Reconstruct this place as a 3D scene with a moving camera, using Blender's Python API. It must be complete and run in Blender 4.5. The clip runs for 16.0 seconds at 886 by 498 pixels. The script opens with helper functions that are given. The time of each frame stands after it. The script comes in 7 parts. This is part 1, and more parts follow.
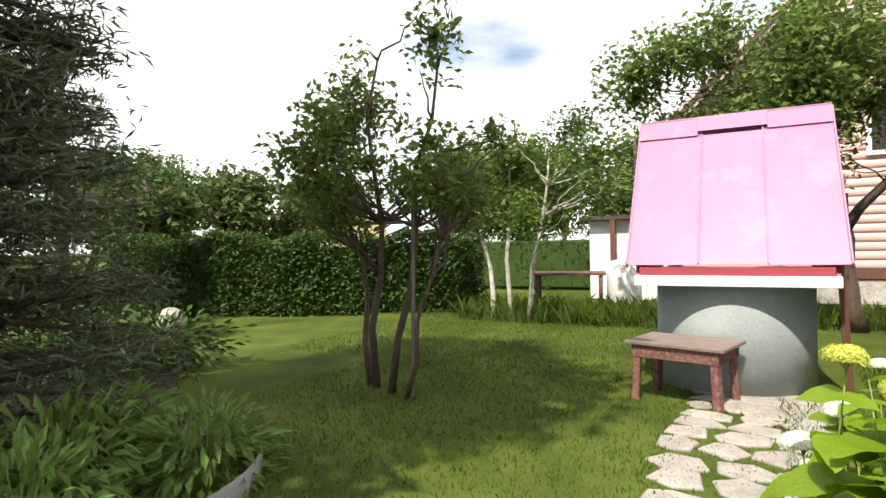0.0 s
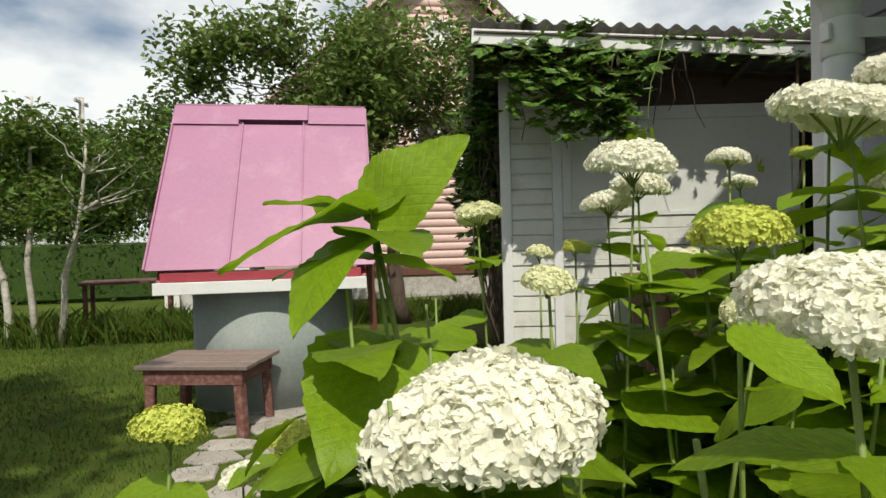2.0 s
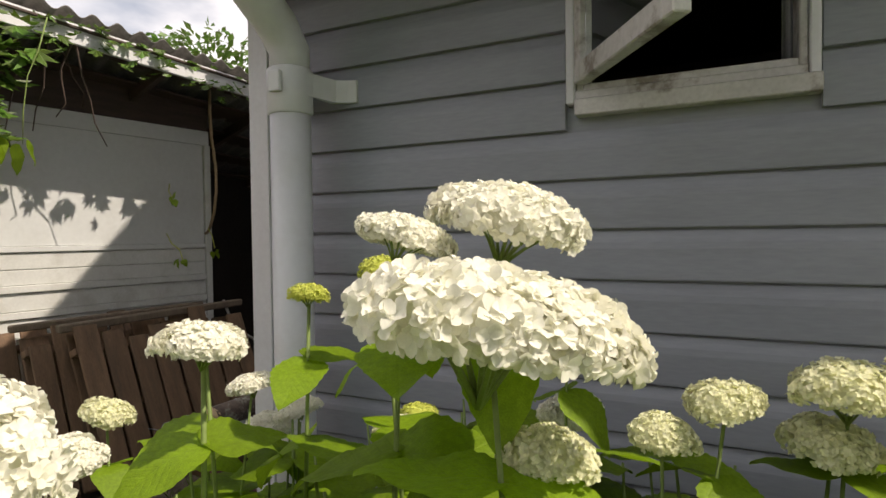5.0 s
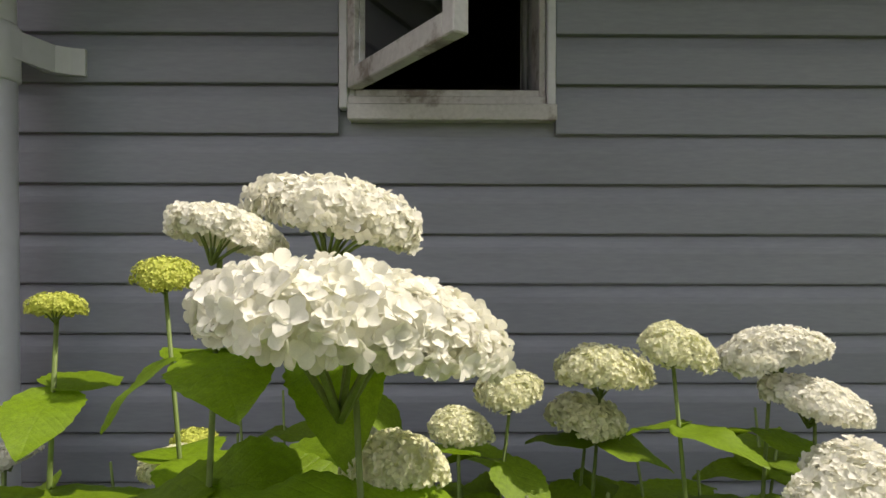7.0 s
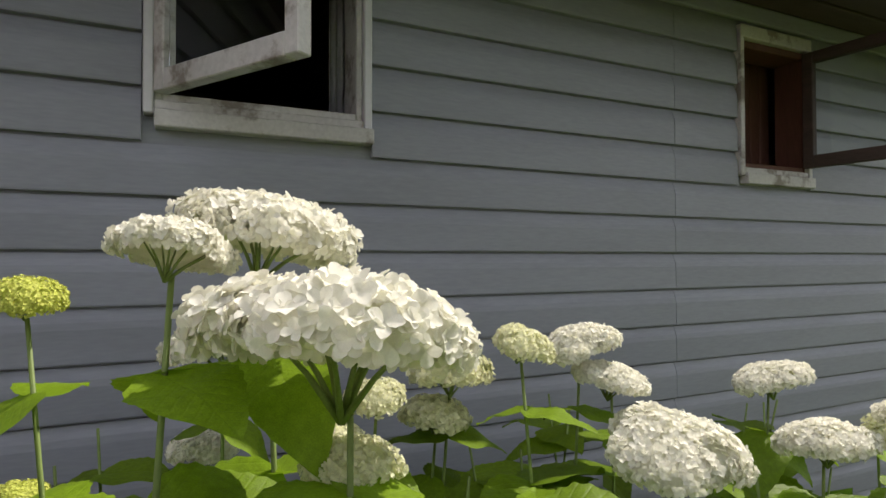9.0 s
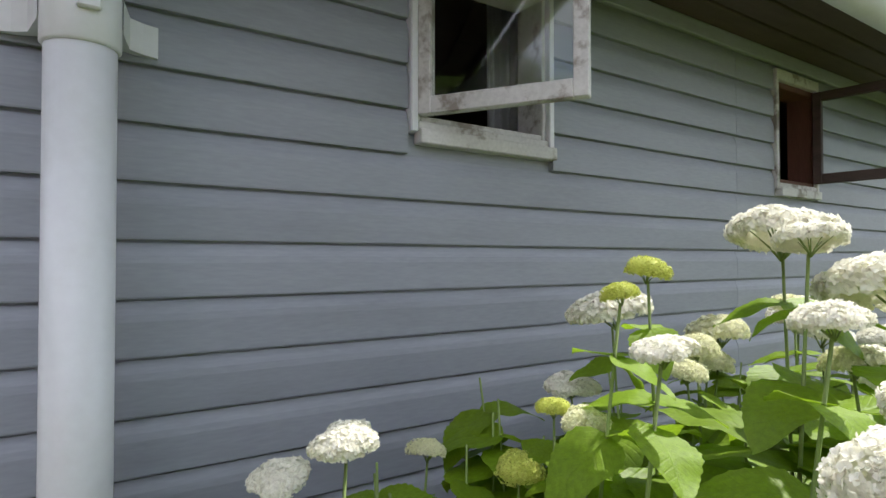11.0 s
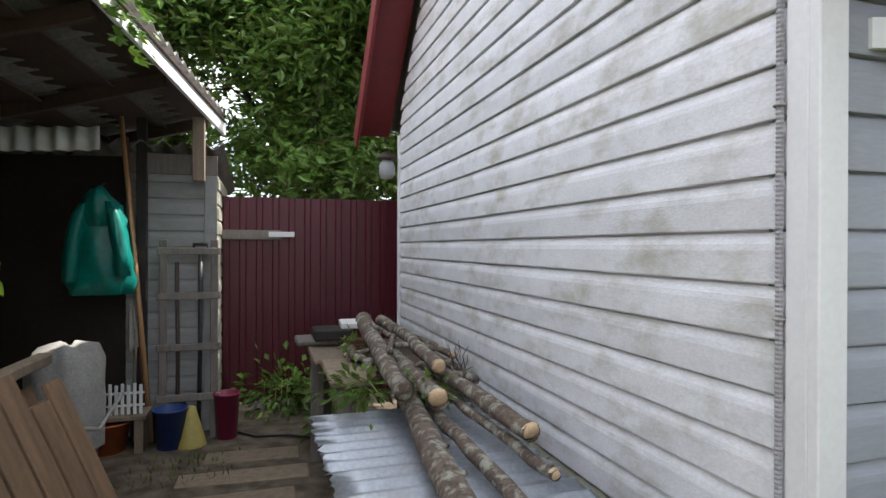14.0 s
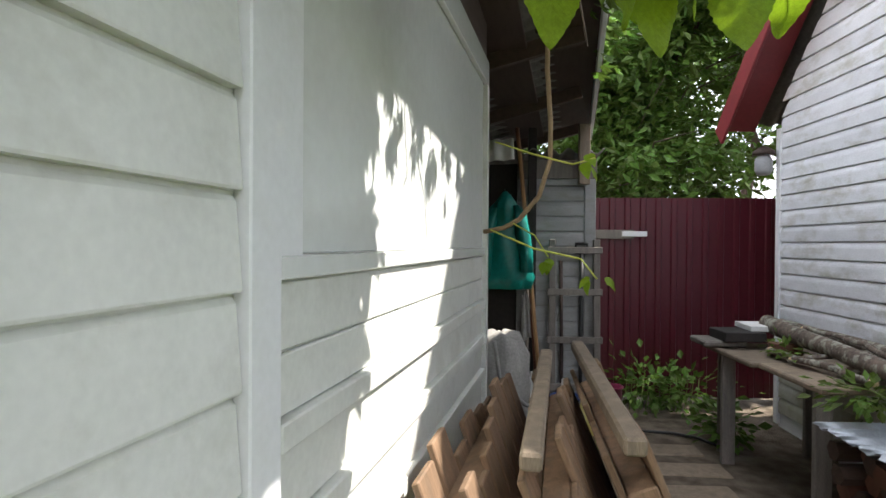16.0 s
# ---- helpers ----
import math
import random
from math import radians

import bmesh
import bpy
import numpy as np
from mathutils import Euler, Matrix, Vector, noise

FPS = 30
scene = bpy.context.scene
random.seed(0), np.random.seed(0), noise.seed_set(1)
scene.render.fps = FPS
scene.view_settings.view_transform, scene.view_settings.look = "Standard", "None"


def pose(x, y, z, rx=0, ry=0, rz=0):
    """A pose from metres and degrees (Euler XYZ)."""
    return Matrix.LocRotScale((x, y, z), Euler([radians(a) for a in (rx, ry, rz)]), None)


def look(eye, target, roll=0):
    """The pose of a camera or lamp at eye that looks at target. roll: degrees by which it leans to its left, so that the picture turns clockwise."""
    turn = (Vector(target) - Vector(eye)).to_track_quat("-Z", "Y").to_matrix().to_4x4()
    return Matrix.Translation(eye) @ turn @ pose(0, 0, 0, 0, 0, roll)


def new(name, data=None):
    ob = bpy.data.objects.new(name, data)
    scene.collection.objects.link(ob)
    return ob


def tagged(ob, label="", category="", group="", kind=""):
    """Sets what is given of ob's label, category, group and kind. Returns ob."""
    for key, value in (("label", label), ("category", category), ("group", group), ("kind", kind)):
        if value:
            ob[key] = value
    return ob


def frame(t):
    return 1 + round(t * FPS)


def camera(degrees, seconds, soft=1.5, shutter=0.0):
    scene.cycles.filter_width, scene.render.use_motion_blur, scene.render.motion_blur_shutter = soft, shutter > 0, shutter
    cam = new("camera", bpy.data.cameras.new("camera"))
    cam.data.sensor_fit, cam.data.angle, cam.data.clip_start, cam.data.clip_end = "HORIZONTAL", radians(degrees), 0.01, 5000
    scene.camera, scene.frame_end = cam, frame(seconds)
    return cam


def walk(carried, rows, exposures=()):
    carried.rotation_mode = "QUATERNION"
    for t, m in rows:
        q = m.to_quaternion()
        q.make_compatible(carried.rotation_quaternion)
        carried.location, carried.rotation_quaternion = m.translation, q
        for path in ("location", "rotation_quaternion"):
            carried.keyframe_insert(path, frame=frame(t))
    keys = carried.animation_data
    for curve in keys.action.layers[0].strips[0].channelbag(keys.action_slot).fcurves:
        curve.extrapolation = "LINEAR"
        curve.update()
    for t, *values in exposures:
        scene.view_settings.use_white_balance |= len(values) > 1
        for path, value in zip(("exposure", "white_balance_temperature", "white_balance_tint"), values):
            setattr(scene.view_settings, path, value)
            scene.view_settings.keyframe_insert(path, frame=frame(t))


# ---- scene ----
# ---- camera ----
cam = camera(75.9, 16.0)
walk(cam, [
    (0.0, look((3.008, -2.404, 1.310), (0.949, -3.558, 1.297), -1.1)),
    (0.5, look((2.826, -2.323, 1.234), (0.564, -2.997, 1.233), -0.9)),
    (1.0, look((2.642, -2.171, 1.237), (0.288, -2.352, 1.224), -1.1)),
    (1.5, look((2.373, -2.023, 1.239), (0.020, -1.851, 1.215), -1.4)),
    (2.0, look((2.120, -1.916, 1.277), (-0.212, -1.565, 1.241), -1.4)),
    (2.5, look((1.907, -1.828, 1.350), (-0.386, -1.270, 1.300), -1.8)),
    (3.0, look((1.776, -1.771, 1.387), (-0.400, -0.858, 1.358), -0.9)),
    (3.5, look((1.660, -1.712, 1.448), (-0.343, -0.465, 1.421), -0.9)),
    (4.0, look((1.554, -1.618, 1.494), (-0.177, -0.014, 1.457), -0.6)),
    (4.5, look((1.477, -1.547, 1.529), (0.094, 0.366, 1.481), -0.7)),
    (5.0, look((1.441, -1.504, 1.538), (0.417, 0.622, 1.482), -0.7)),
    (5.2, look((1.461, -1.512, 1.528), (0.557, 0.668, 1.470), -0.8)),
    (7.3, pose(1.312, -1.494, 1.531, 89.3, -0.3, -4.2)),
    (7.5, pose(1.296, -1.494, 1.534, 89.25, -0.4, -6.7)),
    (8.0, pose(1.300, -1.494, 1.538, 89.2, -0.7, -12.2)),
    (8.2, pose(1.290, -1.496, 1.538, 89.6, -0.6, -15.0)),
    (10.3, look((0.715, -1.555, 1.507), (1.985, 0.434, 1.574), -0.3)),
    (10.5, look((0.602, -1.534, 1.514), (1.887, 0.445, 1.571), -0.1)),
    (10.7, look((0.465, -1.477, 1.519), (1.769, 0.490, 1.559), -0.0)),
    (11.0, look((0.283, -1.423, 1.507), (1.579, 0.550, 1.551), 0.0)),
    (11.5, look((0.033, -1.326, 1.513), (1.300, 0.664, 1.525), 0.4)),
    (12.0, look((-0.216, -1.317, 1.532), (0.916, 0.754, 1.533), 0.4)),
    (12.5, look((-0.472, -1.233, 1.512), (0.563, 0.887, 1.510), 0.3)),
    (13.0, look((-0.681, -1.083, 1.507), (0.209, 1.103, 1.504), 0.3)),
    (13.5, look((-0.848, -0.959, 1.503), (-0.071, 1.270, 1.494), 0.1)),
    (14.0, look((-1.130, -0.948, 1.507), (-0.425, 1.305, 1.500), 0.2)),
    (14.5, look((-1.451, -0.944, 1.490), (-0.814, 1.329, 1.481), 0.2)),
    (15.0, look((-1.827, -0.896, 1.499), (-1.338, 1.414, 1.481), 0.2)),
    (15.5, look((-2.194, -0.845, 1.512), (-1.974, 1.504, 1.487), 0.1)),
    (16.0, look((-2.563, -0.906, 1.519), (-2.682, 1.450, 1.496), 0.4)),
], [(0, 0.82, 6900, 10), (0.5, 0.30, 6950, 9.5), (1.0, 0.20, 7000, 9), (2.0, 0.0, 6900, 5), (2.5, -0.04, 6800, 2), (3.0, 0.0, 6850, 5), (3.5, 0.10, 7200, 11), (5.2, 0.24, 7200, 16), (8.0, 0.20, 6700, 17), (10.3, 0.66, 6500, 16), (11.5, 1.13, 6100, 13), (12.5, 1.36, 6150, 12), (13.5, 1.42, 6250, 12), (14.0, 1.58, 6450, 11), (15.0, 1.88, 6550, 12), (16.0, 1.72, 6500, 11)])

# ---- world and light ----
SUN_DIR = Vector((1.0, 0.07, 1.35)).normalized()      # towards the sun
world = bpy.data.worlds.new("sky")
scene.world = world
world.use_nodes = True
wn, wl = world.node_tree.nodes, world.node_tree.links
wn.clear()
w_out = wn.new("ShaderNodeOutputWorld")
w_bg = wn.new("ShaderNodeBackground")
w_sky = wn.new("ShaderNodeTexSky")
w_sky.sky_type = "NISHITA"
w_sky.sun_disc = False
w_sky.sun_elevation = math.asin(SUN_DIR.z)
w_sky.sun_rotation = math.atan2(SUN_DIR.x, SUN_DIR.y)
w_co = wn.new("ShaderNodeTexCoord")
w_map = wn.new("ShaderNodeMapping")
w_map.inputs["Scale"].default_value = (1.0, 1.0, 2.2)
w_noise = wn.new("ShaderNodeTexNoise")
w_noise.inputs["Scale"].default_value = 2.6
w_noise.inputs["Detail"].default_value = 6
w_ramp = wn.new("ShaderNodeValToRGB")
w_ramp.color_ramp.elements[0].position = 0.33
w_ramp.color_ramp.elements[1].position = 0.53
w_mix = wn.new("ShaderNodeMix")
w_mix.data_type = "RGBA"
w_mix.inputs[7].default_value = (9.5, 9.8, 10.4, 1)      # bright cloud, before the strength
wl.new(w_co.outputs["Generated"], w_map.inputs["Vector"])
wl.new(w_map.outputs[0], w_noise.inputs["Vector"])
wl.new(w_noise.outputs["Fac"], w_ramp.inputs[0])
wl.new(w_ramp.outputs[0], w_mix.inputs[0])
wl.new(w_sky.outputs[0], w_mix.inputs[6])
wl.new(w_mix.outputs[2], w_bg.inputs[0])
w_bg.inputs[1].default_value = 0.10
wl.new(w_bg.outputs[0], w_out.inputs[0])

sun_data = bpy.data.lights.new("sun", "SUN")
sun_data.energy = 4.0
sun_data.angle = radians(0.7)
sun_data.color = (1.0, 0.95, 0.87)
sun = new("sun", sun_data)
sun.matrix_world = look(SUN_DIR * 30, (0, 0, 0))


# ---- materials ----
def mat(name, color, rough=0.6, metal=0.0, vary=0.12, scale=6.0, fine=60.0, bump=0.15, stretch=(1, 1, 1), dirt=None, dirt_amount=0.5,
        dirt_scale=1.6, spec=0.5, random_piece=0.0, island=0.0, translucent=0.0, dirt_range=(0.5, 0.68)):
    """A painted or natural surface: a base colour that varies at two scales, fine relief, and optional dirt in patches."""
    m = bpy.data.materials.new(name)
    m.use_nodes = True
    n, l = m.node_tree.nodes, m.node_tree.links
    bsdf = n["Principled BSDF"]
    bsdf.inputs["Roughness"].default_value = rough
    bsdf.inputs["Metallic"].default_value = metal
    bsdf.inputs["Specular IOR Level"].default_value = spec
    co = n.new("ShaderNodeTexCoord")
    mp = n.new("ShaderNodeMapping")
    mp.inputs["Scale"].default_value = stretch
    if random_piece:
        info = n.new("ShaderNodeObjectInfo")
        add = n.new("ShaderNodeVectorMath")
        add.operation = "MULTIPLY_ADD"
        add.inputs[1].default_value = (37, 23, 51)
        l.new(info.outputs["Random"], add.inputs[0])
        l.new(co.outputs["Object"], add.inputs[2])
        l.new(add.outputs[0], mp.inputs["Vector"])
    else:
        l.new(co.outputs["Object"], mp.inputs["Vector"])
    big = n.new("ShaderNodeTexNoise")
    big.inputs["Scale"].default_value = scale
    big.inputs["Detail"].default_value = 4
    small = n.new("ShaderNodeTexNoise")
    small.inputs["Scale"].default_value = fine
    small.inputs["Detail"].default_value = 3
    l.new(mp.outputs[0], big.inputs["Vector"])
    l.new(mp.outputs[0], small.inputs["Vector"])
    both = n.new("ShaderNodeMath")
    both.operation = "MULTIPLY_ADD"
    both.inputs[1].default_value = 0.5
    half = n.new("ShaderNodeMath")
    half.operation = "MULTIPLY"
    half.inputs[1].default_value = 0.5
    l.new(small.outputs["Fac"], half.inputs[0])
    l.new(big.outputs["Fac"], both.inputs[0])
    l.new(half.outputs[0], both.inputs[2])
    ramp = n.new("ShaderNodeValToRGB")
    ramp.color_ramp.elements[0].position = 0.3
    ramp.color_ramp.elements[1].position = 0.7
    c = Vector(color)
    ramp.color_ramp.elements[0].color = (*(c * (1 - vary * 1.6)), 1)
    ramp.color_ramp.elements[1].color = (*[min(1, v) for v in c * (1 + vary * 1.3)], 1)
    l.new(both.outputs[0], ramp.inputs[0])
    out = ramp.outputs[0]
    if dirt:
        dn = n.new("ShaderNodeTexNoise")
        dn.inputs["Scale"].default_value = dirt_scale
        dn.inputs["Detail"].default_value = 7
        dn.inputs["Roughness"].default_value = 0.65
        l.new(mp.outputs[0], dn.inputs["Vector"])
        dr = n.new("ShaderNodeMapRange")
        dr.inputs["From Min"].default_value, dr.inputs["From Max"].default_value = dirt_range
        dr.inputs["To Max"].default_value = dirt_amount
        l.new(dn.outputs["Fac"], dr.inputs["Value"])
        mx = n.new("ShaderNodeMix")
        mx.data_type = "RGBA"
        mx.inputs[7].default_value = (*dirt, 1)
        l.new(dr.outputs[0], mx.inputs[0])
        l.new(out, mx.inputs[6])
        out = mx.outputs[2]
    if random_piece or island:
        src = n.new("ShaderNodeObjectInfo").outputs["Random"] if random_piece else n.new("ShaderNodeNewGeometry").outputs["Random Per Island"]
        amount = random_piece or island
        vr = n.new("ShaderNodeMapRange")
        vr.inputs["To Min"].default_value, vr.inputs["To Max"].default_value = 1 - amount, 1 + amount
        l.new(src, vr.inputs["Value"])
        hs = n.new("ShaderNodeHueSaturation")
        l.new(vr.outputs[0], hs.inputs["Value"])
        l.new(out, hs.inputs["Color"])
        if island:
            hr = n.new("ShaderNodeMapRange")
            hr.inputs["To Min"].default_value, hr.inputs["To Max"].default_value = 0.5 - 0.06 * island, 0.5 + 0.06 * island
            l.new(src, hr.inputs["Value"])
            l.new(hr.outputs[0], hs.inputs["Hue"])
        out = hs.outputs[0]
    l.new(out, bsdf.inputs["Base Color"])
    if bump:
        bp = n.new("ShaderNodeBump")
        bp.inputs["Strength"].default_value = bump
        bp.inputs["Distance"].default_value = 0.004
        l.new(both.outputs[0], bp.inputs["Height"])
        l.new(bp.outputs[0], bsdf.inputs["Normal"])
    if translucent:
        tr = n.new("ShaderNodeBsdfTranslucent")
        l.new(out, tr.inputs["Color"])
        ms = n.new("ShaderNodeMixShader")
        ms.inputs[0].default_value = translucent
        l.new(bsdf.outputs[0], ms.inputs[1])
        l.new(tr.outputs[0], ms.inputs[2])
        l.new(ms.outputs[0], n["Material Output"].inputs["Surface"])
    return m


M_GREY = mat("grey_paint", (0.305, 0.325, 0.36), 0.5, vary=0.07, scale=2.0, fine=50, bump=0.1, stretch=(0.5, 3, 3), random_piece=0.05, dirt=(0.20, 0.21, 0.22), dirt_amount=0.35, dirt_scale=2.2)
M_WORN = mat("worn_grey_paint", (0.68, 0.69, 0.72), 0.6, vary=0.1, scale=2.0, fine=26, bump=0.4, stretch=(3, 0.35, 6), random_piece=0.07, dirt=(0.30, 0.28, 0.20), dirt_amount=0.75, dirt_scale=1.1, dirt_range=(0.5, 0.72))
M_ALGAE = mat("mossy_grey_paint", (0.44, 0.44, 0.38), 0.7, vary=0.14, scale=2.0, fine=26, bump=0.4, stretch=(3, 0.35, 5), random_piece=0.07, dirt=(0.20, 0.19, 0.09), dirt_amount=0.8, dirt_scale=1.0, dirt_range=(0.42, 0.66))
M_SHED = mat("pale_grey_paint", (0.66, 0.67, 0.63), 0.35, vary=0.06, scale=2.0, fine=30, bump=0.08, stretch=(2, 2, 2), dirt=(0.42, 0.41, 0.35), dirt_amount=0.45, dirt_scale=2.5)
# weathered paint, with the shade under the roof darkened into its base colour
M_SHADEDSHED = mat("weathered_shaded_grey_paint", (0.26, 0.26, 0.255), 0.6, vary=0.12, scale=2.0, fine=30, bump=0.3, stretch=(2, 2, 6), random_piece=0.06, dirt=(0.20, 0.19, 0.16), dirt_amount=0.6, dirt_scale=2.5)
M_PANEL = mat("pale_panel", (0.68, 0.70, 0.68), 0.22, vary=0.04, scale=1.2, fine=30, bump=0.03, dirt=(0.48, 0.48, 0.44), dirt_amount=0.3, dirt_scale=2)
M_WHITE = mat("white_paint", (0.74, 0.75, 0.76), 0.4, vary=0.04, scale=3, fine=60, bump=0.06, dirt=(0.52, 0.52, 0.47), dirt_amount=0.3, dirt_scale=3)
M_OLDWHITE = mat("flaking_white_paint", (0.62, 0.61, 0.58), 0.6, vary=0.1, scale=6, fine=90, bump=0.4, stretch=(1, 1, 1), dirt=(0.23, 0.19, 0.15), dirt_amount=0.85, dirt_scale=9, dirt_range=(0.52, 0.62))
M_PIPE = mat("white_plastic", (0.68, 0.70, 0.70), 0.35, vary=0.03, scale=2, fine=40, bump=0.03, dirt=(0.5, 0.51, 0.44), dirt_amount=0.4, dirt_scale=2)
# near-black: store shade put into the colour; also dark panes and a board
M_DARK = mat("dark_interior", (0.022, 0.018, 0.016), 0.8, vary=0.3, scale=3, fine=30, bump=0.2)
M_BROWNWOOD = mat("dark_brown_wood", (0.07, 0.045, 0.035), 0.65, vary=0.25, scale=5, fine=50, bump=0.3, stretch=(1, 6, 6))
M_ROUGH = mat("weathered_wood", (0.22, 0.17, 0.12), 0.75, vary=0.28, scale=6, fine=60, bump=0.5, stretch=(6, 6, 0.8), random_piece=0.18, dirt=(0.09, 0.07, 0.05), dirt_amount=0.6, dirt_scale=3)
M_PALLET = mat("pallet_boards", (0.205, 0.125, 0.072), 0.75, vary=0.25, scale=5, fine=55, bump=0.5, stretch=(5, 5, 0.7), random_piece=0.16, dirt=(0.10, 0.075, 0.05), dirt_amount=0.6, dirt_scale=4)
M_GREYWOOD = mat("silvered_wood", (0.18, 0.16, 0.14), 0.8, vary=0.25, scale=6, fine=70, bump=0.5, stretch=(6, 6, 0.8), random_piece=0.15)
M_SIDING = mat("brown_weathered_siding", (0.17, 0.125, 0.095), 0.8, vary=0.25, scale=5, fine=60, bump=0.5, stretch=(1, 6, 6), random_piece=0.15, dirt=(0.08, 0.06, 0.05), dirt_amount=0.6, dirt_scale=4)
M_SHAFT = mat("varnished_shaft", (0.42, 0.24, 0.11), 0.5, vary=0.18, scale=4, fine=50, bump=0.2, stretch=(8, 8, 0.6))
M_RED = mat("dark_red_sheet", (0.075, 0.006, 0.014), 0.4, vary=0.15, scale=2, fine=30, bump=0.04, dirt=(0.06, 0.01, 0.012), dirt_amount=0.5, dirt_scale=2)
M_REDBOARD = mat("dark_red_board", (0.19, 0.022, 0.028), 0.5, vary=0.12, scale=3, fine=40, bump=0.1)
M_PINK = mat("pink_painted_metal", (0.37, 0.160, 0.275), 0.45, vary=0.06, scale=1.6, fine=30, bump=0.05, dirt=(0.52, 0.32, 0.42), dirt_amount=0.5, dirt_scale=2.4, dirt_range=(0.52, 0.75))
M_CRIMSON = mat("crimson_board", (0.34, 0.045, 0.065), 0.5, vary=0.15, scale=4, fine=40, bump=0.1)
M_LOGPINK = mat("pink_log_cladding", (0.66, 0.46, 0.42), 0.55, vary=0.06, scale=1.0, fine=20, bump=0.1, random_piece=0.05)
M_CONCRETE = mat("grey_green_concrete", (0.27, 0.31, 0.30), 0.75, vary=0.12, scale=2, fine=40, bump=0.25, dirt=(0.42, 0.44, 0.42), dirt_amount=0.5, dirt_scale=1.4)
M_STONE = mat("flat_stone", (0.34, 0.31, 0.28), 0.85, vary=0.22, scale=6, fine=60, bump=0.5, random_piece=0.16, dirt=(0.16, 0.15, 0.09), dirt_amount=0.6, dirt_scale=5)
M_FOUND = mat("rubble_foundation", (0.42, 0.39, 0.36), 0.9, vary=0.3, scale=8, fine=40, bump=0.8)
M_BENCH = mat("worn_brown_bench", (0.17, 0.065, 0.055), 0.65, vary=0.25, scale=5, fine=60, bump=0.35, stretch=(6, 1, 6), random_piece=0.12, dirt=(0.30, 0.25, 0.23), dirt_amount=0.55, dirt_scale=5)
M_BENCHTOP = mat("grey_worn_bench_top", (0.25, 0.19, 0.17), 0.7, vary=0.3, scale=5, fine=60, bump=0.4, stretch=(7, 1, 6), random_piece=0.15, dirt=(0.11, 0.05, 0.05), dirt_amount=0.7, dirt_scale=5)
M_ROOF = mat("grey_corrugated_sheet", (0.16, 0.15, 0.14), 0.85, vary=0.25, scale=3, fine=40, bump=0.4, dirt=(0.07, 0.07, 0.05), dirt_amount=0.6, dirt_scale=3)
M_TIN = mat("galvanised_sheet", (0.36, 0.39, 0.43), 0.5, metal=0.6, vary=0.15, scale=3, fine=60, bump=0.1, dirt=(0.30, 0.28, 0.26), dirt_amount=0.5, dirt_scale=5)
M_BARK = mat("lichened_bark", (0.12, 0.09, 0.07), 0.9, vary=0.45, scale=9, fine=50, bump=0.9, dirt=(0.33, 0.33, 0.27), dirt_amount=0.8, dirt_scale=16, dirt_range=(0.5, 0.6))
M_BARKDARK = mat("dark_bark", (0.10, 0.07, 0.055), 0.9, vary=0.35, scale=9, fine=50, bump=0.7, stretch=(1, 1, 0.3))
M_BIRCHBARK = mat("pale_bark", (0.50, 0.47, 0.42), 0.8, vary=0.25, scale=6, fine=30, bump=0.3, stretch=(1, 1, 2.5), dirt=(0.08, 0.07, 0.06), dirt_amount=0.7, dirt_scale=7, dirt_range=(0.58, 0.68))
M_CUT = mat("fresh_cut_wood", (0.62, 0.45, 0.27), 0.7, vary=0.15, scale=12, fine=80, bump=0.2)
M_STEM = mat("green_stem", (0.17, 0.24, 0.055), 0.6, vary=0.2, scale=8, fine=60, bump=0.1)
M_LEAF = mat("hydrangea_leaf", (0.22, 0.35, 0.016), 0.45, vary=0.18, scale=16, fine=90, bump=0.35, random_piece=0.18, translucent=0.48, spec=0.35)
M_LEAFS = mat("hydrangea_leaves", (0.16, 0.27, 0.02), 0.45, vary=0.18, scale=12, fine=80, bump=0.3, island=0.25, translucent=0.40, spec=0.3)
M_PETAL = mat("white_petals", (0.90, 0.89, 0.77), 0.6, vary=0.05, scale=20, fine=120, bump=0.05, island=0.06, translucent=0.35, spec=0.2)
M_PETALCREAM = mat("cream_petals", (0.82, 0.82, 0.56), 0.6, vary=0.06, scale=20, fine=120, bump=0.05, island=0.08, translucent=0.35, spec=0.2)
M_PETALGREEN = mat("yellow_green_petals", (0.60, 0.64, 0.14), 0.6, vary=0.1, scale=20, fine=120, bump=0.05, island=0.12, translucent=0.25, spec=0.2)
M_APPLE = mat("apple_leaves", (0.15, 0.215, 0.05), 0.5, vary=0.25, scale=2, fine=30, bump=0.0, island=0.35, translucent=0.35, spec=0.3)
M_LIGHTLEAF = mat("light_green_leaves", (0.12, 0.19, 0.035), 0.5, vary=0.25, scale=2, fine=30, bump=0.0, island=0.35, translucent=0.4, spec=0.3)
M_HEDGE = mat("hedge_leaves", (0.058, 0.105, 0.022), 0.5, vary=0.3, scale=1.5, fine=30, bump=0.0, island=0.35, translucent=0.3, spec=0.3)
M_PEONY = mat("peony_leaves", (0.18, 0.28, 0.065), 0.45, vary=0.25, scale=1.5, fine=30, bump=0.0, island=0.3, translucent=0.4, spec=0.35)
M_ASH = mat("ash_leaves", (0.105, 0.185, 0.034), 0.45, vary=0.25, scale=1.5, fine=30, bump=0.0, island=0.3, translucent=0.4, spec=0.35)
M_VINE = mat("vine_leaves", (0.115, 0.205, 0.032), 0.4, vary=0.25, scale=2, fine=30, bump=0.0, island=0.35, translucent=0.35, spec=0.4)
M_NEEDLE = mat("dark_needles", (0.125, 0.15, 0.08), 0.6, vary=0.3, scale=1.5, fine=30, bump=0.0, island=0.35, translucent=0.15, spec=0.2)
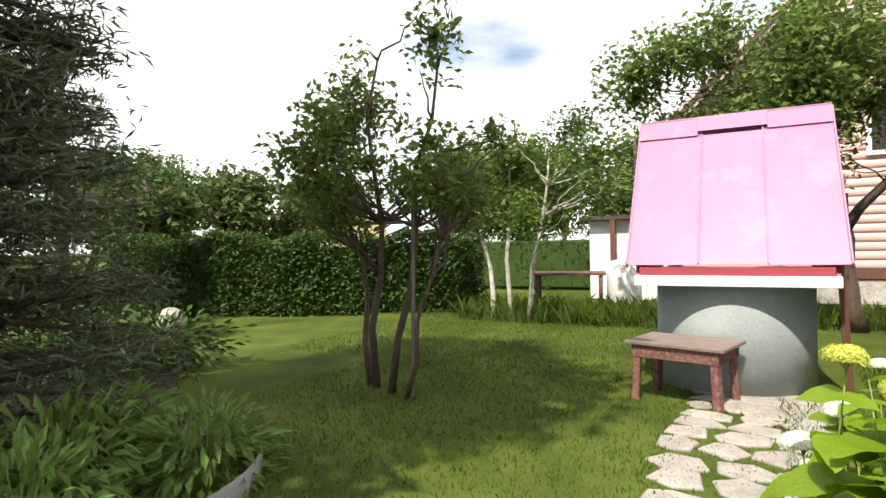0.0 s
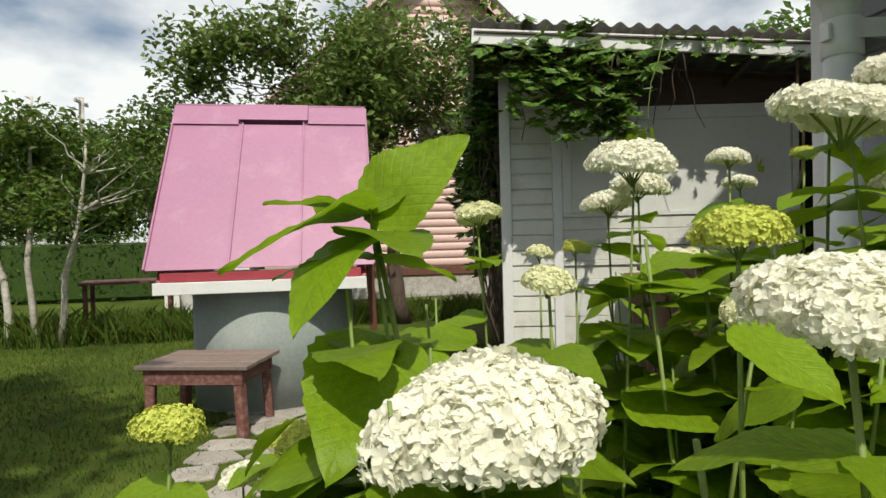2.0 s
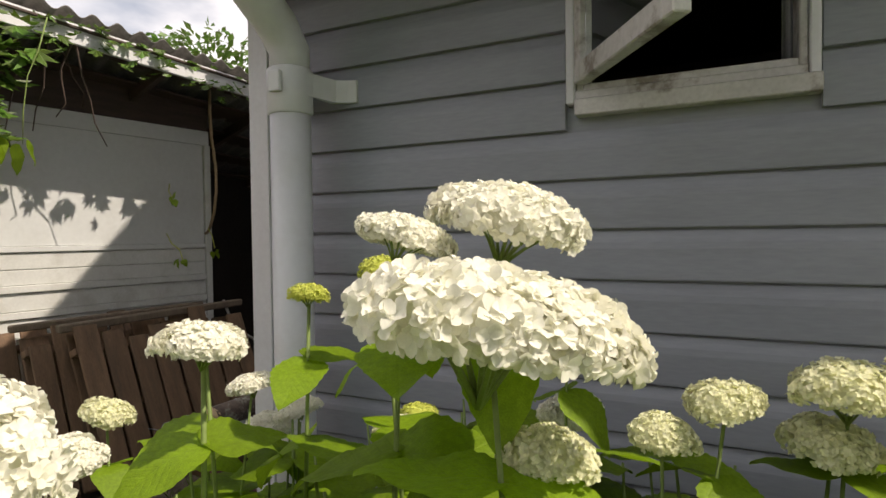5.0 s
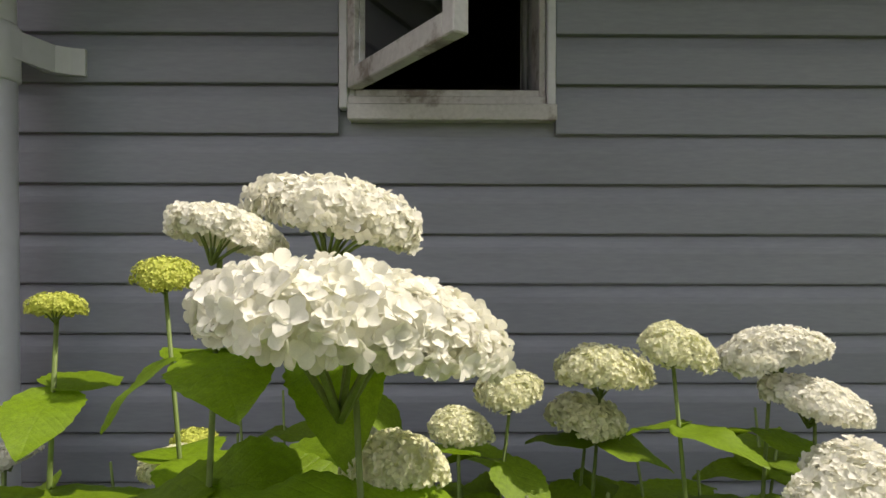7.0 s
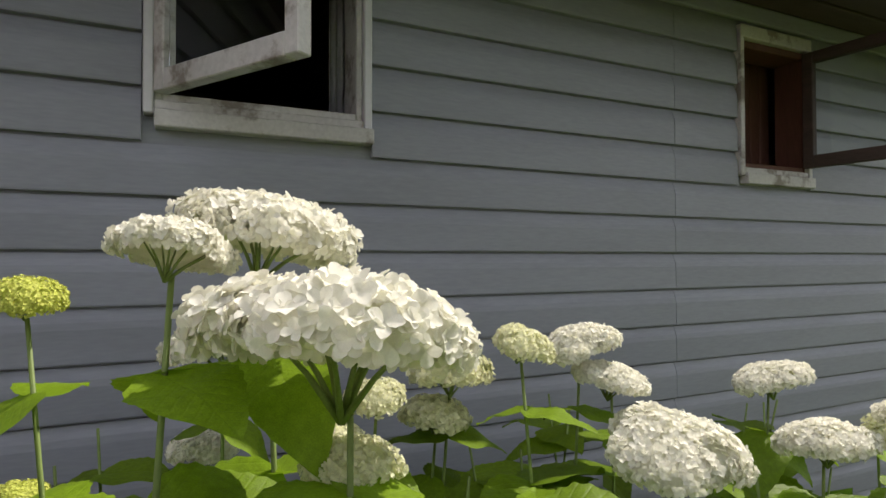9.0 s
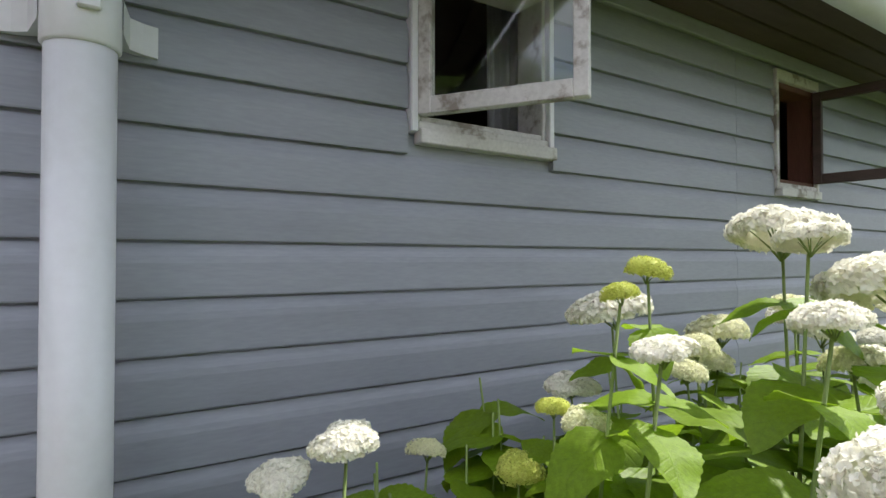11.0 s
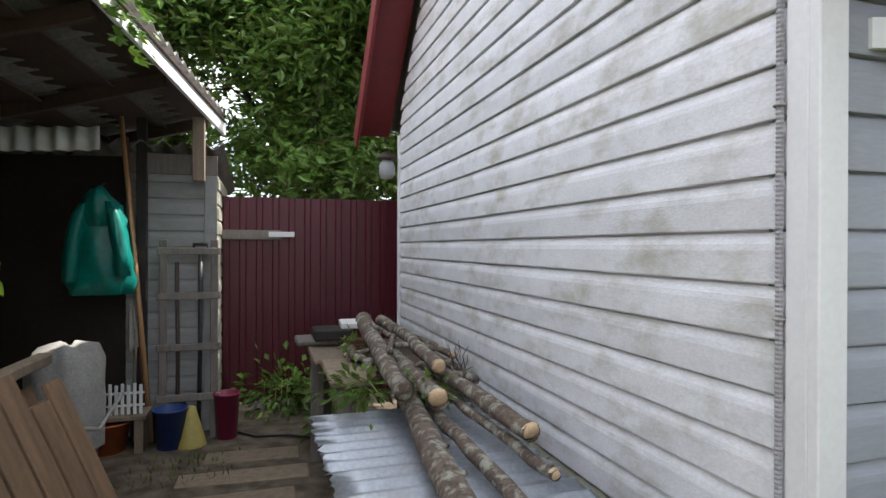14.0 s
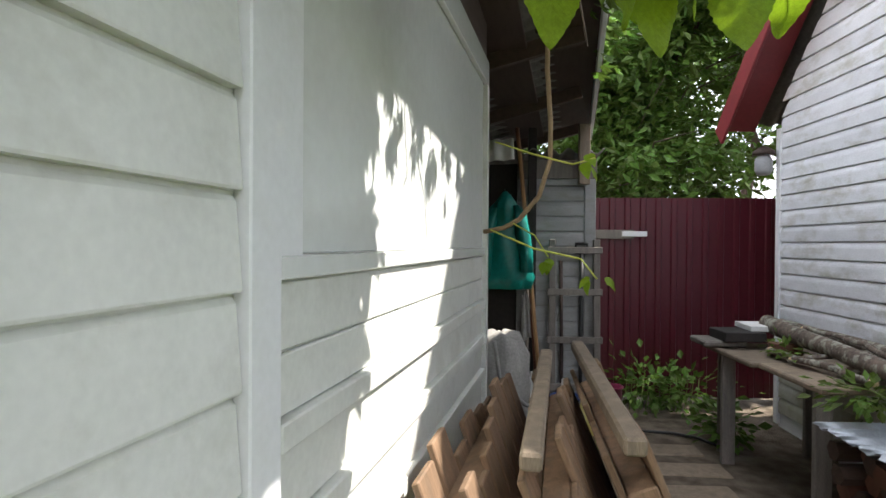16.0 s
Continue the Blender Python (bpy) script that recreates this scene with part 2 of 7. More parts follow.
M_FAR = mat("distant_leaves", (0.11, 0.15, 0.05), 0.7, vary=0.3, scale=0.6, fine=5, bump=0.0, island=0.35, translucent=0.3, spec=0.1)
M_GRASS = mat("grass_blades", (0.086, 0.133, 0.018), 0.55, vary=0.3, scale=1.0, fine=12, bump=0.0, island=0.4, translucent=0.35, spec=0.25)
M_GREENTARP = mat("teal_nylon", (0.0, 0.17, 0.14), 0.4, vary=0.2, scale=5, fine=30, bump=0.2)
M_SACK = mat("grey_white_cloth", (0.31, 0.30, 0.28), 0.8, vary=0.2, scale=5, fine=60, bump=0.4)
M_BLUE = mat("blue_plastic", (0.02, 0.05, 0.18), 0.4, vary=0.1, bump=0.05)
M_YELLOW = mat("faded_yellow_plastic", (0.32, 0.26, 0.07), 0.5, vary=0.12, bump=0.05)
M_MAGENTA = mat("raspberry_plastic", (0.24, 0.02, 0.07), 0.4, vary=0.1, bump=0.05)
M_ORANGE = mat("orange_plastic", (0.40, 0.11, 0.035), 0.4, vary=0.15, bump=0.05)
M_WHITEPL = mat("white_plastic_fence", (0.72, 0.72, 0.70), 0.4, vary=0.05, bump=0.03)
M_BLACK = mat("black_rubber", (0.02, 0.02, 0.02), 0.5, vary=0.2, bump=0.1)
M_IRON = mat("rusty_iron", (0.09, 0.065, 0.055), 0.6, metal=0.5, vary=0.3, bump=0.3)
M_SOIL = mat("dark_soil", (0.07, 0.05, 0.04), 0.95, vary=0.35, scale=5, fine=50, bump=1.0)
M_CURTAIN = mat("thin_white_curtain", (0.62, 0.63, 0.62), 0.8, vary=0.1, scale=6, fine=60, bump=0.2)
M_SIENNA = mat("red_brown_wood", (0.13, 0.055, 0.035), 0.6, vary=0.2, scale=4, fine=40, bump=0.2, stretch=(5, 5, 0.7))
M_BOOK = mat("white_paper_cover", (0.70, 0.70, 0.68), 0.6, vary=0.06, bump=0.05)
M_SPRING = mat("grey_corrugated_conduit", (0.30, 0.30, 0.31), 0.5, vary=0.1, bump=0.05)
M_HOSE = mat("tan_rope", (0.34, 0.24, 0.14), 0.8, vary=0.2, scale=20, fine=120, bump=0.4)
M_GREENHOUSE = mat("yellowed_film", (0.50, 0.42, 0.22), 0.5, vary=0.12, scale=1, fine=10, bump=0.05)


def glass(name):
    m = bpy.data.materials.new(name)
    m.use_nodes = True
    b = m.node_tree.nodes["Principled BSDF"]
    b.inputs["Transmission Weight"].default_value = 1.0
    b.inputs["Roughness"].default_value = 0.02
    b.inputs["IOR"].default_value = 1.5
    b.inputs["Base Color"].default_value = (0.9, 0.93, 0.92, 1)
    return m


M_GLASS = glass("window_glass")


def add_veins(m, colour_gain):
    """Pinnate veins pressed into a leaf blade that runs along its own x."""
    n, l = m.node_tree.nodes, m.node_tree.links
    bsdf = n["Principled BSDF"]
    co = n.new("ShaderNodeTexCoord")
    sep = n.new("ShaderNodeSeparateXYZ")
    l.new(co.outputs["Object"], sep.inputs[0])
    def op(kind, a, b=None, c=None):
        q = n.new("ShaderNodeMath")
        q.operation = kind
        for i, v in enumerate((a, b, c)):
            if v is None:
                continue
            if isinstance(v, (int, float)):
                q.inputs[i].default_value = v
            else:
                l.new(v, q.inputs[i])
        return q.outputs[0]
    side = op("ABSOLUTE", sep.outputs["Y"])
    run = op("MULTIPLY_ADD", side, -0.9, sep.outputs["X"])
    saw = op("PINGPONG", op("MULTIPLY", run, 9.0), 0.5)
    ribs = op("SMOOTH_MIN", op("MULTIPLY", saw, 6.0), op("MULTIPLY", side, 45.0), 0.3)
    height = op("MINIMUM", ribs, 1.0)
    bp = n.new("ShaderNodeBump")
    bp.inputs["Strength"].default_value, bp.inputs["Distance"].default_value = 0.15, 0.02
    l.new(height, bp.inputs["Height"])
    old = bsdf.inputs["Normal"].links[0].from_socket
    l.new(old, bp.inputs["Normal"])
    l.new(bp.outputs[0], bsdf.inputs["Normal"])


add_veins(M_LEAF, 0.2)


def ground_mat():
    """Lawn, worn to bare earth in the passage and along the path."""
    m = bpy.data.materials.new("lawn_and_earth")
    m.use_nodes = True
    n, l = m.node_tree.nodes, m.node_tree.links
    b = n["Principled BSDF"]
    b.inputs["Roughness"].default_value = 0.9
    b.inputs["Specular IOR Level"].default_value = 0.15
    co = n.new("ShaderNodeTexCoord")
    def noise_at(scale, detail=5):
        q = n.new("ShaderNodeTexNoise")
        q.inputs["Scale"].default_value, q.inputs["Detail"].default_value = scale, detail
        l.new(co.outputs["Object"], q.inputs["Vector"])
        return q.outputs["Fac"]
    def ramp(src, a, ca, bpos, cb):
        r = n.new("ShaderNodeValToRGB")
        r.color_ramp.elements[0].position, r.color_ramp.elements[1].position = a, bpos
        r.color_ramp.elements[0].color, r.color_ramp.elements[1].color = (*ca, 1), (*cb, 1)
        l.new(src, r.inputs[0])
        return r.outputs[0]
    grass = ramp(noise_at(1.1), 0.35, (0.045, 0.067, 0.010), 0.65, (0.092, 0.126, 0.019))
    earth = ramp(noise_at(7), 0.35, (0.075, 0.058, 0.042), 0.65, (0.17, 0.14, 0.105))
    # the earth lies where y is above the house front, in the passage
    sep = n.new("ShaderNodeSeparateXYZ")
    l.new(co.outputs["Object"], sep.inputs[0])
    edge = n.new("ShaderNodeMath")
    edge.operation = "MULTIPLY_ADD"
    edge.inputs[1].default_value = 1.6
    l.new(noise_at(2.2), edge.inputs[0])
    l.new(sep.outputs["Y"], edge.inputs[2])
    mask = n.new("ShaderNodeMapRange")
    mask.inputs["From Min"].default_value, mask.inputs["From Max"].default_value = 0.0, 1.6
    l.new(edge.outputs[0], mask.inputs["Value"])
    mx = n.new("ShaderNodeMix")
    mx.data_type = "RGBA"
    l.new(mask.outputs[0], mx.inputs[0])
    l.new(grass, mx.inputs[6])
    l.new(earth, mx.inputs[7])
    l.new(mx.outputs[2], b.inputs["Base Color"])
    bp = n.new("ShaderNodeBump")
    bp.inputs["Strength"].default_value, bp.inputs["Distance"].default_value = 0.8, 0.02
    l.new(noise_at(55, 6), bp.inputs["Height"])
    l.new(bp.outputs[0], b.inputs["Normal"])
    return m


M_GROUND = ground_mat()


# ---- mesh helpers ----
def mesh_of(name, verts, faces, material, smooth=False):
    me = bpy.data.meshes.new(name)
    me.from_pydata([tuple(v) for v in verts], [], [tuple(f) for f in faces])
    me.materials.append(material)
    if smooth:
        me.polygons.foreach_set("use_smooth", [True] * len(me.polygons))
    me.update()
    return me


def thing(name, label, category, loc=(0, 0, 0), rz=0, group="", kind=""):
    ob = new(name)
    ob.matrix_basis = pose(*loc, 0, 0, rz)
    return tagged(ob, label, category, group, kind)


def put(name, me, parent=None, m=None, label=""):
    ob = new(name, me)
    if parent:
        ob.parent = parent
    if m is not None:
        ob.matrix_basis = m
    return tagged(ob, label)


def from_bm(name, bm, material, smooth=False):
    me = bpy.data.meshes.new(name)
    bm.to_mesh(me)
    bm.free()
    me.materials.append(material)
    if smooth:
        me.polygons.foreach_set("use_smooth", [True] * len(me.polygons))
    return me


def part(name, bm, material, parent=None, label="", m=None, smooth=False):
    return put(name, from_bm(name, bm, material, smooth), parent, m, label)


def box_bm(x0, x1, y0, y1, z0, z1, bevel=0.003, bm=None, m=None):
    """A box with softened edges, alone or added to bm."""
    b = bmesh.new()
    bmesh.ops.create_cube(b, size=1)
    for v in b.verts:
        v.co = Vector((x0 + (v.co.x + 0.5) * (x1 - x0), y0 + (v.co.y + 0.5) * (y1 - y0), z0 + (v.co.z + 0.5) * (z1 - z0)))
    if bevel:
        bmesh.ops.bevel(b, geom=b.edges[:], offset=min(bevel, 0.3 * min(abs(x1 - x0), abs(y1 - y0), abs(z1 - z0))), segments=1, affect="EDGES")
    if m is not None:
        bmesh.ops.transform(b, matrix=m, verts=b.verts)
    if bm is None:
        return b
    tmp = bpy.data.meshes.new("tmp")
    b.to_mesh(tmp)
    b.free()
    bm.from_mesh(tmp)
    bpy.data.meshes.remove(tmp)
    return bm


def box(name, x0, x1, y0, y1, z0, z1, material, parent=None, label="", bevel=0.003, m=None):
    return part(name, box_bm(x0, x1, y0, y1, z0, z1, bevel), material, parent, label, m)


def beam_mesh(name, a, b, w, h, material, bevel=0.004):
    """A squared timber from a to b."""
    a, b = Vector(a), Vector(b)
    d = b - a
    q = d.to_track_quat("Z", "Y").to_matrix().to_4x4()
    bm = box_bm(-w / 2, w / 2, -h / 2, h / 2, 0, d.length, bevel)
    bmesh.ops.transform(bm, matrix=Matrix.Translation(a) @ q, verts=bm.verts)
    return from_bm(name, bm, material)


def beam(name, a, b, w, h, material, parent=None, label="", bevel=0.004):
    return put(name, beam_mesh(name, a, b, w, h, material, bevel), parent, None, label)


def tube_data(points, radii, sides=8, cap=True):
    """Vertices and faces of a tapering tube along points."""
    pts = [Vector(p) for p in points]
    verts, faces = [], []
    prev = None
    for i, p in enumerate(pts):
        d = (pts[min(i + 1, len(pts) - 1)] - pts[max(i - 1, 0)]).normalized()
        if prev is None:
            prev = d.orthogonal().normalized()
        prev = (prev - d * prev.dot(d)).normalized()
        side = d.cross(prev)
        for k in range(sides):
            a = 2 * math.pi * k / sides
            verts.append(p + (prev * math.cos(a) + side * math.sin(a)) * radii[i])
    for i in range(len(pts) - 1):
        for k in range(sides):
            k2 = (k + 1) % sides
            faces.append((i * sides + k, i * sides + k2, (i + 1) * sides + k2, (i + 1) * sides + k))
    if cap:
        faces.append(tuple(range(sides))[::-1])
        faces.append(tuple(range((len(pts) - 1) * sides, len(pts) * sides)))
    return verts, faces


def tube(name, points, radii, material, parent=None, sides=8, label="", smooth=True):
    if not isinstance(radii, (list, tuple)):
        radii = [radii] * len(points)
    v, f = tube_data(points, radii, sides)
    return put(name, mesh_of(name, v, f, material, smooth), parent, None, label)


def lathe(name, profile, material, parent=None, sides=32, m=None, label="", smooth=True):
    """A turned body from (radius, height) pairs."""
    verts, faces = [], []
    for r, z in profile:
        for k in range(sides):
            a = 2 * math.pi * k / sides
            verts.append((r * math.cos(a), r * math.sin(a), z))
    for i in range(len(profile) - 1):
        for k in range(sides):
            k2 = (k + 1) % sides
            faces.append((i * sides + k, i * sides + k2, (i + 1) * sides + k2, (i + 1) * sides + k))
    faces.append(tuple(range(sides))[::-1])
    faces.append(tuple(range((len(profile) - 1) * sides, len(profile) * sides)))
    return put(name, mesh_of(name, verts, faces, material, smooth), parent, m, label)


def corrugated(name, length, width, wave, depth, thick, material, parent=None, m=None, steps=8, label="", jag=0.0):
    """A corrugated sheet: waves across x (0..width), running along y (0..length)."""
    nx = max(2, int(width / wave * steps))
    rows = 8 if jag else 2
    verts, faces = [], []
    rng = random.Random(5)
    for top in (1, 0):
        for j in range(rows):
            for i in range(nx + 1):
                x = width * i / nx
                y = length * j / (rows - 1) + (jag * rng.uniform(-1, 1) if jag and j in (0, rows - 1) else 0)
                verts.append((x, y, depth * math.cos(2 * math.pi * x / wave) + (thick if top else 0)))
    half = rows * (nx + 1)
    for j in range(rows - 1):
        for i in range(nx):
            a = j * (nx + 1) + i
            faces.append((a, a + 1, a + nx + 2, a + nx + 1))
            faces.append((half + a + nx + 1, half + a + nx + 2, half + a + 1, half + a))
    for i in range(nx):
        faces.append((i + 1, i, half + i, half + i + 1))
        b = (rows - 1) * (nx + 1) + i
        faces.append((b, b + 1, half + b + 1, half + b))
    return put(name, mesh_of(name, verts, faces, material, True), parent, m, label)


def leaf_mesh_data(rng, centres, size, squash=1.0, up=0.35, out=None):
    """Many small folded leaves (two bent blades each) as one vertex and face list."""
    n = len(centres)
    c = np.array(centres, float)
    d = rng.normal(size=(n, 3))
    d[:, 2] = d[:, 2] * 0.6 - 0.15
    d /= np.linalg.norm(d, axis=1)[:, None]
    nrm = rng.normal(size=(n, 3)) * 0.7
    nrm[:, 2] += up * 3
    if out is not None:
        nrm += np.array(out) * 1.2
    side = np.cross(d, nrm)
    side /= np.linalg.norm(side, axis=1)[:, None] + 1e-9
    nrm = np.cross(side, d)
    s = size * rng.uniform(0.65, 1.3, (n, 1))
    base, tip = c, c + d * s - nrm * s * 0.08
    mid = c + d * s * 0.48
    l_ = mid + side * s * 0.27 * squash + nrm * s * 0.07
    r_ = mid - side * s * 0.27 * squash + nrm * s * 0.07
    verts = np.stack([base, l_, tip, r_], 1).reshape(-1, 3)
    k = np.arange(n)[:, None] * 4
    faces = np.concatenate([k + np.array([[0, 2, 1]]), k + np.array([[0, 3, 2]])], 1).reshape(-1, 3)
    return verts, faces


def leaves(name, centres, size, material, parent=None, seed=1, squash=1.0, up=0.35, label="", kind="", out=None):
    rng = np.random.default_rng(seed)
    v, f = leaf_mesh_data(rng, centres, size, squash, up, out)
    me = bpy.data.meshes.new(name)
    me.from_pydata(v.tolist(), [], f.tolist())
    me.materials.append(material)
    ob = put(name, me, parent, None, label)
    return tagged(ob, kind=kind)


def blob_points(rng, blobs, per_area, thickness=0.45):
    """Points thickly in the shells of overlapping ellipsoids: (x, y, z, rx, ry, rz)."""
    pts = []
    for x, y, z, rx, ry, rz in blobs:
        n = int(per_area * (rx * ry + ry * rz + rx * rz))
        d = rng.normal(size=(n, 3))
        d /= np.linalg.norm(d, axis=1)[:, None]
        r = 1 - thickness * rng.random((n, 1)) ** 1.5
        r *= 1 + 0.16 * np.sin(d[:, :1] * 5 + x) * np.cos(d[:, 1:2] * 6 + y)
        pts.append(np.array((x, y, z)) + d * r * np.array((rx, ry, rz)))
    return np.concatenate(pts)


# ---- ground ----
def ground_height(x, y):
    """Nearly level lawn; the passage lies a little higher."""
    lift = max(0.0, min(1.0, (y + 1.5) / 2.0))
    return -0.045 * (1 - lift) + 0.014 * math.sin(x * 1.3 + 0.7) * math.cos(y * 1.1)


def build_ground():
    xs = list(np.linspace(-16, 8, 81))
    ys = list(np.linspace(-18, 7, 84))
    xs = [-900, -200, -60] + xs + [60, 200, 900]
    ys = [-900, -200, -60] + ys + [60, 200, 900]
    verts = [(x, y, ground_height(x, y) if abs(x) < 50 and abs(y) < 50 else -0.05) for y in ys for x in xs]
    w = len(xs)
    faces = [(j * w + i, j * w + i + 1, (j + 1) * w + i + 1, (j + 1) * w + i) for j in range(len(ys) - 1) for i in range(w - 1)]
    tagged(put("ground", mesh_of("ground", verts, faces, M_GROUND, True)), "short mown lawn turning to trodden bare earth in the passage", "ground", kind="structure")


build_ground()

# ---- the grey house: front along x at y = 0, gable end along y at x = 0 ----
PITCH = 0.1295          # height of one cladding board
BASE = 0.1265             # bottom of the lowest board
EAVE = 2.53             # underside of the front eave
RIDGE_Y, RIDGE_Z = 1.83, 4.85
BACK_Y = 4.0
WINDOWS = [(1.09, 1.647, 1.87, 2.43), (3.115, 3.54, 1.845, 2.40), (4.49, 5.62, 1.44, 2.45)]

BOARD_PROFILE = [(0.0, 0.000), (0.020, 0.000), (0.021, 0.004), (0.0205, 0.078), (0.0175, 0.094), (0.0115, 0.109), (0.007, 0.1225), (0.0, 0.1225)]


def board_mesh(length, cut=0.0):
    """One lap board along +x, its face towards -y; cut: how far the top is shortened at both ends under a roof slope."""
    verts, faces = [], []
    for end in (0, 1):
        for d, z in BOARD_PROFILE:
            s = cut * z / PITCH
            verts.append((s if not end else length - s, -d, z))
    k = len(BOARD_PROFILE)
    for i in range(k):
        j = (i + 1) % k
        faces.append((i, j, k + j, k + i))
    faces.append(tuple(range(k))[::-1])
    faces.append(tuple(range(k, 2 * k)))
    return verts, faces


BOARDS = {}


def board(parent, m, length, material, cut=0.0):
    key = (round(length, 3), material.name, round(cut, 3))
    if key not in BOARDS:
        v, f = board_mesh(length, cut)
        BOARDS[key] = mesh_of("board", v, f, material)
    return put("board", BOARDS[key], parent, m)


def wall_slab(name, holes, x0, x1, z0, z1, y0, y1, label):
    """A wall core along x with rectangular openings right through it."""
    cuts_x = sorted({x0, x1, *[h[0] for h in holes], *[h[1] for h in holes]})
    cuts_z = sorted({z0, z1, *[h[2] for h in holes], *[h[3] for h in holes]})
    bm = bmesh.new()
    for a, b in zip(cuts_x, cuts_x[1:]):
        for c, d in zip(cuts_z, cuts_z[1:]):
            if any(h[0] <= (a + b) / 2 <= h[1] and h[2] <= (c + d) / 2 <= h[3] for h in holes):
                continue
            box_bm(a, b, y0, y1, c, d, 0, bm)
    bmesh.ops.remove_doubles(bm, verts=bm.verts, dist=0.0001)
    return tagged(part(name, bm, M_GREY), label, "wall", kind="structure")


front = wall_slab("wall_front", WINDOWS, 0.034, 8.0, 0.0, EAVE + 0.1, 0.0, 0.12, "blue-grey painted lap-board wall of the wooden house")
gable = thing("wall_gable", "weathered pale grey lap-board gable wall with mossy stains", "wall", kind="structure")
bm = bmesh.new()
prof = [(0.125, 0.0), (BACK_Y, 0.0), (BACK_Y, 2.5), (RIDGE_Y, RIDGE_Z), (0.125, 2.73)]
lo = [bm.verts.new((0.030, y, z)) for y, z in prof]
hi = [bm.verts.new((0.13, y, z)) for y, z in prof]
bm.faces.new(lo)
bm.faces.new(hi[::-1])
for i in range(5):
    j = (i + 1) % 5
    bm.faces.new((lo[j], lo[i], hi[i], hi[j]))
bmesh.ops.recalc_face_normals(bm, faces=bm.faces)
part("wall_core", bm, M_WORN, gable)

row = 0
z = BASE
while z < EAVE:
    gaps = sorted((a - 0.004, b + 0.004) for a, b, c, d in WINDOWS if c - 0.10 < z and z < d)
    runs, x = [], 0.085
    for a, b in gaps:
        runs.append((x, a))
        x = b
    runs.append((x, 8.0))
    for a, b in runs:
        # boards butt at one joint
        for p, q in ([(a, 2.782), (2.784, b)] if a < 2.7 < 2.9 < b else [(a, b)]):
            board(front, pose(p, 0, z), q - p, M_GREY)
    z += PITCH
    row += 1

z = BASE + 0.002
while z < RIDGE_Z - 0.1:
    up = RIDGE_Z - z
    y0 = max(0.058, RIDGE_Y - 0.93 * up)
    y1 = min(BACK_Y - 0.03, RIDGE_Y + 1.0 * up)
    cut = PITCH * 0.85 if z > 2.5 else 0.0
    board(gable, pose(0.029, y1, z, 0, 0, -90), y1 - y0, M_ALGAE if z < 0.62 else M_WORN, cut)
    z += PITCH

# corner trims
trim = thing("corner_trim", "white angled corner board of the grey house", "trim", (0, 0, 0), kind="structure")
box("front_leg", 0.000, 0.084, -0.030, -0.002, 0.03, EAVE, M_WHITE, trim)
box("side_leg", 0.000, 0.026, -0.0018, 0.054, 0.03, 2.6, M_WHITE, trim)
trim2 = thing("corner_trim", "narrow white corner board at the far end of the gable wall", "trim", kind="structure")
box("side_leg", -0.004, 0.028, BACK_Y - 0.03, BACK_Y + 0.03, 0.03, 2.5, M_WHITE, trim2)
conduit = thing("conduit", "thin grey corrugated conduit running up beside the white corner board", "cable")
pts, rad = [], []
for i in range(420):
    pts.append((-0.004, 0.066, 0.25 + i * 0.0055))
    rad.append(0.0105 if i % 2 else 0.0080)
tube("tube", pts, rad, M_SPRING, conduit, 6, smooth=False)
for zz in (0.85, 1.345, 1.835, 2.30):
    tube("clip", [(-0.004 + 0.0125 * math.cos(a), 0.066 + 0.0125 * math.sin(a), zz) for a in np.linspace(-0.4, 2 * math.pi - 1.2, 12)], 0.0035, M_SACK, conduit, 5, "pale wire clip")

# roof over the grey house
roof = thing("house_roof", "dark corrugated gable roof with dark red bargeboards", "roof", kind="structure")
OVER = 0.33
for side, (ye, yi, ze) in enumerate(((-0.45, RIDGE_Y, 2.72), (BACK_Y + 0.40, RIDGE_Y, 2.56))):
    length = math.hypot(yi - ye, RIDGE_Z + 0.12 - ze)
    ang = math.degrees(math.atan2(RIDGE_Z + 0.12 - ze, abs(yi - ye)))
    width = 8.6 + OVER
    if side == 0:
        mm = pose(-OVER, ye, ze + 0.05, ang, 0, 0)
    else:
        mm = pose(-OVER + width, ye, ze + 0.05, ang, 0, 180)
    corrugated("roof_sheet", length, width, 0.15, 0.022, 0.008, M_ROOF, roof, mm)
    # bargeboard along the rake
    a, b = Vector((-OVER + 0.012, ye, ze - 0.06)), Vector((-OVER + 0.012, yi, RIDGE_Z + 0.06))
    beam("bargeboard", a, b, 0.026, 0.19, M_REDBOARD, roof, "dark red bargeboard")
    box("rake_soffit", 0, OVER - 0.03, 0, length, -0.012, 0.0, M_REDBOARD, roof, "dark red soffit",
        m=pose(-OVER + 0.03, ye, ze, ang, 0, 0) if side == 0 else pose(-0.004, ye, ze, ang, 0, 180))
soffit = box("eave_soffit", -OVER + 0.03, 8.0, -0.44, -0.002, EAVE, EAVE + 0.02, M_BROWNWOOD)
tagged(soffit, "dark brown boarded soffit under the front eave", "soffit", kind="structure")
fascia = box("eave_fascia", -OVER + 0.03, 8.0, -0.462, -0.442, EAVE - 0.05, EAVE + 0.12, M_BROWNWOOD)
tagged(fascia, "dark brown eave fascia board", "fascia", kind="structure")
for i in range(3):
    tagged(box("eave_batten", -OVER + 0.03, 8.0, -0.425 + i * 0.135, -0.305 + i * 0.135, EAVE - 0.020, EAVE - 0.002, M_BROWNWOOD), "dark brown board along the underside of the eave", "board", "boards under the eave", kind="structure")
tagged(box("wall_head_batten", 0.085, 8.0, -0.040, -0.0225, EAVE - 0.085, EAVE - 0.022, M_GREY), "grey painted batten along the top of the wall", "trim", kind="structure")

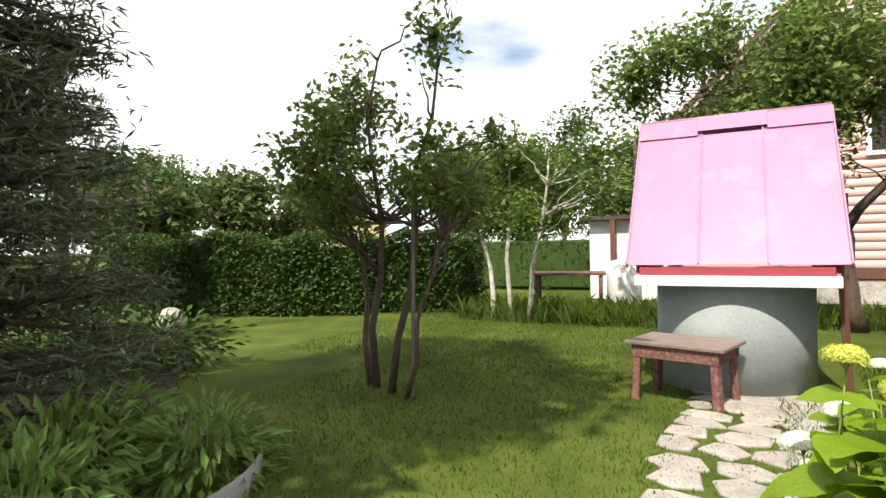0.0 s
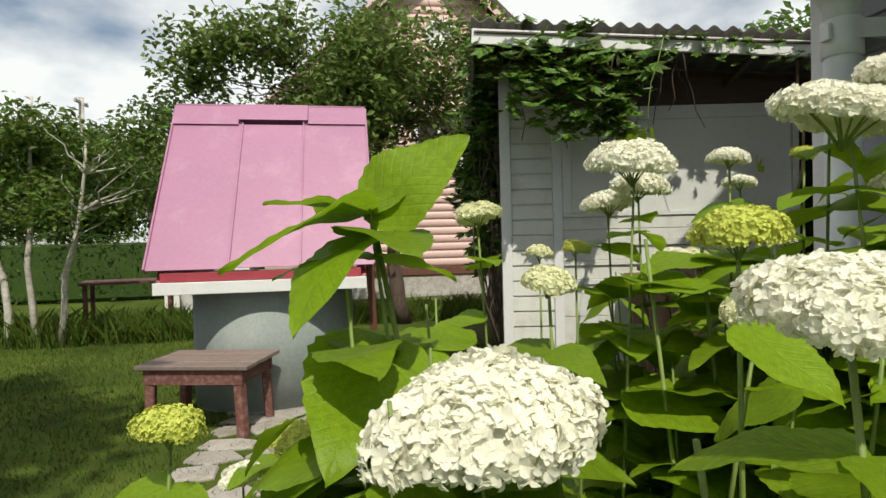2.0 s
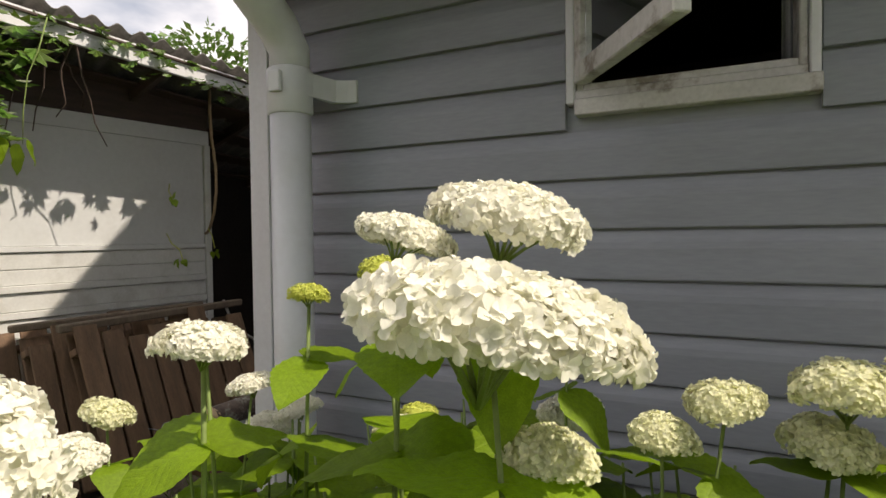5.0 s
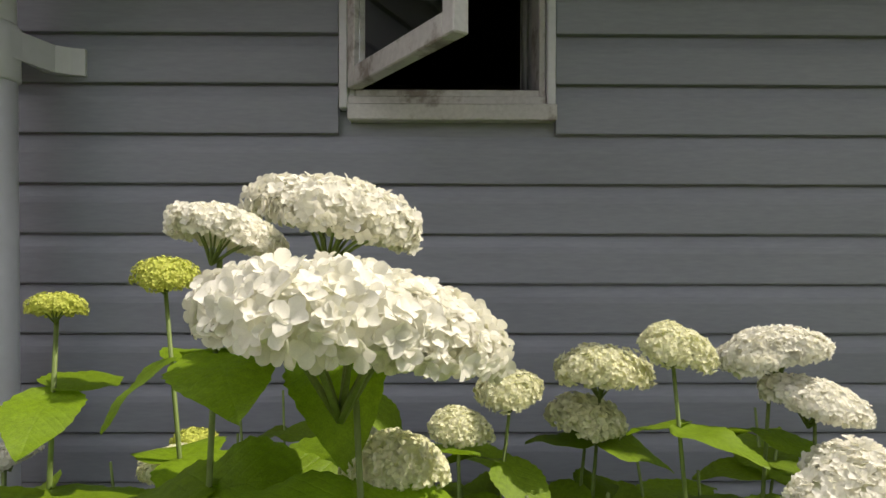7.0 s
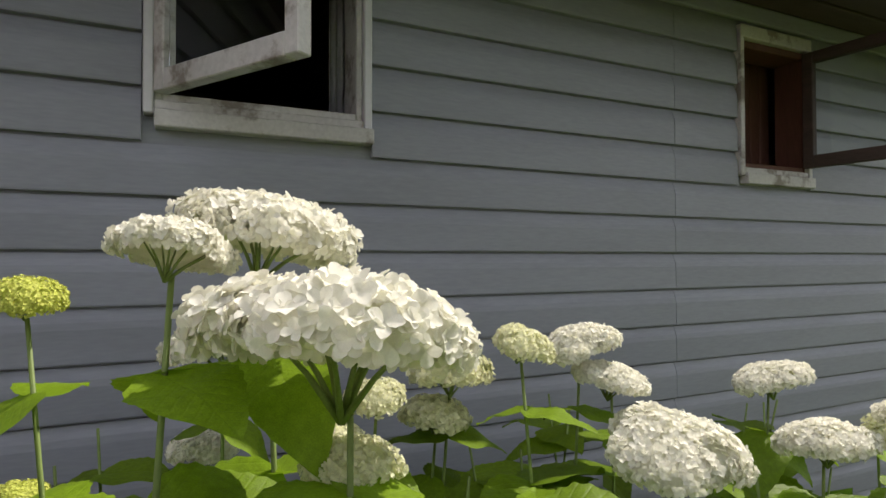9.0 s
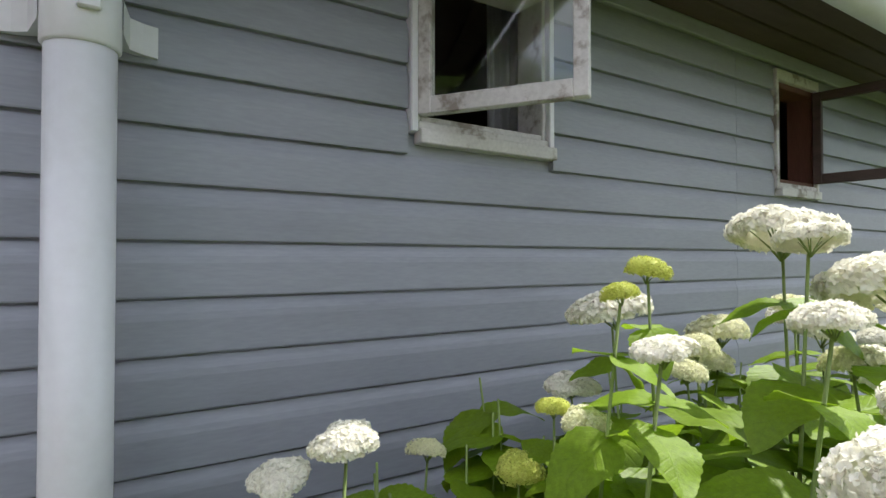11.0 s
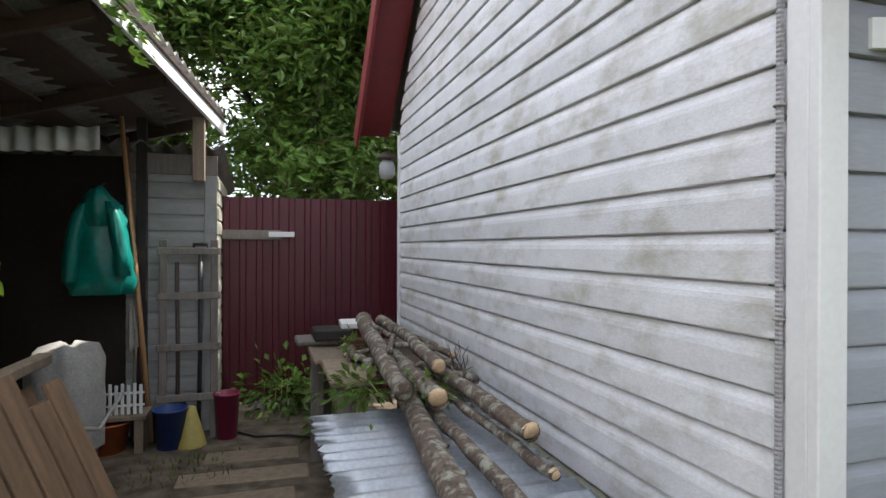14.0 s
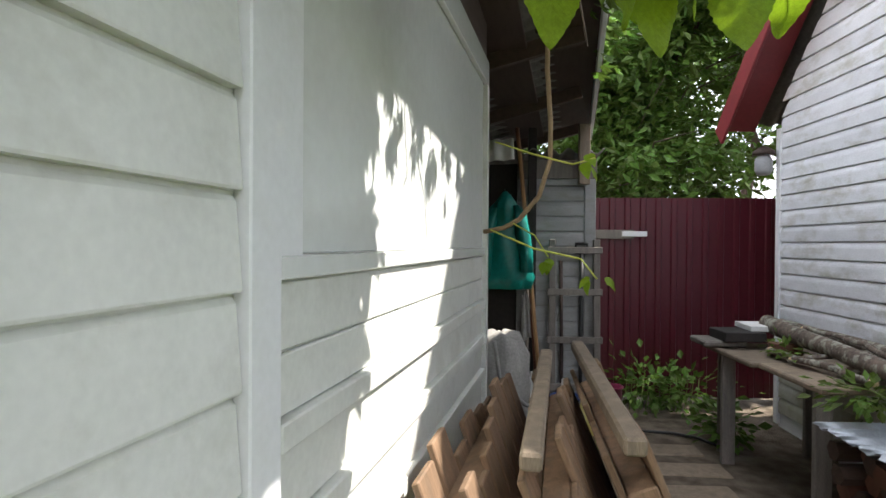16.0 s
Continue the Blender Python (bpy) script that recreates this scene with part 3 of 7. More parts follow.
# gutter and downpipe
gutter = thing("gutter", "pale plastic half-round roof gutter with brackets", "gutter")
verts, faces = [], []
GY, GZ, GR = -0.535, 2.475, 0.066
for i, x in enumerate((-OVER + 0.05, 8.0)):
    for r in (GR, GR - 0.005):
        for k in range(13):
            a = math.pi + math.pi * k / 12
            verts.append((x, GY + r * math.cos(a), GZ + r * math.sin(a)))
for k in range(12):
    faces.append((k, k + 1, 26 + k + 1, 26 + k))
    faces.append((13 + k + 1, 13 + k, 39 + k, 39 + k + 1))
faces += [(0, 26, 39, 13), (12, 25, 51, 38)]
faces += [tuple([k, 13 + k, 13 + k + 1, k + 1]) for k in range(12)]
put("trough", mesh_of("trough", verts, faces, M_PIPE, True), gutter)
for x in (0.9, 2.3, 3.7, 5.1, 6.5):
    pts = [(x, GY + (GR + 0.006) * math.cos(a), GZ + (GR + 0.006) * math.sin(a)) for a in np.linspace(math.pi, 2 * math.pi, 9)]
    tube("bracket", pts, 0.007, M_IRON, gutter, 5)

PX, PY, PR = 0.297, -0.165, 0.060
pipe = thing("downpipe", "white round plastic downpipe with an offset elbow and wall brackets", "pipe", (PX, PY, 0))
lathe("tube", [(PR, 0.12), (PR, 1.92)], M_PIPE, pipe, 32)
lathe("collar", [(PR + 0.002, 1.90), (PR + 0.007, 1.905), (PR + 0.007, 2.03), (PR + 0.002, 2.035)], M_PIPE, pipe, 32)
tube("elbow", [(0, 0, 2.02), (0, 0, 2.09), (0, -0.05, 2.15), (0, -0.30, 2.32), (0, -0.36, 2.36), (0, -0.37, 2.44)], PR, M_PIPE, pipe, 24)
tube("shoe", [(0, 0, 0.16), (0, 0, 0.10), (0, -0.07, 0.05)], PR, M_PIPE, pipe, 20)
clamp = thing("pipe_bracket", "white plastic downpipe bracket with two screwed lugs", "bracket", (PX, 0, 0))
for s in (-1, 1):
    bmc = bmesh.new()
    arm = [(s * (PR + 0.008), PY - 0.012), (s * (PR + 0.010), PY + 0.02), (s * (PR + 0.028), -0.058), (s * (PR + 0.055), -0.040), (s * (PR + 0.085), -0.030), (s * (PR + 0.085), -0.020), (s * (PR + 0.04), -0.026), (s * PR, -0.045)]
    lo = [bmc.verts.new((x, y, 1.952)) for x, y in arm]
    hi = [bmc.verts.new((x, y, 2.020)) for x, y in arm]
    bmc.faces.new(lo)
    bmc.faces.new(hi)
    for i in range(8):
        j = (i + 1) % 8
        bmc.faces.new((lo[i], lo[j], hi[j], hi[i]))
    bmesh.ops.recalc_face_normals(bmc, faces=bmc.faces)
    part("lug", bmc, M_PIPE, clamp)
    for zz in (1.965, 2.007):
        lathe("screw", [(0.0045, 0), (0.0045, 0.002), (0.003, 0.003)], M_IRON, clamp, 8, m=pose(s * (PR + 0.070), -0.031, zz, 90, 0, 0))
box("latch", -0.010, 0.030, PY - PR - 0.022, PY - PR - 0.006, 1.955, 2.015, M_PIPE, clamp)


def window(i, x0, x1, z0, z1, kind_of):
    """A small casement in the front wall; kind_of says how its sash stands."""
    w = thing("window_%d" % i, {"left": "old flaking white casement window with its sash swung open", "right": "small window with a dark sash standing open",
                                "grid": "white window with small square panes"}[kind_of], "window", kind="structure")
    fr = M_OLDWHITE if kind_of != "grid" else M_WHITE
    t = 0.040 if kind_of != "right" else 0.028
    for nm, a in (("casing", (x0, x0 + 0.022, -0.034, 0.01, z0 + 0.002, z1)), ("casing", (x1 - 0.022, x1, -0.034, 0.01, z0, z1)), ("casing", (x0, x1, -0.036, 0.01, z1 - 0.02, z1 + 0.03))):
        box(nm, *a, M_WHITE if kind_of == "left" else fr, w)
    for nm, a in (("frame", (x0 + 0.023, x0 + t, -0.016, 0.11, z0 + 0.03, z1 - 0.021)), ("frame", (x1 - t, x1 - 0.023, -0.016, 0.11, z0 + 0.03, z1 - 0.021)),
                  ("frame", (x0 + t, x1 - t, -0.014, 0.11, z0 + 0.022, z0 + 0.055)), ("frame", (x0 + t, x1 - t, -0.014, 0.11, z1 - 0.05, z1 - 0.021))):
        box(nm, *a, M_OLDWHITE if kind_of == "left" else (M_SIENNA if kind_of == "right" else fr), w)
    box("sill", x0 + 0.024, x1 + 0.002, -0.046, -0.002, z0 - 0.030, z0 + 0.012, fr, w)
    box("sill_fillet", x0 + 0.023, x1 - 0.023, -0.030, -0.002, z0 + 0.013, z0 + 0.035, fr, w)
    if kind_of == "grid":
        cols, rows_ = 5, 4
        for c in range(1, cols):
            x = x0 + (x1 - x0) * c / cols
            box("glazing_bar", x - 0.011, x + 0.011, 0.01, 0.04, z0 + 0.055, z1 - 0.05, fr, w)
        for r in range(1, rows_):
            zz = z0 + (z1 - z0) * r / rows_
            box("glazing_bar", x0 + t, x1 - t, 0.012, 0.038, zz - 0.010, zz + 0.010, fr, w)
        for c in range(cols):
            for r in range(rows_):
                p = box("pane", x0 + 0.03 + (x1 - x0 - 0.06) * c / cols, x0 + 0.03 + (x1 - x0 - 0.06) * (c + 1) / cols, 0.022, 0.026,
                        z0 + 0.04 + (z1 - z0 - 0.08) * r / rows_, z0 + 0.04 + (z1 - z0 - 0.08) * (r + 1) / rows_, M_GLASS, w, bevel=0)
                p.visible_shadow = False
    else:
        h0, h1 = z0 + 0.052, z1 - 0.03
        wd = (x1 - x0) - 0.075
        sw = 0.040
        sm = M_OLDWHITE if kind_of == "left" else M_BROWNWOOD
        sash = new("sash")
        sash.parent = w
        if kind_of == "left":
            sash.matrix_basis = pose(x0 + 0.036, -0.020, 0, 0, 0, -57)
            sgn = 1
        else:
            sash.matrix_basis = pose(x1 - 0.03, -0.020, 0, 0, 0, 98)
            sgn = -1
        def sx(a, b):
            return (a, b) if sgn > 0 else (-b, -a)
        bms = bmesh.new()
        box_bm(*sx(0, sw), -0.018, 0.018, h0, h1, 0.003, bms)
        box_bm(*sx(wd - sw, wd), -0.018, 0.018, h0, h1, 0.003, bms)
        box_bm(*sx(sw, wd - sw), -0.0175, 0.0175, h0, h0 + 0.050, 0.003, bms)
        box_bm(*sx(sw, wd - sw), -0.0175, 0.0175, h1 - 0.045, h1, 0.003, bms)
        sash.name = "sash_pivot"
        frame_ob = part("sash", bms, sm, w, "flaking open sash" if kind_of == "left" else "dark brown open sash", m=sash.matrix_basis.copy())
        bpy.data.objects.remove(sash)
        p = box("pane", *sx(sw, wd - sw), -0.002, 0.002, h0 + 0.04, h1 - 0.04, M_GLASS, frame_ob, bevel=0)
        p.visible_shadow = False
        for hz in (h0 + 0.06, h1 - 0.06):
            tube("hinge", [(0, 0.0, hz - 0.02), (0, 0.0, hz + 0.02)], 0.006, M_IRON, frame_ob, 6)
    return w


window(1, *WINDOWS[0], "left")
window(2, *WINDOWS[1], "right")
window(3, *WINDOWS[2], "grid")
# the rooms behind: dark lining
room = thing("room_lining", "dark board-lined room behind the windows", "room", kind="structure")
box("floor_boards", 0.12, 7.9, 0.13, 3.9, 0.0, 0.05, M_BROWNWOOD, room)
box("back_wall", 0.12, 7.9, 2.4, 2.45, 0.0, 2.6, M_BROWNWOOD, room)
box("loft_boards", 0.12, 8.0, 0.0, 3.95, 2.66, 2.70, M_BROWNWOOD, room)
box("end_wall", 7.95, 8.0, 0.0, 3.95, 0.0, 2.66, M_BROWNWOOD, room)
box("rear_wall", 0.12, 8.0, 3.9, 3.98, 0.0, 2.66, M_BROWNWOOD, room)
def curtain(x0, x1, z0, z1):
    c = thing("curtain", "thin white curtain hanging behind the open window", "curtain")
    n = 40
    vs = [(x0 + (x1 - x0) * i / n, 0.26 + 0.014 * math.sin(i * 1.1) + 0.01 * math.sin(i * 0.5), zz) for zz in (z0, z1) for i in range(n + 1)]
    fs = [(i, i + 1, n + 2 + i, n + 1 + i) for i in range(n)]
    ob = put("cloth", mesh_of("cloth", vs, fs, M_CURTAIN, True), c)
    md = ob.modifiers.new("thickness", "SOLIDIFY")
    md.thickness = 0.003
curtain(1.60, 1.74, 1.80, 2.50)
shut = thing("inner_shutter", "red-brown plank shutter inside the small window", "shutter")
for i in range(4):
    box("plank", 3.30 + i * 0.062, 3.358 + i * 0.062, 0.16, 0.18, 1.75, 2.5, M_SIENNA, shut)

# ---- the veranda shed across the passage (its front is turned ten degrees) ----
V0 = (-2.97, -0.555)
VROT = 80.0
VM = pose(V0[0], V0[1], 0, 0, 0, VROT)        # local x runs along the front, local -y faces the passage
def vm(*a):
    return VM @ pose(*a)
veranda = thing("wall_veranda", "pale grey-white shed front of wide lap boards and a boarded-over window", "wall", kind="structure")
veranda.matrix_basis = VM.copy()
VL = 2.635
box("wall_core", 0.0, VL, 0.0, 0.06, 0.0, 2.45, M_SHED, veranda)
# dark strip between the panel and the fascia
box("dark_strip", 0.43, VL, -0.02, 0.06, 2.452, 2.72, M_BROWNWOOD, veranda, "dark brown strip beneath the fascia")
box("wall_top", 0.0, 0.428, 0.0, 0.06, 2.452, 2.75, M_SHED, veranda)
box("side_core", 0.0, 0.06, 0.06, 3.0, 0.0, 2.70, M_BROWNWOOD, veranda)
box("back_core", 0.0, VL, 2.94, 3.0, 0.0, 2.1, M_BROWNWOOD, veranda)
box("end_core", VL - 0.06, VL, 0.06, 3.0, 0.0, 2.7, M_BROWNWOOD, veranda)
WIDE = 0.140
WIDE_PROFILE = [(0.0, 0.0), (0.018, 0.0), (0.019, 0.004), (0.009, 0.124), (0.002, 0.133), (0.0, 0.133)]
def wide_board(parent, x0, x1, z, material, m=None, h=1.0):
    verts, faces = [], []
    for x in (x0, x1):
        for d, zz in WIDE_PROFILE:
            verts.append((x, -d, z + zz * h))
    k = len(WIDE_PROFILE)
    faces = [(i, (i + 1) % k, k + (i + 1) % k, k + i) for i in range(k)] + [tuple(range(k))[::-1], tuple(range(k, 2 * k))]
    return put("board", mesh_of("board", verts, faces, material), parent, m)
for i in range(19):
    wide_board(veranda, 0.05, 0.425, 0.05 + i * WIDE, M_SHED)
for i in range(17):
    wide_board(veranda, -2.95, -0.05, 0.06 + i * 0.155, M_SIDING, pose(0.0, 0.0, 0, 0, 0, -90), 1.10)
# strip between boards and panel, lower ribs
box("cover_strip", 0.428, 0.515, -0.030, -0.001, 0.05, 2.45, M_WHITE, veranda)
box("cover_strip", 0.517, 0.60, -0.022, -0.001, 1.49, 2.45, M_WHITE, veranda)
box("panel", 0.602, VL - 0.045, -0.010, -0.001, 1.50, 2.42, M_PANEL, veranda, "smooth pale grey boarded window panel")
box("panel_head", 0.517, VL, -0.034, -0.011, 2.33, 2.45, M_PANEL, veranda)
box("end_strip", VL - 0.042, VL + 0.012, -0.034, 0.03, 0.10, 2.329, M_SHED, veranda)
box("ledge", 0.517, VL - 0.044, -0.026, -0.001, 1.460, 1.498, M_PANEL, veranda)
for z0, z1, d in ((1.345, 1.456, 0.012), (1.240, 1.340, 0.012), (1.190, 1.237, 0.030), (1.065, 1.186, 0.012), (1.015, 1.061, 0.030), (0.890, 1.011, 0.012), (0.840, 0.886, 0.030), (0.550, 0.836, 0.012), (0.10, 0.545, 0.012)):
    box("panel_board", 0.517, VL - 0.044, -d, -0.001, z0, z1, M_SHED, veranda)
corner = thing("corner_post", "white painted corner post of the shed", "post", kind="structure")
corner.matrix_basis = VM.copy()
box("post", -0.045, 0.047, -0.040, 0.05, -0.02, 2.86, M_WHITE, corner)

# veranda roof: highest over the passage, falling away behind
vroof = thing("veranda_roof", "mossy grey corrugated lean-to roof with a white fascia board", "roof", kind="structure")
vroof.matrix_basis = VM.copy()
RL = 5.15
fall = 14.0
corrugated("roof_sheet", 4.4, RL + 0.3, 0.15, 0.026, 0.008, M_ROOF, vroof, Matrix.Translation((-0.30, -0.62, 3.055)) @ Matrix.Rotation(radians(4.0), 4, "Y") @ Matrix.Rotation(radians(-fall), 4, "X"))
fb = beam("fascia", (-0.30, -0.608, 2.925), (RL, -0.608, 2.545), 0.028, 0.125, M_WHITE, vroof, "white fascia board")
for i in range(6):
    x = 0.05 + i * 0.98
    dz = -x * 0.07
    beam("rafter", (x, -0.51, 2.90 + dz), (x, 3.2, 2.00 + dz), 0.05, 0.09, M_BROWNWOOD, vroof)
for i in range(9):
    y = -0.44 + i * 0.44
    zz = 2.968 - (y + 0.49) * math.tan(radians(fall))
    beam("sheathing_board", (-0.28, y, zz), (RL - 0.05, y, zz - RL * 0.07), 0.40, 0.018, M_BROWNWOOD, vroof)
beam("verge_board", (-0.27, -0.58, 2.92), (-0.27, 3.3, 1.96), 0.02, 0.16, M_BROWNWOOD, vroof)
# open bay: back lining and post under the roof end
bay = thing("bay_wall", "boarded back wall of the open store, shade coloured in near-black", "wall", kind="structure")
bay.matrix_basis = VM.copy()
# the near-black lining holds the store's shade in its own colour
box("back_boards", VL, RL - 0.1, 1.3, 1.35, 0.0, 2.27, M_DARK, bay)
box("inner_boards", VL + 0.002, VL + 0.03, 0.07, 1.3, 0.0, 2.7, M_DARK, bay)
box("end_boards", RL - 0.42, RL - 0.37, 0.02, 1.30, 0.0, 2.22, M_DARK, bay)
strip = thing("corrugated_strip", "pale wavy plastic sheet edge hanging at the back of the store", "sheet")
corrugated("sheet", 0.17, 1.10, 0.12, 0.018, 0.003, M_WHITEPL, strip, pose(-3.33, 3.62, 2.12, 82, -3, -3))
hang = thing("roof_post", "short weathered wooden post under the roof corner", "post", kind="structure")
beam("post", (-1.63, 3.90, 2.02), (-1.63, 3.90, 2.52), 0.09, 0.07, M_ROUGH, hang)
bayp = thing("bay_post", "wooden post in the open store, shade coloured in near-black", "post", kind="structure")
# same near-black, standing in for the shade on the post
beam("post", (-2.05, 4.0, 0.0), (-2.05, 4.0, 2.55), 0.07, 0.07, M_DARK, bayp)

# small back shed behind the ladder
shed = thing("wall_back_shed", "grey lap-board end of a small shed, its front darkened as if shaded", "wall", kind="structure")
# front and corner boards take the paint with shade in its colour
box("front_core", -2.17, -1.54, 4.05, 4.10, 0.0, 2.12, M_SHADEDSHED, shed)
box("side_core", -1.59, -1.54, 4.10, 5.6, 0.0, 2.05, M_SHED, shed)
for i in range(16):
    put("board", mesh_of("board", *[board_mesh(0.62)[k] for k in (0, 1)], M_SHADEDSHED), shed, pose(-2.17, 4.05, 0.08 + i * PITCH))
    put("board", mesh_of("board", *[board_mesh(1.4)[k] for k in (0, 1)], M_ALGAE), shed, pose(-1.537, 4.12, 0.06 + i * PITCH, 0, 0, 90))
box("corner_board", -1.60, -1.505, 4.012, 4.028, 0.02, 2.08, M_SHADEDSHED, shed)
box("corner_board", -1.52, -1.512, 4.030, 4.11, 0.02, 2.08, M_SHADEDSHED, shed)
box("end_board", -1.520, -1.500, 5.50, 5.58, 0.02, 1.98, M_SHADEDSHED, shed)
box("top_board", -2.17, -1.50, 4.005, 4.020, 2.081, 2.24, M_GREYWOOD, shed)
sroof = thing("back_shed_roof", "grey corrugated roof edge of the small shed", "roof", kind="structure")
corrugated("roof_sheet", 1.9, 2.4, 0.15, 0.026, 0.008, M_ROOF, sroof, pose(-3.85, 3.93, 2.30, -6, 0, 0))

# fence at the end of the passage
fence = thing("fence", "dark red profiled metal sheet fence", "fence", kind="structure")
n = 0
FY = 4.78
x = -1.6
while x < 1.2:
    verts, faces = [], []
    prof = [(0.0, 0.0), (0.085, 0.0), (0.095, -0.016), (0.140, -0.016), (0.150, 0.0)]
    for zz in (0.03, 1.98):
        for px_, py_ in prof:
            verts.append((px_, py_, zz))
        for px_, py_ in prof[::-1]:
            verts.append((px_, py_ + 0.003, zz))
    k = 10
    faces = [(i, (i + 1) % k, k + (i + 1) % k, k + i) for i in range(k)]
    put("fence_sheet", mesh_of("fence_sheet", verts, faces, M_RED), fence, pose(x, FY, 0))
    x += 0.15
box("rail", -1.6, 1.2, FY + 0.01, FY + 0.05, 1.5, 1.54, M_IRON, fence)
box("rail", -1.6, 1.2, FY + 0.01, FY + 0.05, 0.4, 0.44, M_IRON, fence)
plank = thing("nailed_plank", "grey weathered board nailed across the red fence", "board")
box("board", -1.52, -0.98, FY - 0.05, FY - 0.022, 1.575, 1.665, M_GREYWOOD, plank)
box("board", -1.1, -0.86, FY - 0.075, FY - 0.051, 1.60, 1.65, M_WHITE, plank)


# ---- the well ----
WX, WY = -3.40, -2.66
well = thing("well", "grey concrete well ring under a pink sheet-metal gable hood", "well", (WX, WY, -0.06), 1.5)
lathe("concrete_ring", [(0.68, 0.0), (0.68, 0.978), (0.58, 0.978), (0.58, 0.30)], M_CONCRETE, well, 64, m=pose(0.27, 0, 0), label="grey-green painted concrete ring")
HL, HW, HZ0, HZ1 = 0.80, 1.02, 1.16, 2.62       # half length along y, half width, eave and ridge
box("base_frame", 1.03, 1.075, -HL + 0.02, HL - 0.02, 0.98, 1.07, M_WHITE, well, "white board")
box("base_frame", -0.90, -0.855, -HL + 0.02, HL - 0.02, 0.98, 1.07, M_WHITE, well, "white board")
box("base_frame", -0.853, 1.028, -HL + 0.03, -HL + 0.07, 0.98, 1.07, M_WHITE, well)
box("base_frame", -0.853, 1.028, HL - 0.07, HL - 0.03, 0.98, 1.07, M_WHITE, well)
# added plate that keeps sun from leaking through the frame onto the ring
box("sun_stop", -0.853, 1.028, -HL + 0.075, HL - 0.075, 0.9815, 0.992, M_WHITE, well)
box("red_board", 1.0, 1.028, -HL + 0.06, HL - 0.06, 1.072, 1.14, M_CRIMSON, well, "crimson board")
for s in (-1, 1):
    bm = bmesh.new()
    tri = [(-0.85, 1.072), (0.98, 1.072), (0.93, 1.15), (0.0, HZ1 - 0.05), (-0.86, 1.15)]
    fa = [bm.verts.new((x, s * (HL - 0.05), z)) for x, z in tri]
    fb_ = [bm.verts.new((x, s * (HL - 0.02), z)) for x, z in tri]
    bm.faces.new(fa)
    bm.faces.new(fb_)
    for i in range(5):
        j = (i + 1) % 5
        bm.faces.new((fa[i], fa[j], fb_[j], fb_[i]))
    bmesh.ops.recalc_face_normals(bm, faces=bm.faces)
    part("gable_board", bm, M_CRIMSON, well, "crimson gable")
slope_len = math.hypot(HW, HZ1 - HZ0)
ang = math.degrees(math.atan2(HZ1 - HZ0, HW))
for s in (1, -1):
    base = pose(0, 0, 0, 0, 0, 0 if s > 0 else 180) @ Matrix.Translation((HW, 0, HZ0)) @ Matrix.Rotation(radians(ang), 4, "Y")
    # in this frame -x runs up the slope, y along the eave, z outwards
    L0 = 2 * HL + 0.10
    cuts = (-L0 / 2, -L0 / 2 + 0.60, -L0 / 2 + 1.13, L0 / 2)
    for i in range(3):
        lift = 0.010 if i == 1 else 0.0
        top_x = -slope_len + (0.245 if i == 1 else 0.20)
        bmr = bmesh.new()
        box_bm(top_x, 0.0, cuts[i] + 0.002, cuts[i + 1] - 0.002, lift, lift + 0.006, 0.001, bmr)
        if i:
            box_bm(top_x, 0.0, cuts[i] - 0.009, cuts[i] + 0.007, lift + 0.006, lift + 0.026, 0.003, bmr)
        part("roof_sheet", bmr, M_PINK, well, m=base)
    for lower, c0, c1, up in ((0.25, -L0 / 2 - 0.004, -L0 / 2 + 0.558, 0.018), (0.215, -L0 / 2 + 0.56, -L0 / 2 + 1.168, 0.044), (0.235, -L0 / 2 + 1.17, L0 / 2 + 0.004, 0.018)):
        box("ridge_cap", -slope_len + 0.015, -slope_len + lower, c0, c1, up, up + 0.006, M_PINK, well, bevel=0.001, m=base)
    for e in (-1, 1):
        bmr = bmesh.new()
        box_bm(-slope_len + 0.02, 0.0, e * L0 / 2 - 0.008, e * L0 / 2 + 0.008, -0.045, 0.026, 0.002, bmr)
        part("edge_trim", bmr, M_PINK, well, m=base)
tube("ridge_roll", [(0, -HL - 0.05, HZ1 + 0.005), (0, HL + 0.05, HZ1 + 0.005)], 0.018, M_PINK, well, 10)
prop = thing("prop_board", "rusty red-brown plank leaning beside the well", "plank")
beam("board", (-2.78, -1.77, -0.03), (-2.84, -1.82, 1.16), 0.07, 0.025, M_SIENNA, prop)


def bench(loc, rz):
    b = thing("bench", "low worn red-brown wooden bench with a greyed plank top", "bench", loc, rz)
    W, D, H = 0.74, 0.58, 0.53
    for i in range(4):
        y0 = -D / 2 + i * D / 4
        box("plank", -W / 2 - 0.03, W / 2 + 0.03, y0 + 0.002, y0 + D / 4 - 0.003, H - 0.030 + 0.002 * (i % 2), H + 0.002 * (i % 2), M_BENCHTOP, b, bevel=0.005)
    for s in (-1, 1):
        box("apron", -W / 2 + 0.02, W / 2 - 0.02, s * (D / 2 - 0.045) - 0.014, s * (D / 2 - 0.045) + 0.014, H - 0.135, H - 0.032, M_BENCH, b)
        box("apron", s * (W / 2 - 0.04) - 0.014, s * (W / 2 - 0.04) + 0.014, -D / 2 + 0.07, D / 2 - 0.07, H - 0.130, H - 0.033, M_BENCH, b)
        for q in (-1, 1):
            beam("leg", (s * (W / 2 - 0.055), q * (D / 2 - 0.07), H - 0.134), (s * (W / 2 - 0.035), q * (D / 2 - 0.065), 0.0), 0.072, 0.060, M_BENCH, b, bevel=0.008)
    return b


bench((-2.16, -2.98, -0.055), 76)

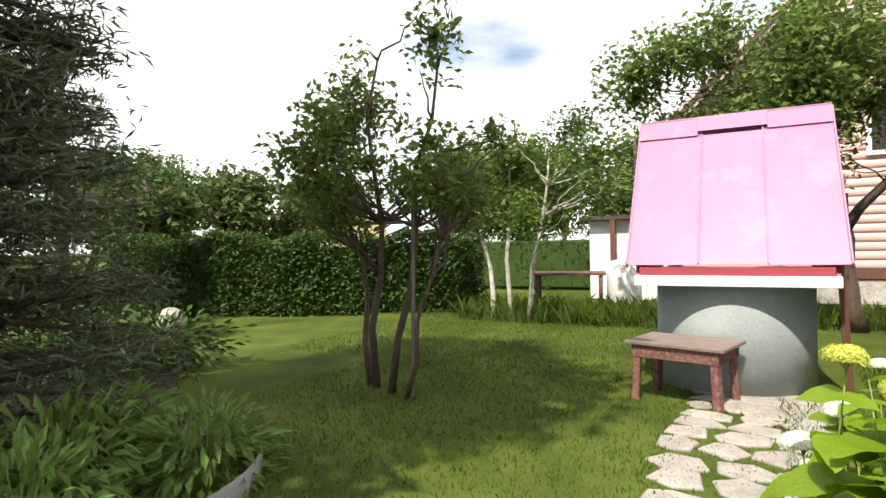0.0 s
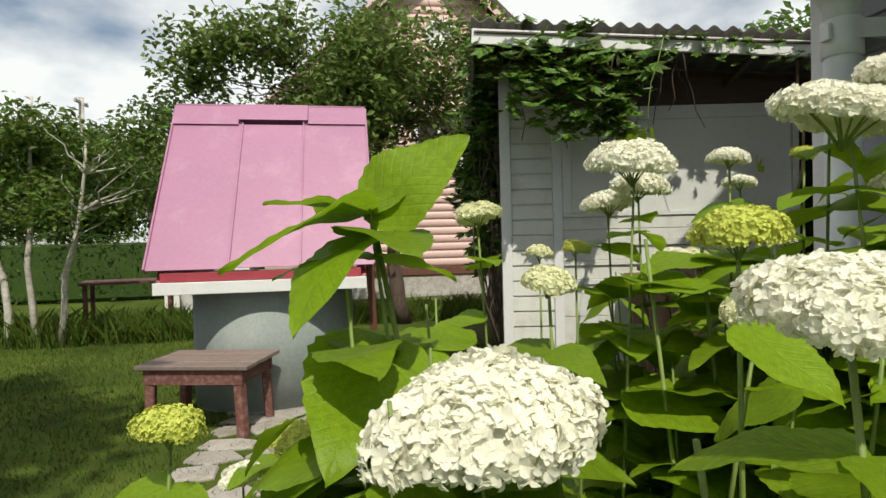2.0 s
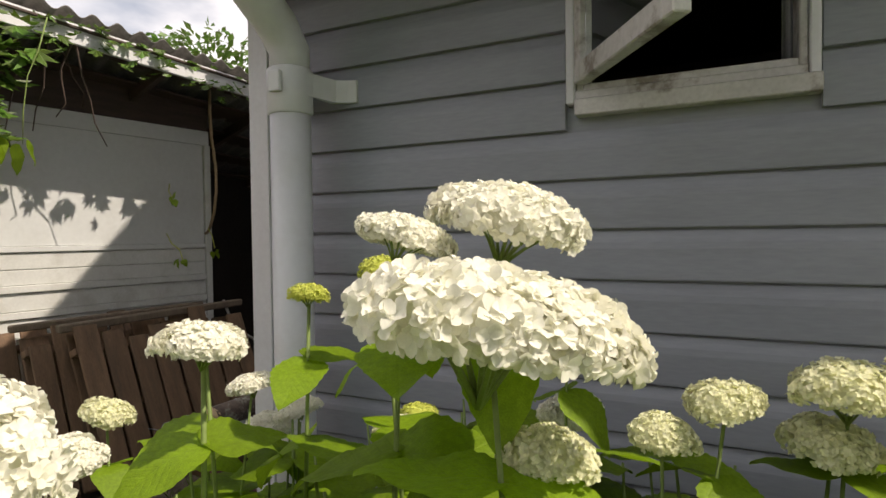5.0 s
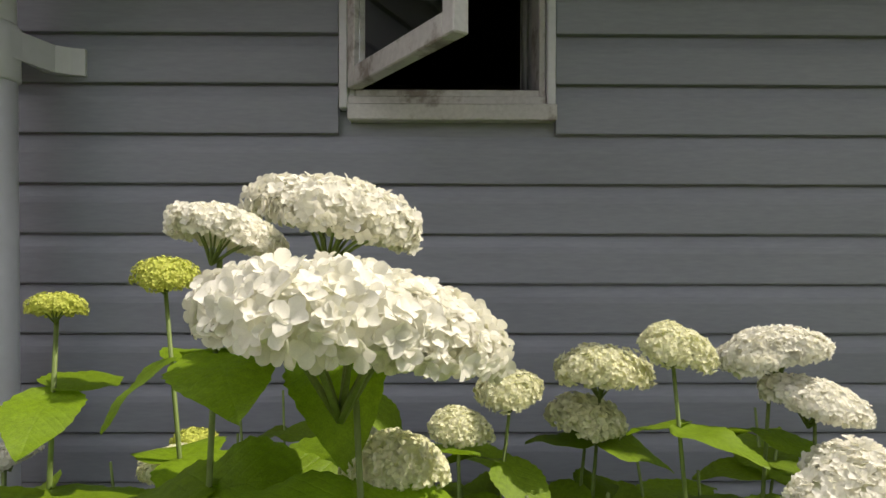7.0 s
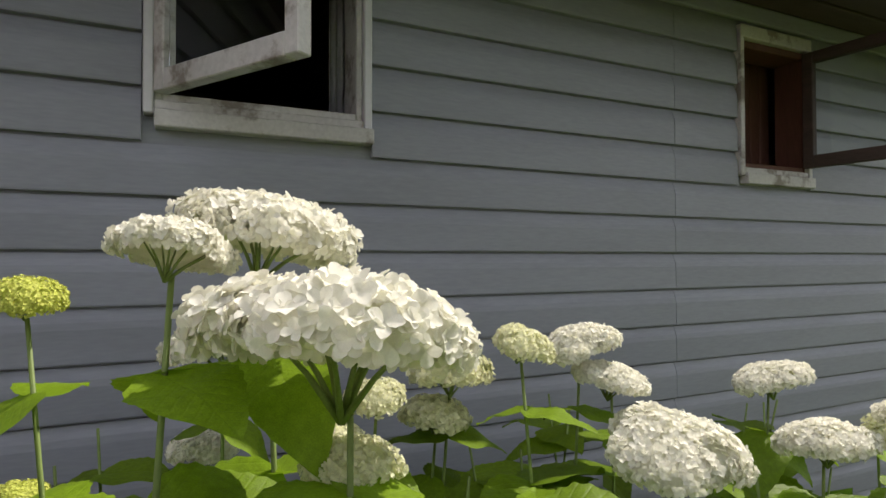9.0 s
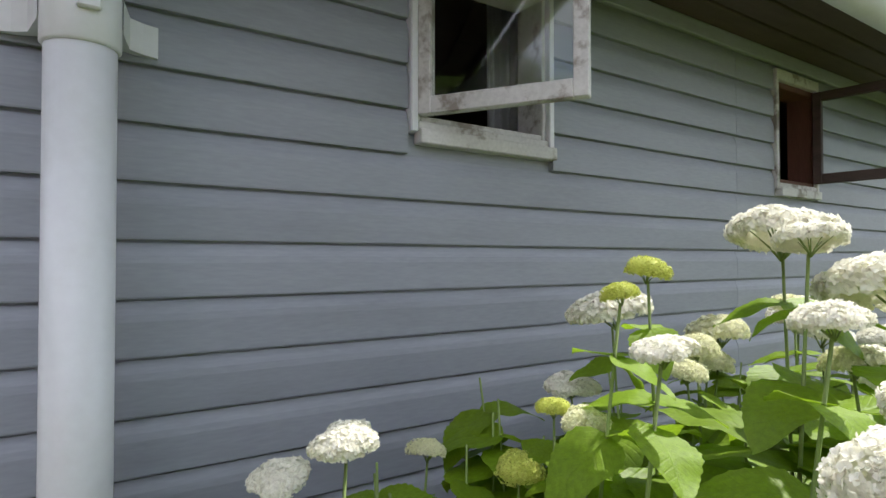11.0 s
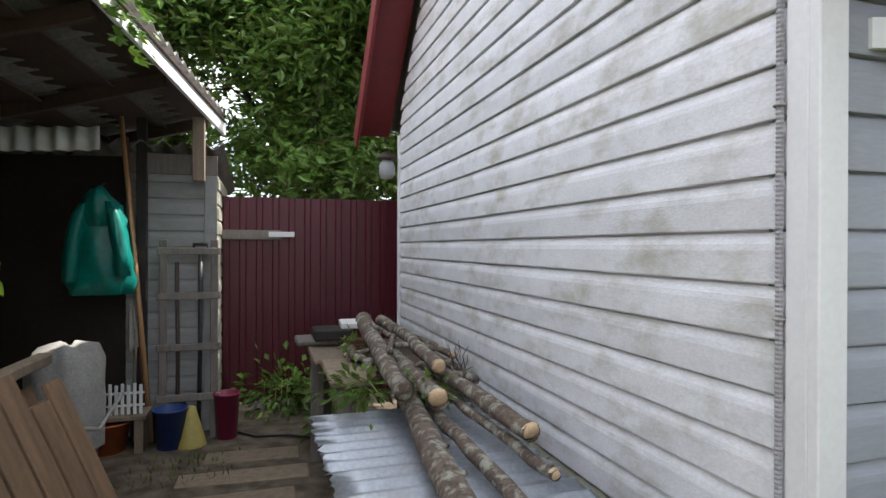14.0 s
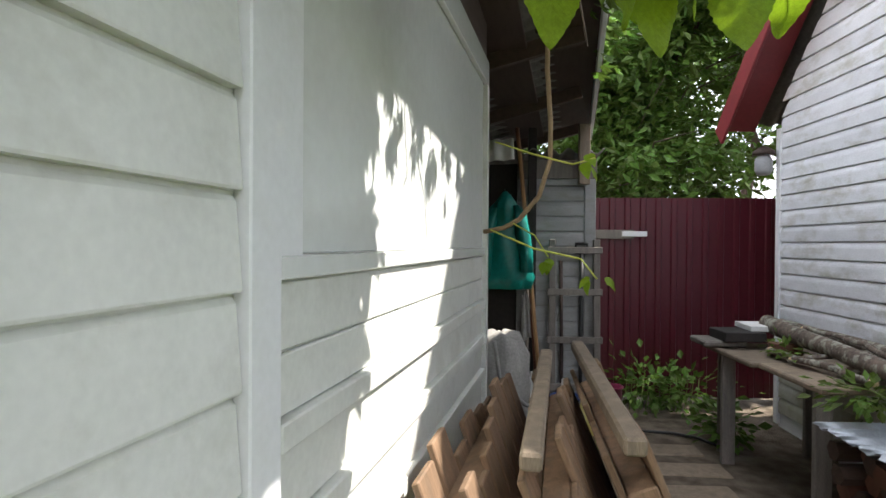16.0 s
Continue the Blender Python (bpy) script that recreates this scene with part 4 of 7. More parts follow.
# ---- stone path ----
rng = random.Random(11)
path = thing("stone_path", "path of irregular flat stones sunk in the lawn", "path", kind="structure")
def stone(cx, cy, rx, ry, rot):
    n = rng.randint(5, 7)
    ring = []
    for k in range(n):
        a = 2 * math.pi * (k + rng.uniform(-0.25, 0.25)) / n
        ring.append((rx * math.cos(a) * rng.uniform(0.88, 1.12), ry * math.sin(a) * rng.uniform(0.88, 1.12)))
    verts = [(x * 1.0, y * 1.0, -0.03) for x, y in ring] + [(x, y, 0.012) for x, y in ring] + [(x * 0.92, y * 0.92, 0.022 + rng.uniform(-0.004, 0.004)) for x, y in ring]
    faces = [(i, (i + 1) % n, n + (i + 1) % n, n + i) for i in range(n)] + [(n + i, n + (i + 1) % n, 2 * n + (i + 1) % n, 2 * n + i) for i in range(n)] + [tuple(range(2 * n, 3 * n))]
    put("paving_stone", mesh_of("paving_stone", verts, faces, M_STONE), path, pose(cx, cy, ground_height(cx, cy) - 0.004, 0, 0, rot))
x = -2.55
i = 0
while x < 1.7:
    wdt = rng.uniform(0.20, 0.30)
    y = -2.98
    while y < -2.25:
        dy = rng.uniform(0.22, 0.40)
        stone(x + rng.uniform(-0.03, 0.03), y + dy / 2 + 0.05 * math.sin(x * 1.7), wdt * 0.57, dy * 0.56, rng.uniform(-15, 15))
        y += dy + 0.03
    x += wdt + 0.035
    i += 1
slab = thing("stone_slab", "large flat stone slab beside the well", "stone", kind="structure")
verts = [(-0.42, -0.30), (0.30, -0.36), (0.46, 0.10), (0.22, 0.40), (-0.38, 0.34)]
bm = bmesh.new()
f = bm.faces.new([bm.verts.new((x, y, -0.03)) for x, y in verts])
ex = bmesh.ops.extrude_face_region(bm, geom=[f])
bmesh.ops.translate(bm, verts=[v for v in ex["geom"] if isinstance(v, bmesh.types.BMVert)], vec=(0, 0, 0.06))
bmesh.ops.recalc_face_normals(bm, faces=bm.faces)
bmesh.ops.bevel(bm, geom=bm.edges[:], offset=0.012, segments=1, affect="EDGES")
part("slab", bm, M_STONE, slab, m=pose(-2.25, -2.25, -0.05, 0, 0, 12))

# ---- pink log house beyond ----
pink = thing("pink_house", "pink log-clad house with a rubble foundation and a gable roof", "house", (-11.2, 0.0, 0.0))
PHW, PE, PR_ = 4.0, 4.1, 7.9
box("foundation", -6, 0.04, -PHW, PHW, -0.1, 0.48, M_FOUND, pink, bevel=0.02)
box("sill_board", -6, 0.08, -PHW - 0.03, PHW + 0.03, 0.48, 0.66, M_SIENNA, pink, "brown base board")
bm = bmesh.new()
prof = [(-PHW, 0.66), (PHW, 0.66), (PHW, PE), (0, PR_), (-PHW, PE)]
lo = [bm.verts.new((-6, y, z)) for y, z in prof]
hi = [bm.verts.new((0, y, z)) for y, z in prof]
bm.faces.new(lo)
bm.faces.new(hi)
for i in range(5):
    j = (i + 1) % 5
    bm.faces.new((lo[i], lo[j], hi[j], hi[i]))
bmesh.ops.recalc_face_normals(bm, faces=bm.faces)
part("wall", bm, M_LOGPINK, pink)
z = 0.67
log_meshes = {}
while z < PR_ - 0.3:
    half = PHW if z < PE else PHW * (PR_ - z - 0.1) / (PR_ - PE)
    verts, faces = [], []
    k = 6
    for y in (-half, half):
        for a in range(k + 1):
            t_ = math.pi * a / k
            verts.append((0.0 + 0.045 * math.sin(t_), y, z + 0.092 - 0.092 * math.cos(t_)))
    faces = [(a, a + 1, k + 2 + a, k + 1 + a) for a in range(k)]
    put("log_board", mesh_of("log_board", verts, faces, M_LOGPINK, True), pink)
    z += 0.185
for s in (-1, 1):
    ra = math.degrees(math.atan2(PR_ - PE, PHW))
    box("roof", -6.4, 0.55, 0, 5.9, 0.0, 0.10, M_BROWNWOOD, pink, "brown metal roof", m=pose(0, 0, PR_ + 0.06, 0, 0, 0) @ Matrix.Rotation(radians(-ra if s > 0 else ra - 180), 4, "X") @ Matrix.Translation((0, 0, 0)))
    beam("bargeboard", (0.5, 0, PR_ + 0.0), (0.5, s * (PHW + 0.5), PE - 0.48), 0.03, 0.24, M_LOGPINK, pink, "pink bargeboard")
def plain_window(parent, y0, y1, z0, z1, x=0.05):
    w = new("window")
    w.parent = parent
    bmw = bmesh.new()
    for a in ((y0 - 0.09, y0, z0 - 0.09, z1 + 0.09), (y1, y1 + 0.09, z0 - 0.09, z1 + 0.09), (y0, y1, z1, z1 + 0.09), (y0, y1, z0 - 0.09, z0), ((y0 + y1) / 2 - 0.03, (y0 + y1) / 2 + 0.03, z0, z1)):
        box_bm(x - 0.02, x + 0.05, a[0], a[1], a[2], a[3], 0.004, bmw)
    me = from_bm("frame", bmw, M_WHITE)
    bpy.data.objects.remove(w)
    wf = put("window_frame", me, parent)
    box("pane", x - 0.015, x - 0.005, y0, y1, z0, z1, M_DARK, wf, "dark glass", bevel=0)
plain_window(pink, -0.45, 0.55, 3.05, 4.25)
plain_window(pink, 1.9, 2.9, 1.4, 2.7)
lathe("round_window", [(0.36, 0.0), (0.36, 0.06), (0.27, 0.06), (0.27, 0.02)], M_WHITE, pink, 28, m=pose(0.03, 0.13, 6.1, 0, 90, 0), label="white round gable window")
cable = thing("power_cable", "black cable slung from the pink house to the shed", "cable")
tube("wire", [Vector((-11.1, -0.9, 2.75)).lerp(Vector((-3.05, -0.62, 2.52)), t_) - Vector((0, 0, 0.35 * 4 * t_ * (1 - t_))) for t_ in np.linspace(0, 1, 17)], 0.012, M_BLACK, cable, 6)

# ---- trees ----
def limb(pts, r0, r1):
    n = len(pts)
    return tube_data(pts, [r0 + (r1 - r0) * i / (n - 1) for i in range(n)], 7)


def merge(datas):
    verts, faces = [], []
    for v, f in datas:
        k = len(verts)
        verts += list(v)
        faces += [tuple(i + k for i in q) for q in f]
    return verts, faces


def wander(rng, a, b, n=6, amp=0.08):
    a, b = Vector(a), Vector(b)
    d = (b - a).length
    return [a.lerp(b, i / (n - 1)) + Vector((rng.uniform(-1, 1), rng.uniform(-1, 1), rng.uniform(-0.5, 0.5))) * amp * d * (0 if i in (0, n - 1) else 1) * 0.5 for i in range(n)]


def tree(name, label, base, trunks, blobs, leaf_mat, bark, count, leaf, seed, twig=40, thickness=0.55, squash=1.0, twig_r=0.012):
    """trunks: (foot offset, top, r0, r1); blobs: crown ellipsoids. Everything is relative to base."""
    rng = random.Random(seed)
    t = thing(name, label, "tree", base)
    tops = []
    for foot, top, r0, r1 in trunks:
        pts = wander(rng, foot, top, 7, 0.06)
        v, f = limb(pts, r0, r1)
        put("trunk", mesh_of("trunk", v, f, bark, True), t)
        tops.append(pts)
    data = []
    for i in range(twig):
        b = blobs[rng.randrange(len(blobs))]
        end = Vector((b[0] + rng.uniform(-0.9, 0.9) * b[3], b[1] + rng.uniform(-0.9, 0.9) * b[4], b[2] + rng.uniform(-0.7, 0.9) * b[5]))
        src = min((p for pts in tops for p in pts[2:]), key=lambda p: (p - end).length + max(0, p.z - end.z + 0.3) * 2 + rng.uniform(0, 0.5))
        data.append(limb(wander(rng, src, end, 6, 0.14), twig_r * rng.uniform(0.9, 1.6), 0.003))
    if twig > 40:
        for v, f in data:
            put("branch", mesh_of("branch", v, f, bark, True), t)
    else:
        tagged(put("branch_mass", mesh_of("branch_mass", *merge(data), bark, True), t), kind="stuff")
    nr = np.random.default_rng(seed)
    area = sum(b[3] * b[4] + b[4] * b[5] + b[3] * b[5] for b in blobs)
    pts = blob_points(nr, blobs, count / area, thickness)
    leaves("crown", pts, leaf, leaf_mat, t, seed, squash)
    return t


def random_blobs(seed, n, c, spread, r):
    rr = random.Random(seed)
    out = []
    for i in range(n):
        d = Vector((rr.gauss(0, 1), rr.gauss(0, 1), rr.gauss(0, 1))).normalized() * rr.random() ** 0.4
        s = r * rr.uniform(0.7, 1.3)
        out.append((c[0] + d.x * spread[0], c[1] + d.y * spread[1], c[2] + d.z * spread[2], s, s, s * 0.8))
    return out


# young many-stemmed apple tree on the lawn
tree("apple_tree", "young apple tree with four thin stems on the lawn", (-1.45, -5.65, -0.06),
     [((-0.13, -0.18, 0), (-0.55, -0.9, 2.6), 0.036, 0.012), ((-0.03, -0.03, 0), (-0.1, 0.0, 3.2), 0.042, 0.012), ((0.06, 0.20, 0), (-0.05, 0.7, 3.0), 0.042, 0.012), ((0.2, 0.45, 0), (0.1, 0.9, 2.2), 0.026, 0.010)],
     random_blobs(3, 30, (-0.1, -0.05, 2.25), (1.05, 1.5, 0.85), 0.34) + [(-0.3, -0.45, 3.1, 0.25, 0.25, 0.45), (0.1, 0.75, 3.2, 0.25, 0.3, 0.5)], M_APPLE, M_BARKDARK, 8200, 0.085, 3, 110, 0.98)
tie = thing("tree_stake", "thin weathered stake with a cross tie beside the young apple tree", "stake")
beam("stake", (-1.33, -5.17, -0.05), (-1.35, -5.15, 1.75), 0.035, 0.03, M_GREYWOOD, tie)
beam("cross_tie", (-1.62, -5.95, 1.55), (-1.33, -5.12, 1.53), 0.025, 0.03, M_GREYWOOD, tie)
# pale-stemmed young trees
tree("young_tree", "slender young tree with pale stems and light leaves", (-6.4, -6.3, -0.05),
     [((0, -0.35, 0), (-0.2, -0.7, 3.0), 0.055, 0.015), ((0, 0.0, 0), (0.1, 0.1, 3.4), 0.05, 0.015), ((0.1, 0.35, 0), (0.2, 0.8, 2.8), 0.05, 0.015)],
     random_blobs(7, 18, (0, 0.1, 2.55), (1.4, 2.1, 1.0), 0.55), M_LIGHTLEAF, M_BIRCHBARK, 8500, 0.10, 7, 60, 0.9)
# large apple tree behind the well
tree("apple_tree", "old apple tree with a broad dense crown behind the well", (-7.0, -1.2, -0.05),
     [((0, 0, 0), (0.1, -0.2, 2.0), 0.14, 0.09), ((0.1, -0.2, 1.4), (0.7, 1.3, 3.6), 0.08, 0.02), ((0.1, -0.2, 1.5), (0.2, -1.6, 4.0), 0.08, 0.02)],
     random_blobs(9, 46, (0.3, -1.0, 3.6), (1.5, 2.5, 1.4), 0.62) + [(0.9, 1.6, 2.4, 0.6, 0.7, 0.6), (0.8, 1.1, 3.0, 0.6, 0.7, 0.6)], M_APPLE, M_BARKDARK, 27000, 0.115, 9, 110, 0.98, twig_r=0.011)
# ash beyond the red fence
tree("ash_tree", "tall leafy ash tree beyond the red fence", (-0.6, 7.4, 0.0),
     [((0, 0, 0), (-0.1, 0.2, 6.5), 0.16, 0.05), ((-0.1, 0.1, 2.0), (-1.4, -0.4, 5.0), 0.08, 0.02), ((0, 0.1, 2.0), (1.2, -0.6, 4.8), 0.08, 0.02)],
     random_blobs(13, 44, (-0.3, -0.4, 3.9), (2.6, 1.5, 2.1), 0.85) + [(0.45, -2.45, 2.35, 0.35, 0.3, 0.35), (-0.2, -2.3, 2.3, 0.35, 0.3, 0.3), (0.9, -1.5, 2.6, 0.6, 0.4, 0.7), (0.2, -1.6, 2.6, 0.7, 0.4, 0.7), (-0.7, -1.6, 2.6, 0.7, 0.4, 0.7), (1.3, -0.6, 2.2, 0.8, 0.5, 0.9), (0.2, -0.8, 1.9, 0.9, 0.5, 0.7)], M_ASH, M_BARKDARK, 52000, 0.14, 13, 90, 0.95, 0.8, 0.018)
# dark conifer near the flower bed
def conifer(base, height, radius, seed, n):
    rng_ = random.Random(seed)
    t = thing("pine_tree", "dark green pine with long needled boughs to the ground", "tree", base)
    v, f = limb([(0, 0, 0), (0.02, 0, height * 0.5), (0, 0, height)], 0.09, 0.02)
    put("trunk", mesh_of("trunk", v, f, M_BARKDARK, True), t)
    data, pts = [], []
    for i in range(n):
        z_ = height * (0.02 + 0.96 * (i + rng_.random()) / n)
        a_ = rng_.uniform(0, 2 * math.pi)
        r_ = radius * (1 - (z_ / height) ** 1.4) * rng_.uniform(0.75, 1.1) + 0.15
        end = Vector((r_ * math.cos(a_), r_ * math.sin(a_), z_ + r_ * rng_.uniform(-0.25, 0.2)))
        line = wander(rng_, (0, 0, z_), end, 5, 0.08)
        data.append(limb(line, 0.025, 0.006))
        for k in range(130):
            q = rng_.random() ** 0.6
            p = Vector((0, 0, z_)).lerp(end, q)
            pts.append(p + Vector((rng_.gauss(0, 0.09), rng_.gauss(0, 0.09), rng_.gauss(0, 0.06))))
    tagged(put("bough_mass", mesh_of("bough_mass", *merge(data), M_BARKDARK, True), t), kind="stuff")
    leaves("needles", pts, 0.11, M_NEEDLE, t, seed, 0.26, 0.1)
    return t
conifer((1.35, -6.75, -0.05), 5.6, 1.05, 21, 280)
conifer((-2.0, -12.2, -0.05), 5.0, 1.5, 22, 110)
for i, (x, y, h, r, s) in enumerate(((-9, -24, 6.0, 3.0, 31), (-15, -27, 7.5, 3.4, 32), (-23, -24, 7.0, 3.2, 33), (-27, -17, 8, 3.0, 34), (-25, -11, 8.5, 3.2, 35), (-3.5, -20, 6.5, 3.0, 36), (-31, -13, 10.5, 3.4, 37), (-6.5, -17.0, 4.2, 1.8, 38), (-22, -6, 7.0, 3.0, 39), (4, -21, 7.5, 3.2, 40), (-15, -9.5, 5.2, 2.2, 46), (-16.5, -6.0, 6.0, 2.4, 47), (-18, -12.5, 6.5, 2.6, 48), (-10.5, -17.5, 4.6, 2.0, 54), (-8.3, -19.5, 5.0, 2.2, 55), (-13.2, -17.0, 5.2, 2.2, 56))):
    tree("garden_tree", "leafy garden tree in the distance", (x, y, -0.05), [((0, 0, 0), (0, 0, h * 0.8), 0.15, 0.04)],
         random_blobs(s, 16, (0, 0, h * 0.58), (r * 0.62, r * 0.62, h * 0.3), r * 0.36), M_FAR if i % 2 else M_HEDGE, M_BARKDARK, 5200, 0.24, s, 12, 0.8)
# other trees added round the garden, on the sides that close it
# seeds 42, 49 and 57 stand unseen, placed to shade lawn and passage
for i, (x, y, h, r, s) in enumerate(((9, -14, 8, 3.4, 41), (4.4, -5.7, 12.5, 2.9, 42), (5.0, -10.2, 12.0, 3.0, 49), (-12, 9, 8.5, 3.4, 43), (-6, 12, 9, 3.5, 44), (3, 11, 9, 3.5, 45), (2.4, 6.7, 9.5, 3.2, 57))):
    tree("garden_tree", "leafy garden tree added at the edge of the plot", (x, y, -0.05), [((0, 0, 0), (0, 0, h * 0.8), 0.15, 0.04)],
         random_blobs(s, 26 if s == 42 else 14, (0, 0, h * 0.58), (r * 0.62, r * 0.62, h * 0.3), r * 0.36), M_ASH, M_BARKDARK, 9000 if s == 42 else 4200, 0.26, s, 12, 0.8)


# hedge
def hedge(a, b, h, w, seed, n):
    a, b = Vector(a), Vector(b)
    d = b - a
    L_ = d.length
    t = thing("hedge", "clipped dark green hedge along the lawn", "hedge", (a.x, a.y, -0.05), math.degrees(math.atan2(d.y, d.x)))
    nr = np.random.default_rng(seed)
    pts = []
    u = nr.random((n, 3))
    face = nr.random(n)
    x = u[:, 0] * L_
    y = np.where(face < 0.55, -w / 2 + u[:, 1] ** 2 * 0.25, np.where(face < 0.7, w / 2 - u[:, 1] ** 2 * 0.2, (u[:, 1] - 0.5) * w))
    z = np.where(face < 0.7, u[:, 2] * h, h - u[:, 2] ** 2 * 0.15)
    bulge = 0.14 * np.sin(x * 2.1) + 0.1 * np.sin(x * 5.3 + 1)
    y += np.where(face < 0.55, -bulge * 0.7, bulge * 0.4)
    z *= 1 + 0.06 * np.sin(x * 3.1) + 0.03 * np.sin(x * 9)
    leaves("foliage", np.stack([x, y, z], 1), 0.10, M_HEDGE, t, seed)
    rr = random.Random(seed)
    data = [limb(wander(rr, (q, rr.uniform(-0.2, 0.2), 0), (q + rr.uniform(-0.3, 0.3), rr.uniform(-0.3, 0.3), h * 0.9), 4, 0.1), 0.015, 0.005) for q in np.arange(0.1, L_, 0.22)]
    tagged(put("twig_mass", mesh_of("twig_mass", *merge(data), M_BARKDARK, True), t), kind="stuff")
    box("inner_growth", 0.1, L_ - 0.1, -w * 0.28, w * 0.28, 0.05, h * 0.86, M_HEDGE, t, bevel=0.05)


hedge((-3.9, -14.2), (-6.0, -10.7), 1.62, 1.0, 51, 12000)
hedge((-5.9, -10.9), (-7.9, -7.6), 1.6, 1.2, 52, 14000)
hedge((-14, 1.5), (-13, -14), 1.7, 1.0, 53, 9000)

# tall grass and weeds between the lawn and the pink house
def tufts(name, label, boxes, per, size, seed, material, squash=0.25, kind="stuff", category="grass"):
    nr = np.random.default_rng(seed)
    vv, ff = [], []
    for x0, x1, y0, y1, h in boxes:
        n = int(per * (x1 - x0) * (y1 - y0))
        bx, by = nr.uniform(x0, x1, n), nr.uniform(y0, y1, n)
        a = nr.uniform(0, 2 * math.pi, n)
        hh = h * nr.uniform(0.45, 1.15, n)
        lean = nr.normal(0, 0.35, (n, 2)) * hh[:, None]
        wd = size * nr.uniform(0.7, 1.3, n)
        for i in range(n):
            g = ground_height(bx[i], by[i]) - 0.005
            k = len(vv)
            cx, cy = math.cos(a[i]) * wd[i], math.sin(a[i]) * wd[i]
            vv += [(bx[i] - cx, by[i] - cy, g), (bx[i] + cx, by[i] + cy, g), (bx[i] + cx * 0.7 + lean[i, 0] * 0.45, by[i] + cy * 0.7 + lean[i, 1] * 0.45, g + hh[i] * 0.6), (bx[i] + lean[i, 0], by[i] + lean[i, 1], g + hh[i])]
            ff += [(k, k + 1, k + 2), (k, k + 2, k + 3)]
    me = bpy.data.meshes.new(name)
    me.from_pydata(vv, [], ff)
    me.materials.append(material)
    return tagged(put(name, me), label, category, kind=kind)


tufts("tall_grass", "unmown tall grass at the edge of the lawn", [(-7.6, -6.2, -7.4, -2.2, 0.42), (-8.2, -7.0, -3.5, 1.0, 0.35)], 420, 0.010, 61, M_GRASS)
tufts("lawn_grass", "short lawn grass blades", [(-2.6, 2.4, -6.6, -2.9, 0.045), (-7.0, -2.6, -8.2, -3.2, 0.05), (-4.6, -2.4, -1.6, 0.6, 0.07), (-2.4, 0.4, -2.3, -0.4, 0.07)], 900, 0.004, 62, M_GRASS)
tufts("lawn_grass", "lawn grass around the path stones", [(-2.6, 1.6, -3.05, -2.2, 0.035)], 900, 0.004, 63, M_GRASS)


# ---- hydrangeas ----
def petal_data(m, s, curl):
    """One small petal, rounded and cupped about its middle."""
    pts = [(0, 0, 0), (0.30, -0.34, 0.14 * curl), (0.62, -0.44, 0.26 * curl), (0.90, -0.26, 0.26 * curl), (1.05, 0.0, 0.16 * curl), (0.90, 0.26, 0.26 * curl), (0.62, 0.44, 0.26 * curl), (0.30, 0.34, 0.14 * curl), (0.58, 0.0, 0.10 * curl)]
    v = [m @ (Vector(p) * s) for p in pts]
    return v, [(8, k, k + 1) for k in range(7)] + [(8, 7, 0)]


def head_mesh(name, material, florets, flat, petal, seed, lobes=0.12):
    """A domed flower head of unit radius, base at the origin, made of four-petalled florets."""
    rr = random.Random(seed)
    verts, faces = [], []
    ga = math.pi * (3 - math.sqrt(5))
    # clusters of florets make the dome lumpy
    lumps = [Vector((rr.gauss(0, 1), rr.gauss(0, 1), rr.gauss(0.2, 0.7))).normalized() for _ in range(13)]
    def reach(d, az, pol):
        near = max(d.dot(v) for v in lumps)
        return 0.86 + 0.13 * max(0.0, (near - 0.75) * 4) + lobes * math.sin(az * 3 + seed) * math.sin(pol) + lobes * 0.6 * math.sin(az * 5 + 2 * seed) * math.sin(pol)
    for i in range(florets):
        q = (i + 0.5) / florets
        pol = math.acos(1 - 1.30 * q)              # past the equator, round the rim
        az = i * ga + rr.uniform(-0.25, 0.25)
        d = Vector((math.sin(pol) * math.cos(az), math.sin(pol) * math.sin(az), math.cos(pol)))
        rad = reach(d, az, pol) + rr.uniform(-0.09, 0.06)
        p = Vector((d.x * rad, d.y * rad, d.z * rad * flat))
        nrm = (Vector((d.x, d.y, d.z / max(flat, 0.3))).normalized() + Vector((rr.uniform(-1, 1), rr.uniform(-1, 1), rr.uniform(-1, 1))) * 0.55).normalized()
        base = Matrix.Translation(p) @ nrm.to_track_quat("Z", "Y").to_matrix().to_4x4() @ Matrix.Rotation(rr.uniform(0, 6.28), 4, "Z")
        s = petal * rr.uniform(0.75, 1.25)
        for k in range(4):
            m = base @ Matrix.Rotation(k * math.pi / 2 + rr.uniform(-0.18, 0.18), 4, "Z") @ Matrix.Rotation(rr.uniform(-0.35, 0.15), 4, "Y")
            v, f = petal_data(m, s, 1.0)
            o = len(verts)
            verts += v
            faces += [tuple(j + o for j in t) for t in f]
    # pale core added inside the dome, so gaps between florets don't go dark
    rows_, cols_ = 7, 22
    o = len(verts)
    for i in range(rows_ + 1):
        pol = math.acos(1 - 1.22 * (i / rows_) ** 1.3) if i else 0.0
        for k in range(cols_):
            az = 2 * math.pi * k / cols_
            d = Vector((math.sin(pol) * math.cos(az), math.sin(pol) * math.sin(az), math.cos(pol)))
            rad = reach(d, az, pol) - 0.10
            verts.append(Vector((d.x * rad, d.y * rad, d.z * rad * flat)))
    for i in range(rows_):
        for k in range(cols_):
            k2 = (k + 1) % cols_
            faces.append((o + i * cols_ + k, o + (i + 1) * cols_ + k, o + (i + 1) * cols_ + k2, o + i * cols_ + k2))
    return mesh_of(name, verts, faces, material, True)


